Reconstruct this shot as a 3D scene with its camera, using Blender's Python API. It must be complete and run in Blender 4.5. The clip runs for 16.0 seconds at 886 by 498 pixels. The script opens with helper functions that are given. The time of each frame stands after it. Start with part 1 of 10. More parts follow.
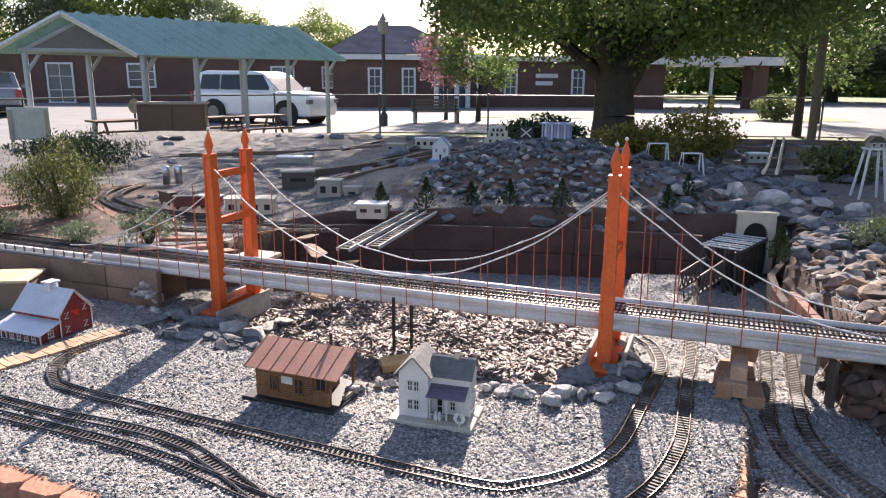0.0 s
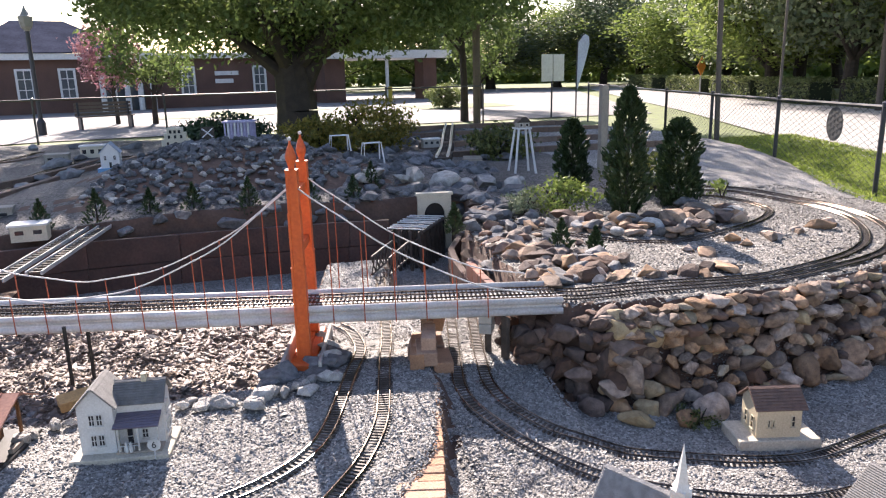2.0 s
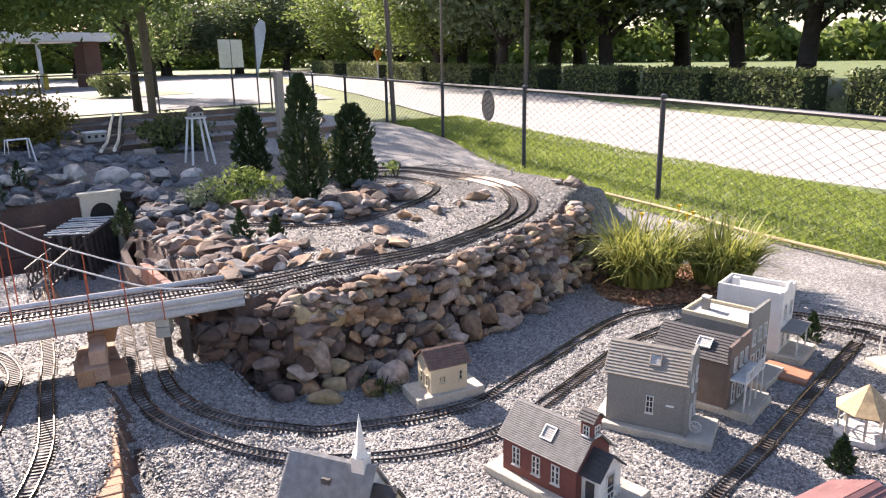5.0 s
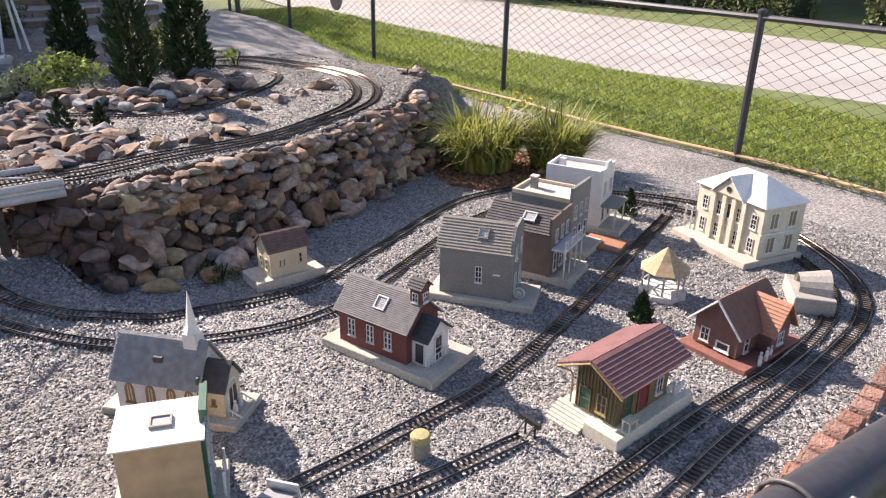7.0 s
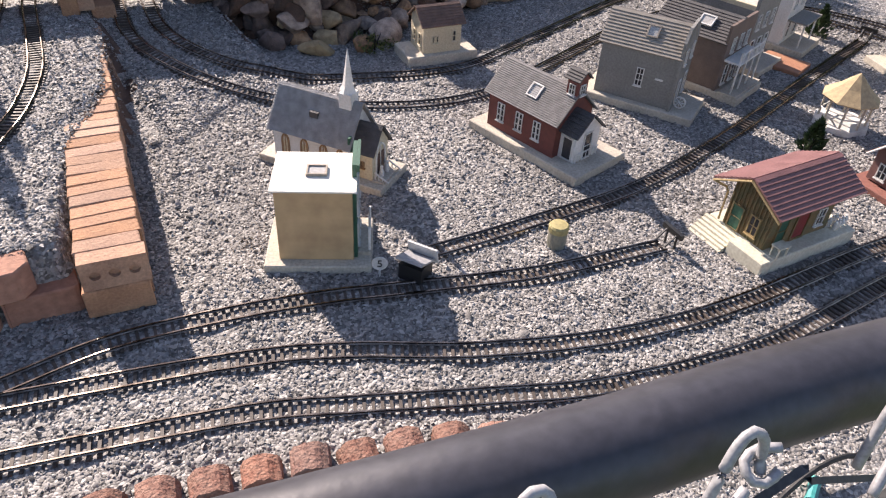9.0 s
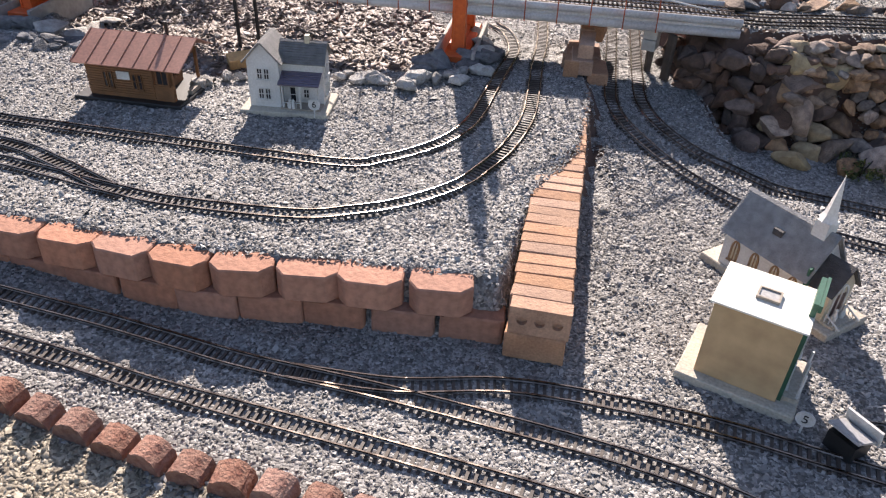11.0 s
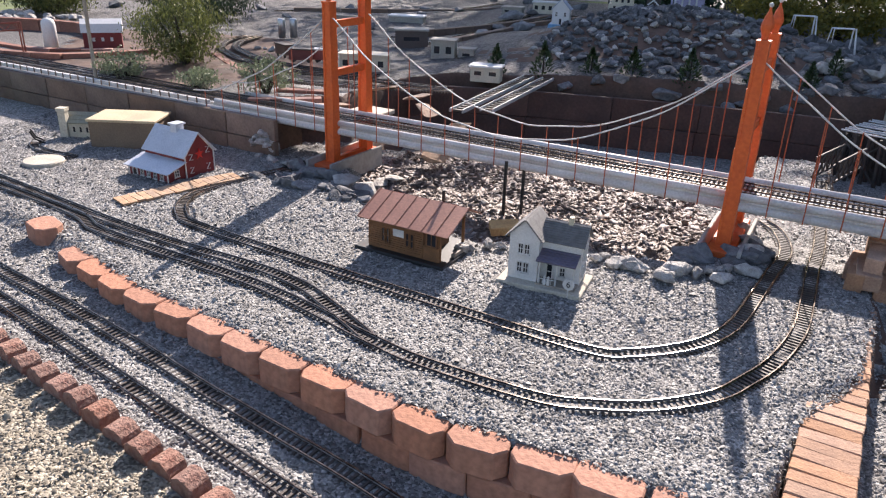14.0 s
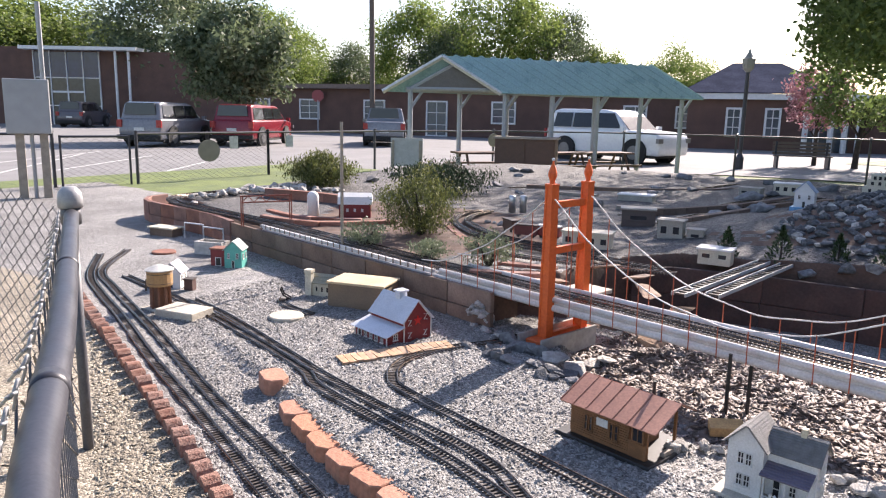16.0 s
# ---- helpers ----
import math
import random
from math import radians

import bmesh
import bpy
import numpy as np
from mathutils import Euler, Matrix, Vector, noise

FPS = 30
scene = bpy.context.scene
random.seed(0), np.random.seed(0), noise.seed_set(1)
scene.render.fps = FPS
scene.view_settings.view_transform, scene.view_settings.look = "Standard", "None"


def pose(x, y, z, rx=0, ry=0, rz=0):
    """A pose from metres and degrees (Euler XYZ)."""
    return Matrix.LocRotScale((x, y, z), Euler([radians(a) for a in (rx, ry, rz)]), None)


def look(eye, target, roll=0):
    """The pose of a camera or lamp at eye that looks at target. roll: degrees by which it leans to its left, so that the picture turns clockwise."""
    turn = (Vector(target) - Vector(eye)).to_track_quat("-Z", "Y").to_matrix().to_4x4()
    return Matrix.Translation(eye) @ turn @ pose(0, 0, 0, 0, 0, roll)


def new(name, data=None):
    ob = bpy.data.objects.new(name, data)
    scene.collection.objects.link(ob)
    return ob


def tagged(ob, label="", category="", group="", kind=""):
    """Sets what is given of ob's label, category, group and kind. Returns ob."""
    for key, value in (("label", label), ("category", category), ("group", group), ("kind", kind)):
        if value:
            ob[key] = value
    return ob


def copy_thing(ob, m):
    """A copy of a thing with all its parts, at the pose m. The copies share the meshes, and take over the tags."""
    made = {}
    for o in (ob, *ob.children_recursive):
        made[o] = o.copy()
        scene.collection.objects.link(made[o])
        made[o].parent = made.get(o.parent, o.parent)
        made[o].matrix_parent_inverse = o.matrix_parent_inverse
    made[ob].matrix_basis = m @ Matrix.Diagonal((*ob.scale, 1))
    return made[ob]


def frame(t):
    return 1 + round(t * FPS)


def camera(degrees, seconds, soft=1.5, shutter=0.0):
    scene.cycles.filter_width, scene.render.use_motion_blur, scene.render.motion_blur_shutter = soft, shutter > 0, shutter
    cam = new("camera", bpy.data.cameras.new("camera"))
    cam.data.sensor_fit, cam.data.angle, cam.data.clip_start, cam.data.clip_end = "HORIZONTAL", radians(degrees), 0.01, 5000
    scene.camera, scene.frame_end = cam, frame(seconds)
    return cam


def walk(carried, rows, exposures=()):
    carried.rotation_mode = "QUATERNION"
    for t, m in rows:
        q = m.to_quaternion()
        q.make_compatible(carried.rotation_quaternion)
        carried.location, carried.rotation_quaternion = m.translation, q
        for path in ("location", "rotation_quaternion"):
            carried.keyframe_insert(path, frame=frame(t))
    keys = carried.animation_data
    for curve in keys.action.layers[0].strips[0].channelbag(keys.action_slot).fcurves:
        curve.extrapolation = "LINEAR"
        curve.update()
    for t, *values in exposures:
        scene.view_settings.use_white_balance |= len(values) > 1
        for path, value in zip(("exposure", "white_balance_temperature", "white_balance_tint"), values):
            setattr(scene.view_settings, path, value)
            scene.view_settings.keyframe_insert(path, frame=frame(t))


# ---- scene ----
cam = camera(63.0, 16.0, soft=1.2)
PATH = [
    (0, (0.608, 0.368, 1.438), (0.339, 2.296, 0.977), 0.4),
    (0.5, (0.625, 0.362, 1.438), (0.566, 2.306, 0.973), -0.2),
    (1, (0.639, 0.365, 1.439), (0.772, 2.305, 0.972), -0.8),
    (1.5, (0.662, 0.371, 1.435), (1.0, 2.285, 0.96), -0.9),
    (2, (0.689, 0.373, 1.433), (1.215, 2.242, 0.955), -1.3),
    (2.5, (0.716, 0.36, 1.437), (1.416, 2.171, 0.956), -1.5),
    (3, (0.738, 0.353, 1.437), (1.58, 2.102, 0.956), -1.5),
    (3.5, (0.759, 0.342, 1.443), (1.736, 2.018, 0.958), -1.4),
    (4, (0.774, 0.335, 1.444), (1.864, 1.94, 0.959), -1.6),
    (6.5, (0.779, 0.179, 1.417), (2.172, 1.446, 0.743), 0.6),
    (7, (0.796, 0.153, 1.381), (2.228, 1.307, 0.596), 1.1),
    (7.5, (0.79, 0.156, 1.344), (2.168, 1.218, 0.357), 1.6),
    (8, (0.778, 0.171, 1.325), (2.051, 1.241, 0.213), 1.7),
    (8.5, (0.76, 0.183, 1.309), (1.924, 1.304, 0.131), 3.6),
    (9, (0.739, 0.206, 1.294), (1.762, 1.39, 0.048), 4.1),
    (9.5, (0.714, 0.25, 1.279), (1.494, 1.585, 0.011), 2.6),
    (10, (0.688, 0.283, 1.283), (1.238, 1.75, 0.04), 2.3),
    (12.5, (0.582, 0.362, 1.317), (0.322, 2.095, 0.352), 3.2),
    (13, (0.581, 0.365, 1.317), (0.297, 2.117, 0.396), 3.0),
    (13.5, (0.569, 0.374, 1.329), (0.236, 2.127, 0.425), 2.6),
    (14, (0.54, 0.393, 1.366), (0.037, 2.158, 0.573), 2.1),
    (14.5, (0.545, 0.435, 1.378), (-0.201, 2.157, 0.686), 2.2),
    (15, (0.562, 0.453, 1.387), (-0.33, 2.141, 0.79), 2.7),
    (15.5, (0.574, 0.467, 1.399), (-0.47, 2.111, 0.945), 1.9),
    (16, (0.578, 0.473, 1.403), (-0.539, 2.091, 1.032), 1.2),
]
walk(cam, [(t, look(eye, target, roll)) for t, eye, target, roll in PATH], exposures=[(0.0, 1.43, 6650, 20), (2.0, 1.60, 6650, 20), (3.5, 1.76, 6750, 21), (6.5, 1.38, 6750, 22), (8.0, 1.12, 6750, 22), (10.0, 1.08, 6700, 20), (13.5, 1.15, 6450, 17), (14.5, 1.17, 6500, 20), (16.0, 1.40, 6550, 20)])

# ---- light ----
SUN_AZ, SUN_EL = 1.5, 32.5  # degrees: azimuth from +y towards +x, elevation
world = bpy.data.worlds.new("world")
scene.world = world
world.use_nodes = True
_nt = world.node_tree
_nt.nodes.clear()
_sky = _nt.nodes.new("ShaderNodeTexSky")
_sky.sky_type = "NISHITA"
_sky.sun_disc = False
_sky.sun_elevation = radians(SUN_EL)
_sky.sun_rotation = radians(SUN_AZ)
_bg = _nt.nodes.new("ShaderNodeBackground")
_bg.inputs["Strength"].default_value = 0.095
_out = _nt.nodes.new("ShaderNodeOutputWorld")
_nt.links.new(_sky.outputs[0], _bg.inputs["Color"])
_nt.links.new(_bg.outputs[0], _out.inputs["Surface"])
sun = bpy.data.lights.new("sun", "SUN")
sun.energy, sun.angle, sun.color = 5.0, radians(0.55), (1.0, 0.92, 0.80)
sun_ob = new("sun", sun)
_sd = Vector((math.sin(radians(SUN_AZ)) * math.cos(radians(SUN_EL)), math.cos(radians(SUN_AZ)) * math.cos(radians(SUN_EL)), math.sin(radians(SUN_EL))))
sun_ob.matrix_world = look(_sd * 30, (0, 0, 0))


# ---- materials ----
def mat(name, color, rough=0.7, metal=0.0, color2=None, scale=8.0, detail=6.0, bump=0.0, bump_scale=None, island=0.0, rand=0.0, spec=0.5, fine=None):
    """A noise-mottled surface: two colours at one scale, fine grain over it, relief and wear."""
    m = bpy.data.materials.new(name)
    m.use_nodes = True
    nt = m.node_tree
    b = nt.nodes["Principled BSDF"]
    b.inputs["Metallic"].default_value = metal
    b.inputs["Specular IOR Level"].default_value = spec
    co = nt.nodes.new("ShaderNodeTexCoord")
    n1 = nt.nodes.new("ShaderNodeTexNoise")
    n1.inputs["Scale"].default_value, n1.inputs["Detail"].default_value = scale, detail
    nt.links.new(co.outputs["Object"], n1.inputs["Vector"])
    ramp = nt.nodes.new("ShaderNodeValToRGB")
    c2 = color2 or tuple(c * 0.7 for c in color)
    ramp.color_ramp.elements[0].position, ramp.color_ramp.elements[1].position = 0.33, 0.68
    ramp.color_ramp.elements[0].color, ramp.color_ramp.elements[1].color = (*c2, 1), (*color, 1)
    nt.links.new(n1.outputs["Fac"], ramp.inputs["Fac"])
    n2 = nt.nodes.new("ShaderNodeTexNoise")
    n2.inputs["Scale"].default_value, n2.inputs["Detail"].default_value = fine or scale * 11, 4
    nt.links.new(co.outputs["Object"], n2.inputs["Vector"])
    mul = nt.nodes.new("ShaderNodeMix")
    mul.data_type, mul.blend_type = "RGBA", "OVERLAY"
    mul.inputs["Factor"].default_value = 0.45
    nt.links.new(ramp.outputs["Color"], mul.inputs["A"])
    nt.links.new(n2.outputs["Fac"], mul.inputs["B"])
    col = mul.outputs["Result"]
    if island or rand:
        hsv = nt.nodes.new("ShaderNodeHueSaturation")
        if island:
            src = nt.nodes.new("ShaderNodeNewGeometry").outputs["Random Per Island"]
        else:
            src = nt.nodes.new("ShaderNodeObjectInfo").outputs["Random"]
        k = island or rand
        mr = nt.nodes.new("ShaderNodeMapRange")
        mr.inputs["To Min"].default_value, mr.inputs["To Max"].default_value = 1 - k, 1 + k
        nt.links.new(src, mr.inputs["Value"])
        nt.links.new(mr.outputs["Result"], hsv.inputs["Value"])
        m2 = nt.nodes.new("ShaderNodeMath")
        m2.operation, m2.inputs[1].default_value = "MULTIPLY", 7.31
        nt.links.new(src, m2.inputs[0])
        m3 = nt.nodes.new("ShaderNodeMath")
        m3.operation = "FRACT"
        nt.links.new(m2.outputs[0], m3.inputs[0])
        mh = nt.nodes.new("ShaderNodeMapRange")
        mh.inputs["To Min"].default_value, mh.inputs["To Max"].default_value = 1 - k * 0.8, 1 + k * 0.8
        nt.links.new(m3.outputs[0], mh.inputs["Value"])
        nt.links.new(mh.outputs["Result"], hsv.inputs["Saturation"])
        nt.links.new(col, hsv.inputs["Color"])
        col = hsv.outputs["Color"]
    nt.links.new(col, b.inputs["Base Color"])
    rr = nt.nodes.new("ShaderNodeMapRange")
    rr.inputs["To Min"].default_value, rr.inputs["To Max"].default_value = max(0.02, rough - 0.12), min(1, rough + 0.12)
    nt.links.new(n1.outputs["Fac"], rr.inputs["Value"])
    nt.links.new(rr.outputs["Result"], b.inputs["Roughness"])
    if bump:
        n3 = nt.nodes.new("ShaderNodeTexNoise")
        n3.inputs["Scale"].default_value, n3.inputs["Detail"].default_value = bump_scale or scale * 5, 8
        nt.links.new(co.outputs["Object"], n3.inputs["Vector"])
        bp = nt.nodes.new("ShaderNodeBump")
        bp.inputs["Strength"].default_value, bp.inputs["Distance"].default_value = bump, 0.01
        nt.links.new(n3.outputs["Fac"], bp.inputs["Height"])
        nt.links.new(bp.outputs["Normal"], b.inputs["Normal"])
    return m


def chip_mat(name, colors, scale, stretch=(1, 1, 1), rough=0.75, bump=0.9, patch=0.25):
    """Loose chips (gravel, bark): Voronoi cells, each with its own tone, over patches of moisture and dust."""
    m = bpy.data.materials.new(name)
    m.use_nodes = True
    nt = m.node_tree
    b = nt.nodes["Principled BSDF"]
    b.inputs["Roughness"].default_value = rough
    co = nt.nodes.new("ShaderNodeTexCoord")
    mp = nt.nodes.new("ShaderNodeMapping")
    mp.inputs["Scale"].default_value = stretch
    nt.links.new(co.outputs["Object"], mp.inputs["Vector"])
    wob = nt.nodes.new("ShaderNodeTexNoise")
    wob.inputs["Scale"].default_value = scale * 0.4
    nt.links.new(co.outputs["Object"], wob.inputs["Vector"])
    wm = nt.nodes.new("ShaderNodeVectorMath")
    wm.operation = "MULTIPLY_ADD"
    wm.inputs[1].default_value = (1.6 / scale,) * 3
    nt.links.new(wob.outputs["Color"], wm.inputs[0])
    nt.links.new(mp.outputs["Vector"], wm.inputs[2])
    v = nt.nodes.new("ShaderNodeTexVoronoi")
    v.inputs["Scale"].default_value = scale
    nt.links.new(wm.outputs["Vector"], v.inputs["Vector"])
    sep = nt.nodes.new("ShaderNodeSeparateColor")
    nt.links.new(v.outputs["Color"], sep.inputs["Color"])
    ramp = nt.nodes.new("ShaderNodeValToRGB")
    els = ramp.color_ramp.elements
    els[0].color, els[1].color = (*colors[0], 1), (*colors[-1], 1)
    for i, c in enumerate(colors[1:-1]):
        e = els.new((i + 1) / (len(colors) - 1))
        e.color = (*c, 1)
    nt.links.new(sep.outputs["Red"], ramp.inputs["Fac"])
    n = nt.nodes.new("ShaderNodeTexNoise")
    n.inputs["Scale"].default_value, n.inputs["Detail"].default_value = 1.7, 6
    nt.links.new(co.outputs["Object"], n.inputs["Vector"])
    mr = nt.nodes.new("ShaderNodeMapRange")
    mr.inputs["From Min"].default_value, mr.inputs["From Max"].default_value = 0.3, 0.7
    mr.inputs["To Min"].default_value, mr.inputs["To Max"].default_value = 1 - patch, 1 + patch
    nt.links.new(n.outputs["Fac"], mr.inputs["Value"])
    hsv = nt.nodes.new("ShaderNodeHueSaturation")
    nt.links.new(ramp.outputs["Color"], hsv.inputs["Color"])
    nt.links.new(mr.outputs["Result"], hsv.inputs["Value"])
    nt.links.new(hsv.outputs["Color"], b.inputs["Base Color"])
    inv = nt.nodes.new("ShaderNodeMath")
    inv.operation, inv.inputs[0].default_value = "SUBTRACT", 1.0
    nt.links.new(v.outputs["Distance"], inv.inputs[1])
    add = nt.nodes.new("ShaderNodeMath")
    add.operation = "ADD"
    nt.links.new(inv.outputs[0], add.inputs[0])
    nt.links.new(sep.outputs["Green"], add.inputs[1])
    bp = nt.nodes.new("ShaderNodeBump")
    bp.inputs["Strength"].default_value, bp.inputs["Distance"].default_value = bump, 0.6 / scale
    nt.links.new(add.outputs[0], bp.inputs["Height"])
    nt.links.new(bp.outputs["Normal"], b.inputs["Normal"])
    return m


GRAVEL = chip_mat("gravel", [(0.085, 0.081, 0.077), (0.155, 0.148, 0.142), (0.225, 0.217, 0.207), (0.31, 0.298, 0.283), (0.44, 0.423, 0.40)], 120)
TAN_GRAVEL = chip_mat("tan_gravel", [(0.10, 0.085, 0.065), (0.19, 0.162, 0.122), (0.28, 0.24, 0.18), (0.38, 0.33, 0.25), (0.52, 0.46, 0.36)], 120)
HILL_GRAVEL = chip_mat("dusty_gravel", [(0.05, 0.045, 0.04), (0.11, 0.10, 0.09), (0.17, 0.158, 0.145), (0.24, 0.225, 0.205), (0.36, 0.34, 0.31)], 95, patch=0.4)
BARK = chip_mat("bark", [(0.13, 0.098, 0.083), (0.21, 0.165, 0.142), (0.29, 0.235, 0.205), (0.40, 0.34, 0.305)], 42, (1, 1.8, 1), 0.85)
SOIL = mat("soil", (0.12, 0.07, 0.05), 0.9, color2=(0.065, 0.038, 0.028), scale=5, bump=0.6, bump_scale=30)
# dark dirt, taken darker still so the colour carries tree and shelter shade
DIRT = chip_mat("shaded_dirt_gravel", [(0.035, 0.032, 0.031), (0.07, 0.065, 0.062), (0.11, 0.103, 0.099), (0.18, 0.17, 0.162)], 60)
GRASS = mat("grass_ground", (0.15, 0.19, 0.055), 0.85, color2=(0.09, 0.12, 0.04), scale=3, bump=0.8, bump_scale=60)
ASPHALT = mat("pale_asphalt", (0.215, 0.21, 0.209), 0.88, color2=(0.165, 0.161, 0.16), scale=0.8, bump=0.25, bump_scale=60, fine=60)
RAIL = mat("rail_brass", (0.30, 0.25, 0.21), 0.22, 1.0, color2=(0.11, 0.085, 0.07), scale=30)
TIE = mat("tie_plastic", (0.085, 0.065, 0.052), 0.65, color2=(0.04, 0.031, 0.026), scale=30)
# lighter copy of the tie colour, with sunlight painted in
TIE_SUNLIT = mat("tie_sunlit", (0.11, 0.09, 0.075), 0.6, color2=(0.07, 0.06, 0.05), scale=30)
ORANGE = mat("bridge_orange", (0.72, 0.13, 0.02), 0.6, color2=(0.60, 0.10, 0.02), scale=6, bump=0.08)
DECK = mat("bridge_grey", (0.62, 0.60, 0.59), 0.34, color2=(0.48, 0.46, 0.455), scale=9, bump=0.1)
HANGER = mat("hanger_red", (0.42, 0.09, 0.035), 0.6, color2=(0.30, 0.07, 0.03), scale=20)
CABLE = mat("cable_white", (0.72, 0.70, 0.68), 0.6, scale=20)
BRICK = mat("brick", (0.45, 0.265, 0.165), 0.85, color2=(0.31, 0.175, 0.11), scale=14, bump=0.35, bump_scale=90, rand=0.16)
BLOCK = mat("retaining_block", (0.45, 0.225, 0.145), 0.9, color2=(0.34, 0.165, 0.11), scale=5, bump=0.35, bump_scale=70, rand=0.10)
SCALLOP = mat("scallop_edging", (0.21, 0.095, 0.07), 0.9, color2=(0.30, 0.175, 0.13), scale=45, bump=0.8, bump_scale=110, rand=0.14)
STONE = mat("field_stone", (0.39, 0.275, 0.195), 0.85, color2=(0.17, 0.115, 0.085), scale=1.6, bump=0.7, bump_scale=7, rand=0.5)
STONE_GREY = mat("grey_rock", (0.22, 0.22, 0.225), 0.85, color2=(0.10, 0.10, 0.105), scale=2.5, bump=0.8, bump_scale=9, rand=0.32)
STONE_PALE = mat("pale_rock", (0.50, 0.48, 0.45), 0.85, color2=(0.30, 0.28, 0.26), scale=2.5, bump=0.8, bump_scale=9, rand=0.28)


# ---- builders ----
def link(name, bm, material, parent=None, label="", smooth=False):
    me = bpy.data.meshes.new(name)
    bm.to_mesh(me)
    bm.free()
    for m in material if isinstance(material, (list, tuple)) else [material]:
        me.materials.append(m)
    if smooth:
        me.polygons.foreach_set("use_smooth", [True] * len(me.polygons))
    ob = new(name, me)
    if parent is not None:
        ob.parent = parent
    if label:
        ob["label"] = label
    return ob


part = link


def thing(name, m, label, category, group="", kind=""):
    ob = new(name)
    ob.empty_display_size = 0.05
    ob.matrix_world = m
    return tagged(ob, label, category, group, kind)


def mesh_np(name, verts, faces, materials, parent=None, smooth=False, index=None):
    me = bpy.data.meshes.new(name)
    me.from_pydata([tuple(v) for v in verts], [], [tuple(f) for f in faces])
    for m in materials:
        me.materials.append(m)
    if index is not None:
        me.polygons.foreach_set("material_index", index)
    if smooth:
        me.polygons.foreach_set("use_smooth", [True] * len(me.polygons))
    me.update()
    ob = new(name, me)
    if parent is not None:
        ob.parent = parent
    return ob


def box(bm, x0, y0, z0, x1, y1, z1, m=None):
    vs = [bm.verts.new(Vector(p) if m is None else m @ Vector(p)) for p in
          ((x0, y0, z0), (x1, y0, z0), (x1, y1, z0), (x0, y1, z0), (x0, y0, z1), (x1, y0, z1), (x1, y1, z1), (x0, y1, z1))]
    for f in ((0, 3, 2, 1), (4, 5, 6, 7), (0, 1, 5, 4), (1, 2, 6, 5), (2, 3, 7, 6), (3, 0, 4, 7)):
        bm.faces.new([vs[i] for i in f])
    return vs


def prism(bm, pts, axis, a, b, m=None):
    """A polygon of 2D points run along an axis from a to b; (u, v) are the other two axes in order."""
    def at(p, w):
        q = {"x": (w, p[0], p[1]), "y": (p[0], w, p[1]), "z": (p[0], p[1], w)}[axis]
        return bm.verts.new(Vector(q) if m is None else m @ Vector(q))
    lo, hi = [at(p, a) for p in pts], [at(p, b) for p in pts]
    n = len(pts)
    fs = [bm.faces.new(lo), bm.faces.new(hi)]
    for i in range(n):
        fs.append(bm.faces.new((lo[i], lo[(i + 1) % n], hi[(i + 1) % n], hi[i])))
    bmesh.ops.recalc_face_normals(bm, faces=fs)


def tube(bm, pts, r, n=8, r1=None):
    """A round bar along points."""
    pts = [Vector(p) for p in pts]
    rings = []
    for i, p in enumerate(pts):
        d = (pts[min(i + 1, len(pts) - 1)] - pts[max(i - 1, 0)]).normalized()
        u = d.cross(Vector((0, 0, 1)) if abs(d.z) < 0.9 else Vector((1, 0, 0))).normalized()
        v = d.cross(u)
        rr = r if r1 is None else r + (r1 - r) * i / (len(pts) - 1)
        rings.append([bm.verts.new(p + (u * math.cos(2 * math.pi * k / n) + v * math.sin(2 * math.pi * k / n)) * rr) for k in range(n)])
    for a, b in zip(rings, rings[1:]):
        for k in range(n):
            bm.faces.new((a[k], a[(k + 1) % n], b[(k + 1) % n], b[k]))
    bm.faces.new(rings[0][::-1])
    bm.faces.new(rings[-1])


def lathe(bm, prof, n=16, cx=0, cy=0):
    """Turns (radius, height) pairs about a vertical line."""
    rings = []
    for r, z in prof:
        if r < 1e-5:
            rings.append([bm.verts.new((cx, cy, z))])
        else:
            rings.append([bm.verts.new((cx + r * math.cos(2 * math.pi * k / n), cy + r * math.sin(2 * math.pi * k / n), z)) for k in range(n)])
    for a, b in zip(rings, rings[1:]):
        for k in range(n):
            q = [a[k % len(a)], a[(k + 1) % len(a)], b[(k + 1) % len(b)], b[k % len(b)]]
            u = []
            for v in q:
                if v not in u:
                    u.append(v)
            if len(u) > 2:
                bm.faces.new(u)
    if len(rings[0]) > 1:
        bm.faces.new(rings[0][::-1])
    if len(rings[-1]) > 1:
        bm.faces.new(rings[-1])


def bevel(bm, w, seg=1):
    bmesh.ops.bevel(bm, geom=list(bm.edges), offset=w, segments=seg, affect="EDGES", profile=0.6)


def spline(pts, step=0.02, closed=False):
    """Evenly spaced points of a Catmull-Rom curve through 2D or 3D points."""
    P = [np.array(p, float) for p in pts]
    if closed:
        P = [P[-1]] + P + [P[0], P[1]]
    else:
        P = [2 * P[0] - P[1]] + P + [2 * P[-1] - P[-2]]
    out = []
    for i in range(1, len(P) - 2):
        a, b, c, d = P[i - 1:i + 3]
        for s in np.linspace(0, 1, 24, endpoint=False):
            out.append(0.5 * (2 * b + (c - a) * s + (2 * a - 5 * b + 4 * c - d) * s * s + (3 * b - a - 3 * c + d) * s ** 3))
    out.append(P[-2])
    out = np.array(out)
    L = np.concatenate([[0], np.cumsum(np.linalg.norm(np.diff(out, axis=0), axis=1))])
    n = max(2, int(L[-1] / step))
    s = np.linspace(0, L[-1], n)
    return np.stack([np.interp(s, L, out[:, k]) for k in range(out.shape[1])], 1)


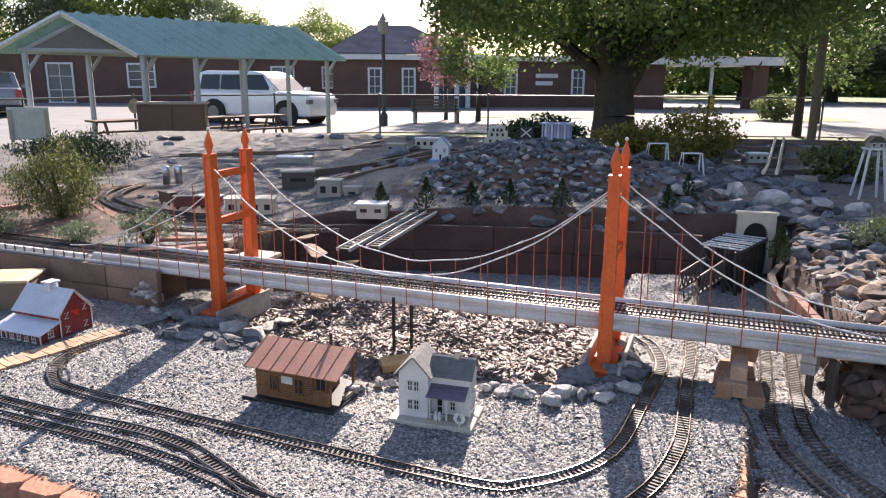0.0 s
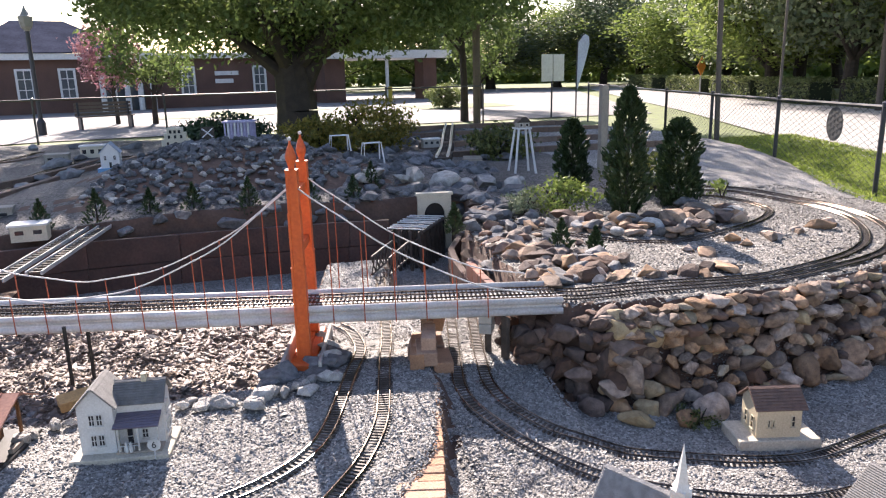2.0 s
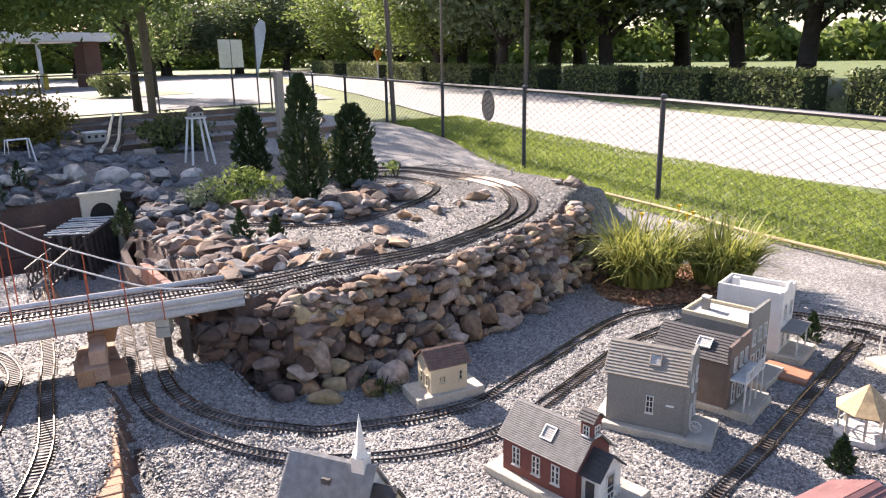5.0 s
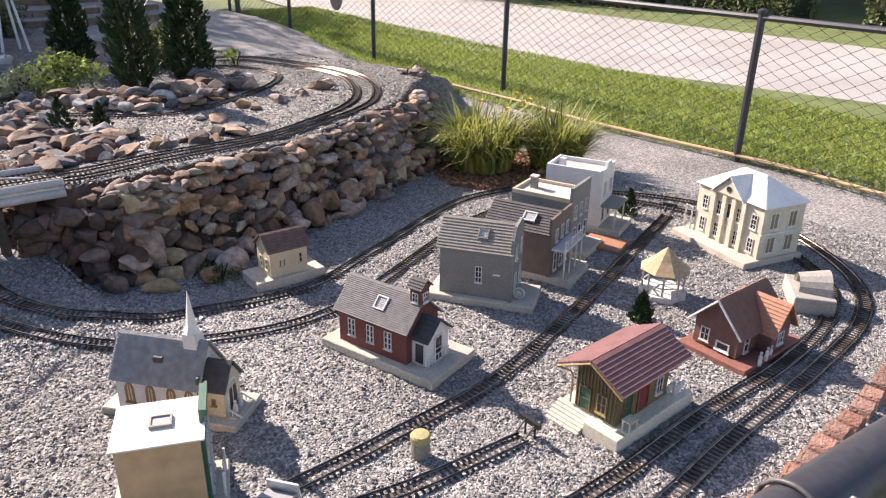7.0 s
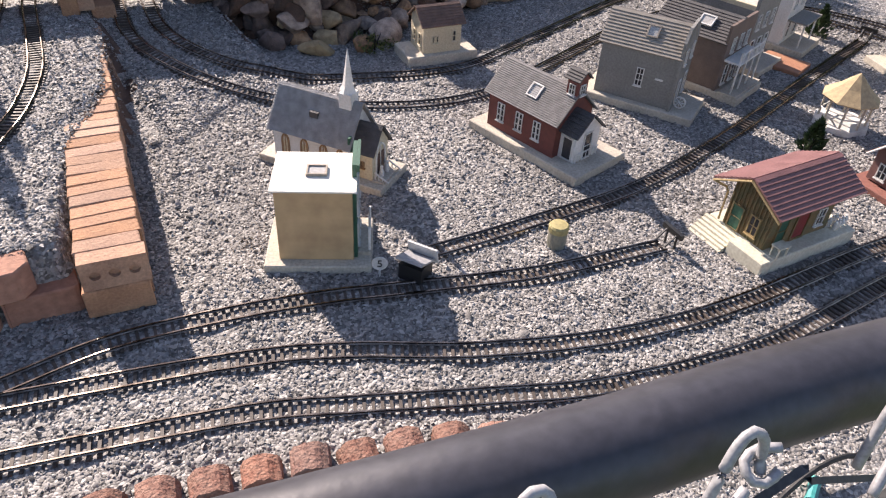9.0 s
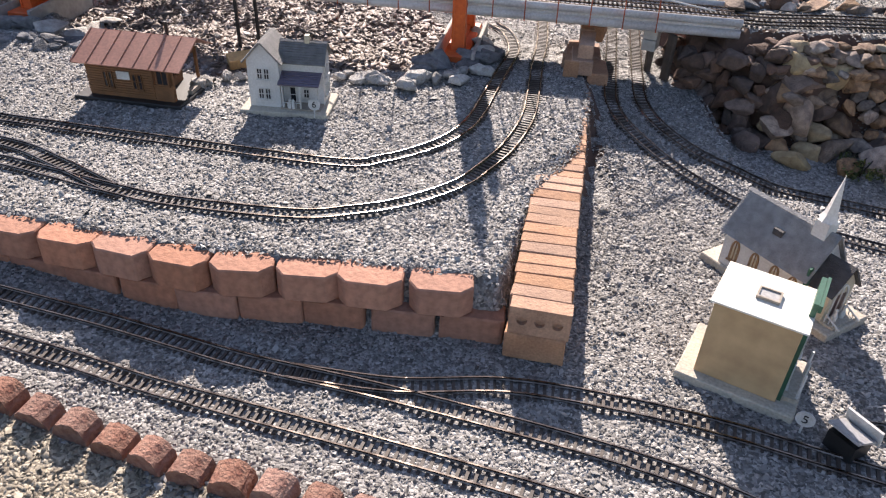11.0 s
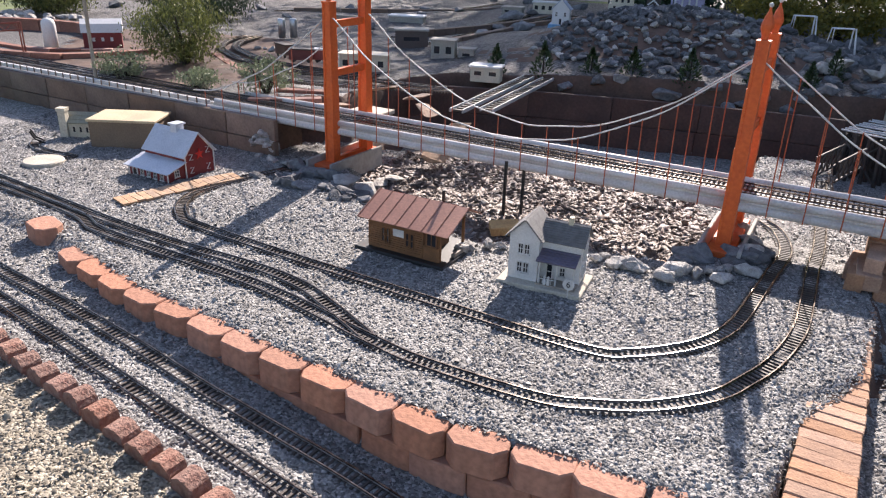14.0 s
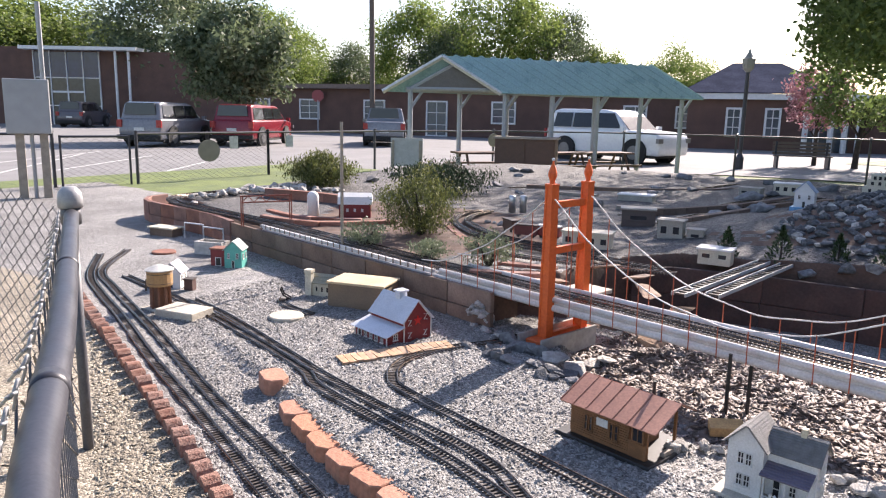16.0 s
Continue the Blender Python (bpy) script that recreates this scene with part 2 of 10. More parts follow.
def inside(X, Y, poly):
    r = np.zeros(X.shape, bool)
    j = len(poly) - 1
    for i in range(len(poly)):
        (xi, yi), (xj, yj) = poly[i], poly[j]
        if yi != yj:
            r ^= ((yi > Y) != (yj > Y)) & (X < (xj - xi) * (Y - yi) / (yj - yi) + xi)
        j = i
    return r


def dist_line(X, Y, line):
    d = np.full(X.shape, 1e9)
    for (x0, y0), (x1, y1) in zip(line, line[1:]):
        dx, dy = x1 - x0, y1 - y0
        s = np.clip(((X - x0) * dx + (Y - y0) * dy) / (dx * dx + dy * dy + 1e-12), 0, 1)
        d = np.minimum(d, np.hypot(X - x0 - s * dx, Y - y0 - s * dy))
    return d


def inner_dist(X, Y, poly):
    """Distance to the polygon's edge, positive inside."""
    d = dist_line(X, Y, list(poly) + [poly[0]])
    return np.where(inside(X, Y, poly), d, -d)


def ramp01(a):
    a = np.clip(a, 0, 1)
    return a * a * (3 - 2 * a)


def wave(X, Y, k, seed=0.0):
    """Soft unevenness made of crossed sines, -1 to 1."""
    return (np.sin(X * k + 1.3 * np.sin(Y * k * 0.7 + seed) + seed) + np.sin(Y * k * 1.13 + 1.7 * np.sin(X * k * 0.6 + 2 * seed) + 2.1)) / 2


# ---- ground ----
YARD_Z = 0.17
YARD = [(0.91, 1.80), (0.83, 1.815), (0.63, 1.845), (0.45, 1.88), (0.12, 1.925), (-0.22, 2.025), (-0.55, 2.125), (-0.886, 2.235), (-1.2, 2.335), (-1.64, 2.54), (-1.9, 2.66), (-3.0, 3.0), (-6.0, 4.2), (-9.5, 5.6),
        (-9.5, 6.4), (-6.7, 5.4), (-4.6, 4.66), (-3.0, 4.32), (-1.85, 4.15), (-1.3, 4.4), (-1.05, 4.1), (-0.85, 3.55), (-0.11, 3.2), (0.38, 3.28), (0.72, 3.28),
        (0.9, 3.65), (1.0, 4.3), (1.2, 5.2), (1.66, 5.2), (1.55, 4.7), (1.45, 4.2), (1.47, 3.4), (1.43, 3.16), (1.43, 3.04), (1.375, 2.84), (1.28, 2.54), (1.20, 2.42), (1.075, 2.25)]
HILL = [(1.95, 3.20), (2.2, 3.09), (2.5, 3.04), (2.84, 3.02), (3.2, 3.03), (3.76, 3.12), (4.2, 3.28), (4.6, 3.48), (4.95, 3.70), (5.6, 3.9), (6.5, 4.6), (6.9, 6.6), (7.1, 8.6), (7.0, 11.0),
        (5.0, 13.5), (-2, 14.0), (-6, 12.6), (-7.2, 10.0), (-7.05, 7.0), (-6.9, 5.55), (-4.65, 4.80), (-3.0, 4.46), (-1.9, 4.3), (-1.35, 4.65), (-1.25, 5.3), (-0.9, 5.72), (0.4, 5.78),
        (1.5, 5.78), (1.98, 5.93), (2.38, 5.92), (2.33, 5.55), (2.14, 5.2), (2.05, 4.8), (1.98, 4.0)]
BANKFOOT = [(1.97, 3.16), (2.08, 3.02), (2.24, 2.88), (2.55, 2.85), (3.0, 2.85), (3.25, 2.86), (3.75, 2.95), (4.2, 3.05), (4.62, 3.18), (4.9, 3.45), (5.2, 4.2), (2.1, 4.2)]
MULCH = [(-1.0, 4.0), (-0.83, 3.55), (-0.11, 3.2), (0.38, 3.28), (0.72, 3.28), (0.9, 3.65), (0.98, 4.1), (0.7, 4.75), (-0.9, 4.75)]


def low_z(X):
    return np.interp(-np.asarray(X, float), [0, 0.5, 0.9, 1.4, 2.0, 3.0], [0, 0.06, 0.09, 0.11, 0.13, YARD_Z])


def height(X, Y):
    X, Y = np.asarray(X, float), np.asarray(Y, float)
    z = low_z(X) + 0.14 * np.clip((Y - 2.45) / 0.85, 0, 1) * ramp01((X - 1.36) / 0.06) * ramp01((2.0 - X) / 0.08) * ramp01((4.9 - Y) / 0.6)
    z = z + (np.maximum(z, YARD_Z) - z) * ramp01(inner_dist(X, Y, YARD) / 0.05 + 0.5)
    m = ramp01(inner_dist(X, Y, MULCH) / 0.10)
    z = z + (0.085 + 0.02 * wave(X, Y, 9) - z) * m
    creek = ramp01(inner_dist(X, Y, [(-1.25, 4.6), (1.0, 4.7), (1.15, 5.2), (1.8, 5.25), (1.95, 5.85), (-1.2, 5.85)]) / 0.15)
    z = z + (0.0 - z) * creek
    h = 0.40 - 0.30 * ramp01((X - 5.15) / 1.3) * ramp01((8.5 - Y) / 3) + 0.012 * wave(X, Y, 5, 1.0) + 0.10 * ramp01((Y - 7) / 5) + 0.42 * np.exp(-(((X - 0.55) / 1.25) ** 2 + ((Y - 7.3) / 1.1) ** 2)) + 0.10 * np.exp(-(((X - 2.2) / 1.6) ** 2 + ((Y - 7.4) / 1.2) ** 2))
    z = z + (h - z) * ramp01(inner_dist(X, Y, HILL) / 0.08)
    z = np.maximum(z, 0.35 * ramp01(inner_dist(X, Y, BANKFOOT) / 0.30))  # stone bank
    z = z + (-0.1 - z) * ramp01((Y - 12.4) / 1.6)
    return z


def ground_z(x, y):
    return float(height(np.array([x]), np.array([y]))[0])


def edging_y(X):
    """Where the front edging runs: grey track gravel behind it, a tan path before it."""
    return np.interp(X, [-4.4, -3, -1.92, -0.942, -0.279, 0.207, 0.7, 1.09], [3.05, 2.52, 2.13, 1.773, 1.547, 1.346, 1.17, 1.034])


def build_ground():
    xs = np.concatenate([np.arange(-12, -4, 0.12), np.arange(-4, 5.2, 0.035), np.arange(5.2, 9.01, 0.1)])
    ys = np.concatenate([np.arange(-0.6, 6.2, 0.035), np.arange(6.2, 15.01, 0.1)])
    X, Y = np.meshgrid(xs, ys)
    Z = height(X, Y)
    near = ramp01((np.abs(X) < 4) * 1.0)
    Z = Z + 0.004 * wave(X, Y, 31, 0.4) * near
    edge = np.minimum(np.minimum(X - xs[0], xs[-1] - X), np.minimum(Y - ys[0], ys[-1] - Y))
    Z = np.where(edge < 0.02, -0.14, Z)
    nx, ny = len(xs), len(ys)
    V = np.stack([X, Y, Z], -1).reshape(-1, 3)
    i = np.arange(nx * ny).reshape(ny, nx)
    F = np.stack([i[:-1, :-1], i[:-1, 1:], i[1:, 1:], i[1:, :-1]], -1).reshape(-1, 4)
    cx, cy = V[F].mean(1)[:, 0], V[F].mean(1)[:, 1]
    slot = np.zeros(len(F), int)
    slot[(cx < 0.7) & (cy < edging_y(cx) - 0.03)] = 6
    dz = V[F][:, :, 2].max(1) - V[F][:, :, 2].min(1)
    hill = inner_dist(cx, cy, HILL)
    # back terrain gets the dirt whose colour includes its shade
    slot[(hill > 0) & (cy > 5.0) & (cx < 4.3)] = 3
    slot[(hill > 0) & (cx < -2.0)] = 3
    slot[inside(cx, cy, [(-3.9, 4.75), (-2.3, 4.5), (-1.9, 5.6), (-3.0, 6.9), (-5.0, 6.6)])] = 2
    slot[inner_dist(cx, cy, MULCH) > 0.02] = 1
    slot[(hill > 0.02) & (cx > 1.9) & (cx < 5.6) & (cy < 5.0)] = 5
    slot[(dz > 0.02) & (cy > 2.75) & (hill > -0.3) & (cx < 4.75)] = 2
    slot[(dz > 0.03) & (cy > 2.3) & (cx > 1.0) & (cx < 1.8)] = 2
    slot[(cy > 14.2) | (cx < -10.8) | ((cx < -7.3) & (cy > 6.6 - 0.12 * (cx + 7.3))) | ((cx > 7.2) & (cy > 2)) | ((cx > 6.1) & (cy < 3.2)) | ((cx > 6.75) & (cy < 6.4))] = 4
    me = mesh_np("ground", V, F, [GRAVEL, BARK, SOIL, DIRT, GRASS, HILL_GRAVEL, TAN_GRAVEL], smooth=True, index=slot)
    tagged(me, "uneven garden ground of grey gravel, bark mulch and soil", "ground", kind="structure")
    bm = bmesh.new()
    s = 900
    vs = [bm.verts.new(p) for p in ((-s, -s, -0.15), (s, -s, -0.15), (s, s, -0.15), (-s, s, -0.15))]
    bm.faces.new(vs)
    tagged(link("ground_far", bm, GRASS), "flat mown grass reaching to the horizon", "ground", kind="structure")


build_ground()


# ---- tracks ----
GAUGE = 0.047
TRACK_LINES = []


def track(pts, label, zs=None, tie=TIE, closed=False, tie_step=0.0205, group="garden railway tracks", lift=0.0, straight=False):
    line = np.array(pts, float) if straight else spline(pts, 0.02, closed)
    if line.shape[1] == 2:
        z = height(line[:, 0], line[:, 1]) if zs is None else np.full(len(line), zs)
        k = np.ones(9) / 9
        z = np.convolve(np.pad(z, 4, mode="edge"), k, "valid")
        line = np.column_stack([line, z + lift])
    tan = np.gradient(line, axis=0)
    tan /= np.linalg.norm(tan, axis=1)[:, None]
    nor = np.column_stack([-tan[:, 1], tan[:, 0], np.zeros(len(tan))])
    nor /= np.linalg.norm(nor, axis=1)[:, None]
    TRACK_LINES.append(line)
    top = thing("railway_track", Matrix.Identity(4), label, "railway track", group)
    up = np.array([0, 0, 1.0])
    for side in (-1, 1):
        c = line + nor * side * GAUGE / 2
        prof = [(-0.0035, 0.006), (-0.0012, 0.0085), (-0.0018, 0.0135), (0.0018, 0.0135), (0.0012, 0.0085), (0.0035, 0.006)]
        V = np.concatenate([(c + nor * u + up * w)[:, None, :] for u, w in prof], 1).reshape(-1, 3)
        n = len(prof)
        F = [(i * n + k, i * n + (k + 1) % n, (i + 1) * n + (k + 1) % n, (i + 1) * n + k) for i in range(len(c) - 1) for k in range(n)]
        ob = mesh_np("rail", V, F, [RAIL], top)
    L = np.concatenate([[0], np.cumsum(np.linalg.norm(np.diff(line, axis=0), axis=1))])
    s = np.arange(tie_step / 2, L[-1], tie_step)
    P = np.stack([np.interp(s, L, line[:, k]) for k in range(3)], 1)
    T = np.stack([np.interp(s, L, tan[:, k]) for k in range(3)], 1)
    N = np.column_stack([-T[:, 1], T[:, 0], np.zeros(len(T))])
    hw, hl = 0.0046, 0.037
    V, F = [], []
    for p, t, n in zip(P, T, N):
        b = len(V)
        for w, g in ((-0.006, 1.0), (0.0042, 0.82)):
            for a, c in ((-1, -1), (1, -1), (1, 1), (-1, 1)):
                V.append(p + t * a * hw * g + n * c * hl * (0.97 if w > 0 else 1) + up * w)
        F += [(b + 4, b + 5, b + 6, b + 7), (b, b + 1, b + 5, b + 4), (b + 1, b + 2, b + 6, b + 5), (b + 2, b + 3, b + 7, b + 6), (b + 3, b, b + 4, b + 7)]
    ob = mesh_np("sleeper_strip", V, F, [tie], top)
    tagged(ob, kind="stuff")
    return top


track([(1.11, 3.914), (1.162, 3.787), (1.166, 3.538), (1.082, 3.278), (1.009, 3.054), (0.919, 2.791), (0.83, 2.639), (0.714, 2.532), (0.587, 2.461), (0.445, 2.433), (-0.055, 2.558), (-0.783, 2.755),
       (-1.302, 2.91), (-1.44, 3.0), (-1.53, 3.15), (-1.54, 3.33), (-1.46, 3.55), (-1.329, 3.772), (-1.25, 4.05)], "inner loop of black-tied garden track on gravel")
track([(1.50, 4.75), (1.335, 3.755), (1.249, 3.377), (1.184, 3.066), (1.119, 2.801), (1.017, 2.562), (0.915, 2.405), (0.824, 2.296), (0.658, 2.188), (0.497, 2.137), (0.334, 2.119), (-0.029, 2.187),
       (-0.243, 2.267), (-0.75, 2.478), (-1.596, 2.694), (-1.952, 2.86), (-3.193, 3.20), (-4.3, 3.42)], "outer loop of garden track curving over gravel")
track([(-0.22, 2.258), (-0.34, 2.35), (-0.449, 2.43), (-0.60, 2.53), (-0.822, 2.61), (-1.25, 2.70), (-1.68, 2.815), (-2.1, 2.95), (-2.867, 3.19), (-3.35, 3.30)], "siding of garden track joining the outer loop at a switch")
LOW_A = [(-5.2, 3.75), (-4.5, 3.27), (-3.93, 3.02), (-3.4, 2.82), (-2.695, 2.539), (-1.952, 2.28), (-1.403, 2.085), (-0.979, 1.935), (-0.547, 1.789), (-0.169, 1.679), (0.17, 1.56), (0.614, 1.4), (1.075, 1.22), (1.29, 1.1),
         (1.54, 0.95), (1.81, 0.8), (2.23, 0.66), (2.8, 0.585), (3.35, 0.5), (3.86, 0.455), (4.2, 0.53), (4.5, 0.74), (4.74, 1.05), (4.8, 1.5), (4.65, 1.95), (4.35, 2.24), (3.9, 2.3), (3.55, 2.29), (3.02, 2.185), (2.6, 2.11),
         (2.28, 2.165), (1.94, 2.38), (1.71, 2.62), (1.575, 2.87), (1.525, 3.08), (1.565, 3.31), (1.67, 3.72), (1.76, 4.08)]
track(LOW_A, "long main line of garden track round the village")
LOW_B = [(-5.2, 4), (-4.6, 3.42), (-3.99, 3.151), (-2.619, 2.638), (-1.878, 2.368), (-1.182, 2.152), (-0.618, 1.959), (-0.069, 1.812), (0.25, 1.69), (0.63, 1.566), (1.131, 1.374), (1.363, 1.25),
         (1.62, 1.07), (1.95, 0.9), (2.32, 0.79), (2.85, 0.7), (3.3, 0.6), (3.75, 0.56), (4.08, 0.62), (4.33, 0.8), (4.56, 1.1), (4.62, 1.5), (4.55, 1.95), (4.44, 2.33), (4.15, 2.5), (3.8, 2.545), (3.09, 2.42), (2.6, 2.345),
         (2.19, 2.495), (1.86, 2.69), (1.71, 2.89), (1.655, 3.09), (1.685, 3.31), (1.775, 3.67), (1.87, 4.04)]
track(LOW_B, "second line of garden track beside the main line")
track([(0.36, 1.655), (0.63, 1.60), (0.909, 1.594), (1.185, 1.526), (1.42, 1.44), (1.667, 1.325), (1.967, 1.19), (2.345, 1.075)], "dead-end siding of garden track with a bumper")
track([(1.74, 1.44), (2.06, 1.385), (2.54, 1.325), (3.075, 1.36), (3.735, 1.447), (4.5, 1.55)], "street track between the model buildings")
track([(2.10, 3.41), (2.25, 3.36), (2.53, 3.315), (2.86, 3.29), (3.23, 3.295), (3.65, 3.385), (3.97, 3.53), (4.26, 3.73), (4.52, 4.02), (4.71, 4.38), (4.77, 4.9), (4.62, 5.38), (4.25, 5.8)], "hilltop line of garden track curving along the stone wall")
track([(2.07, 3.305), (2.19, 3.26), (2.486, 3.222), (2.812, 3.20), (3.19, 3.21), (3.67, 3.29), (4.03, 3.425), (4.37, 3.645), (4.635, 3.93), (4.84, 4.34), (4.90, 4.88), (4.80, 5.40), (4.42, 5.95)], "outer hilltop line of garden track")
track([(2.56, 5.1), (2.54, 4.80), (2.58, 4.58), (2.69, 4.39), (2.88, 4.22), (3.15, 4.12), (3.475, 4.14), (3.87, 4.28), (4.24, 4.54), (4.42, 4.80), (4.42, 5.15), (4.2, 5.5)], "short curved line of garden track among rocks")

# ---- suspension bridge ----
BX = Vector((2.033, -0.472, 0)).normalized()  # along the deck
BN = Vector((-BX.y, BX.x, 0))  # across, away from the walk
B0 = Vector((-1.127, 3.95, 0))  # near leg of the first tower
SPAN = 2.087
WIDE = 0.25
DECK_Z = 0.40
BM = Matrix(((BX.x, BN.x, 0, B0.x), (BX.y, BN.y, 0, B0.y), (0, 0, 1, 0), (0, 0, 0, 1)))
bridge = thing("suspension_bridge", BM, "orange model suspension bridge with white cables and grey deck", "bridge")


def bridge_tower(s, lean=0.0):
    bm = bmesh.new()
    m = Matrix.Translation((s, 0, 0))
    tw = part("tower", bmesh.new(), ORANGE, bridge)
    for y in (0, WIDE + 0.06):
        mm = m @ Matrix.Translation((0, y, 0))
        for k, (z0, z1, w) in enumerate(((0.14, 0.62, 0.024), (0.62, 0.86, 0.0215), (0.86, 1.035, 0.019))):
            bm = bmesh.new()
            box(bm, -w, -0.024, z0, w, 0.024, z1, mm)
            part("leg_section", bm, ORANGE, tw, "orange box section of a tower leg")
            for c in (-1, 1):
                bm = bmesh.new()
                box(bm, c * w - 0.005, -0.029, z0, c * w + 0.005, 0.029, z1, mm)
                part("corner_rib", bm, ORANGE, tw)
        bm = bmesh.new()
        box(bm, -0.026, -0.030, 1.035, 0.026, 0.030, 1.044, mm)
        part("leg_cap", bm, ORANGE, tw)
        bm = bmesh.new()
        lathe(bm, [(0.014, 1.044), (0.014, 1.06), (0.023, 1.085), (0.024, 1.10), (0.015, 1.13), (0.006, 1.15), (0.004, 1.165)], 8)
        for v in bm.verts:
            v.co = mm @ v.co
        part("finial", bm, ORANGE, tw)
        bm = bmesh.new()
        bmesh.ops.create_icosphere(bm, subdivisions=2, radius=0.009, matrix=mm @ Matrix.Translation((0, 0, 1.172)))
        part("lamp_globe", bm, CABLE, tw, "small white globe on top")
    for z in (0.20, 0.68, 0.93):
        bm = bmesh.new()
        box(bm, -0.014, 0.024, z - 0.018, 0.014, WIDE + 0.036, z + 0.018, m)
        part("cross_beam", bm, ORANGE, tw)
    bm = bmesh.new()
    box(bm, -0.055, -0.10, 0.13, 0.055, WIDE + 0.14, 0.20, m)
    bevel(bm, 0.004)
    part("base_beam", bm, ORANGE, tw)
    for c in (-1, 1):
        bm = bmesh.new()
        box(bm, c * 0.082 - 0.008, -0.13, 0.10, c * 0.082 + 0.008, WIDE + 0.10, 0.225, m)
        bevel(bm, 0.003)
        part("base_board", bm, STONE_PALE, tw, "pale weathered board beside the tower foot")


for s in (0.0, SPAN):
    bridge_tower(s)
DS, DE = -3.2, 3.26
bm = bmesh.new()
box(bm, DS, 0.03, DECK_Z - 0.03, DE, WIDE + 0.03, DECK_Z)
part("deck", bm, DECK, bridge, "long flat grey deck")
for y in (0.025, WIDE + 0.035):
    bm = bmesh.new()
    tube(bm, [(-0.9, y, DECK_Z + 0.012), (DE, y, DECK_Z + 0.012)], 0.016, 10)
    part("edge_pipe", bm, DECK, bridge, "grey plastic edge pipe", smooth=True)
    bm = bmesh.new()
    tube(bm, [(DS, y, DECK_Z - 0.035), (DE, y, DECK_Z - 0.035)], 0.018, 10)
    part("edge_pipe", bm, DECK, bridge, "grey plastic edge pipe", smooth=True)


def cable_z(s):
    top, low = 0.985, DECK_Z + 0.10
    if 0 <= s <= SPAN:
        u = (s / SPAN - 0.5) * 2
        return low + (top - low) * u * u
    d = -s if s < 0 else s - SPAN
    u = min(1, d / 1.05)
    return top + (DECK_Z + 0.06 - top) * (1 - (1 - u) ** 1.7)


for y in (-0.005, WIDE + 0.065):
    bm = bmesh.new()
    pts = [(s, y + 0.004 * math.sin(s * 23), cable_z(s) + 0.004 * math.sin(s * 17)) for s in np.arange(-1.05, SPAN + 1.051, 0.045)]
    tube(bm, pts, 0.0036, 6)
    part("main_cable", bm, CABLE, bridge, "sagging white rope cable", smooth=True)
    k = 0
    s = -0.95
    while s < SPAN + 0.96:
        if min(abs(s), abs(s - SPAN)) > 0.06 and cable_z(s) > DECK_Z + 0.03:
            bm = bmesh.new()
            tube(bm, [(s, y, cable_z(s)), (s + 0.004, y, DECK_Z - 0.05)], 0.0027, 5)
            part("hanger", bm, HANGER, bridge)
        s += 0.138
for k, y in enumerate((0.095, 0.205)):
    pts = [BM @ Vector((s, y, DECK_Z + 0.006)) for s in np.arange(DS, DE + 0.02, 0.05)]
    # near deck track takes the tie colour lightened for sun
    track([tuple(p) for p in pts], "straight track carried on the bridge deck", tie=TIE if k else TIE_SUNLIT, straight=True)

# ---- retaining wall of blocks ----
BLOCK_LINE = spline([(0.835, 1.815), (0.628, 1.845), (0.451, 1.88), (0.29, 1.90), (0.12, 1.925), (-0.051, 1.975), (-0.222, 2.025), (-0.38, 2.075), (-0.553, 2.125), (-0.715, 2.175),
                     (-0.886, 2.235), (-1.062, 2.285), (-1.2, 2.33), (-1.36, 2.40), (-1.50, 2.46), (-1.64, 2.53)], 0.01)


def block_mesh(seed, w=0.170, d=0.115, h=0.085, c=0.030):
    rnd = random.Random(seed)
    bm = bmesh.new()
    pts = [(-w / 2, -d / 2 + c), (-w / 2 + c, -d / 2), (w / 2 - c, -d / 2), (w / 2, -d / 2 + c), (w / 2 - 0.002, d / 2 - 0.03), (w / 2 - 0.03, d / 2), (-w / 2 + 0.03, d / 2), (-w / 2 + 0.002, d / 2 - 0.03)]
    pts = [(x + rnd.uniform(-0.004, 0.004), y + rnd.uniform(-0.004, 0.004)) for x, y in pts]
    prism(bm, pts, "z", 0, h)
    bevel(bm, 0.004)
    me = bpy.data.meshes.new("wall_block")
    bm.to_mesh(me)
    bm.free()
    me.materials.append(BLOCK)
    return me


wall_front = thing("wall_front", Matrix.Identity(4), "low retaining wall of red concrete blocks beside the track", "retaining wall", kind="structure")
_blocks = [block_mesh(i) for i in range(5)]
_under = [block_mesh(20 + i, 0.171, 0.10, 0.085, 0.006) for i in range(4)]


def put_piece(me, name, m, parent):
    ob = new(name, me)
    ob.parent = parent
    ob.matrix_local = m
    return ob


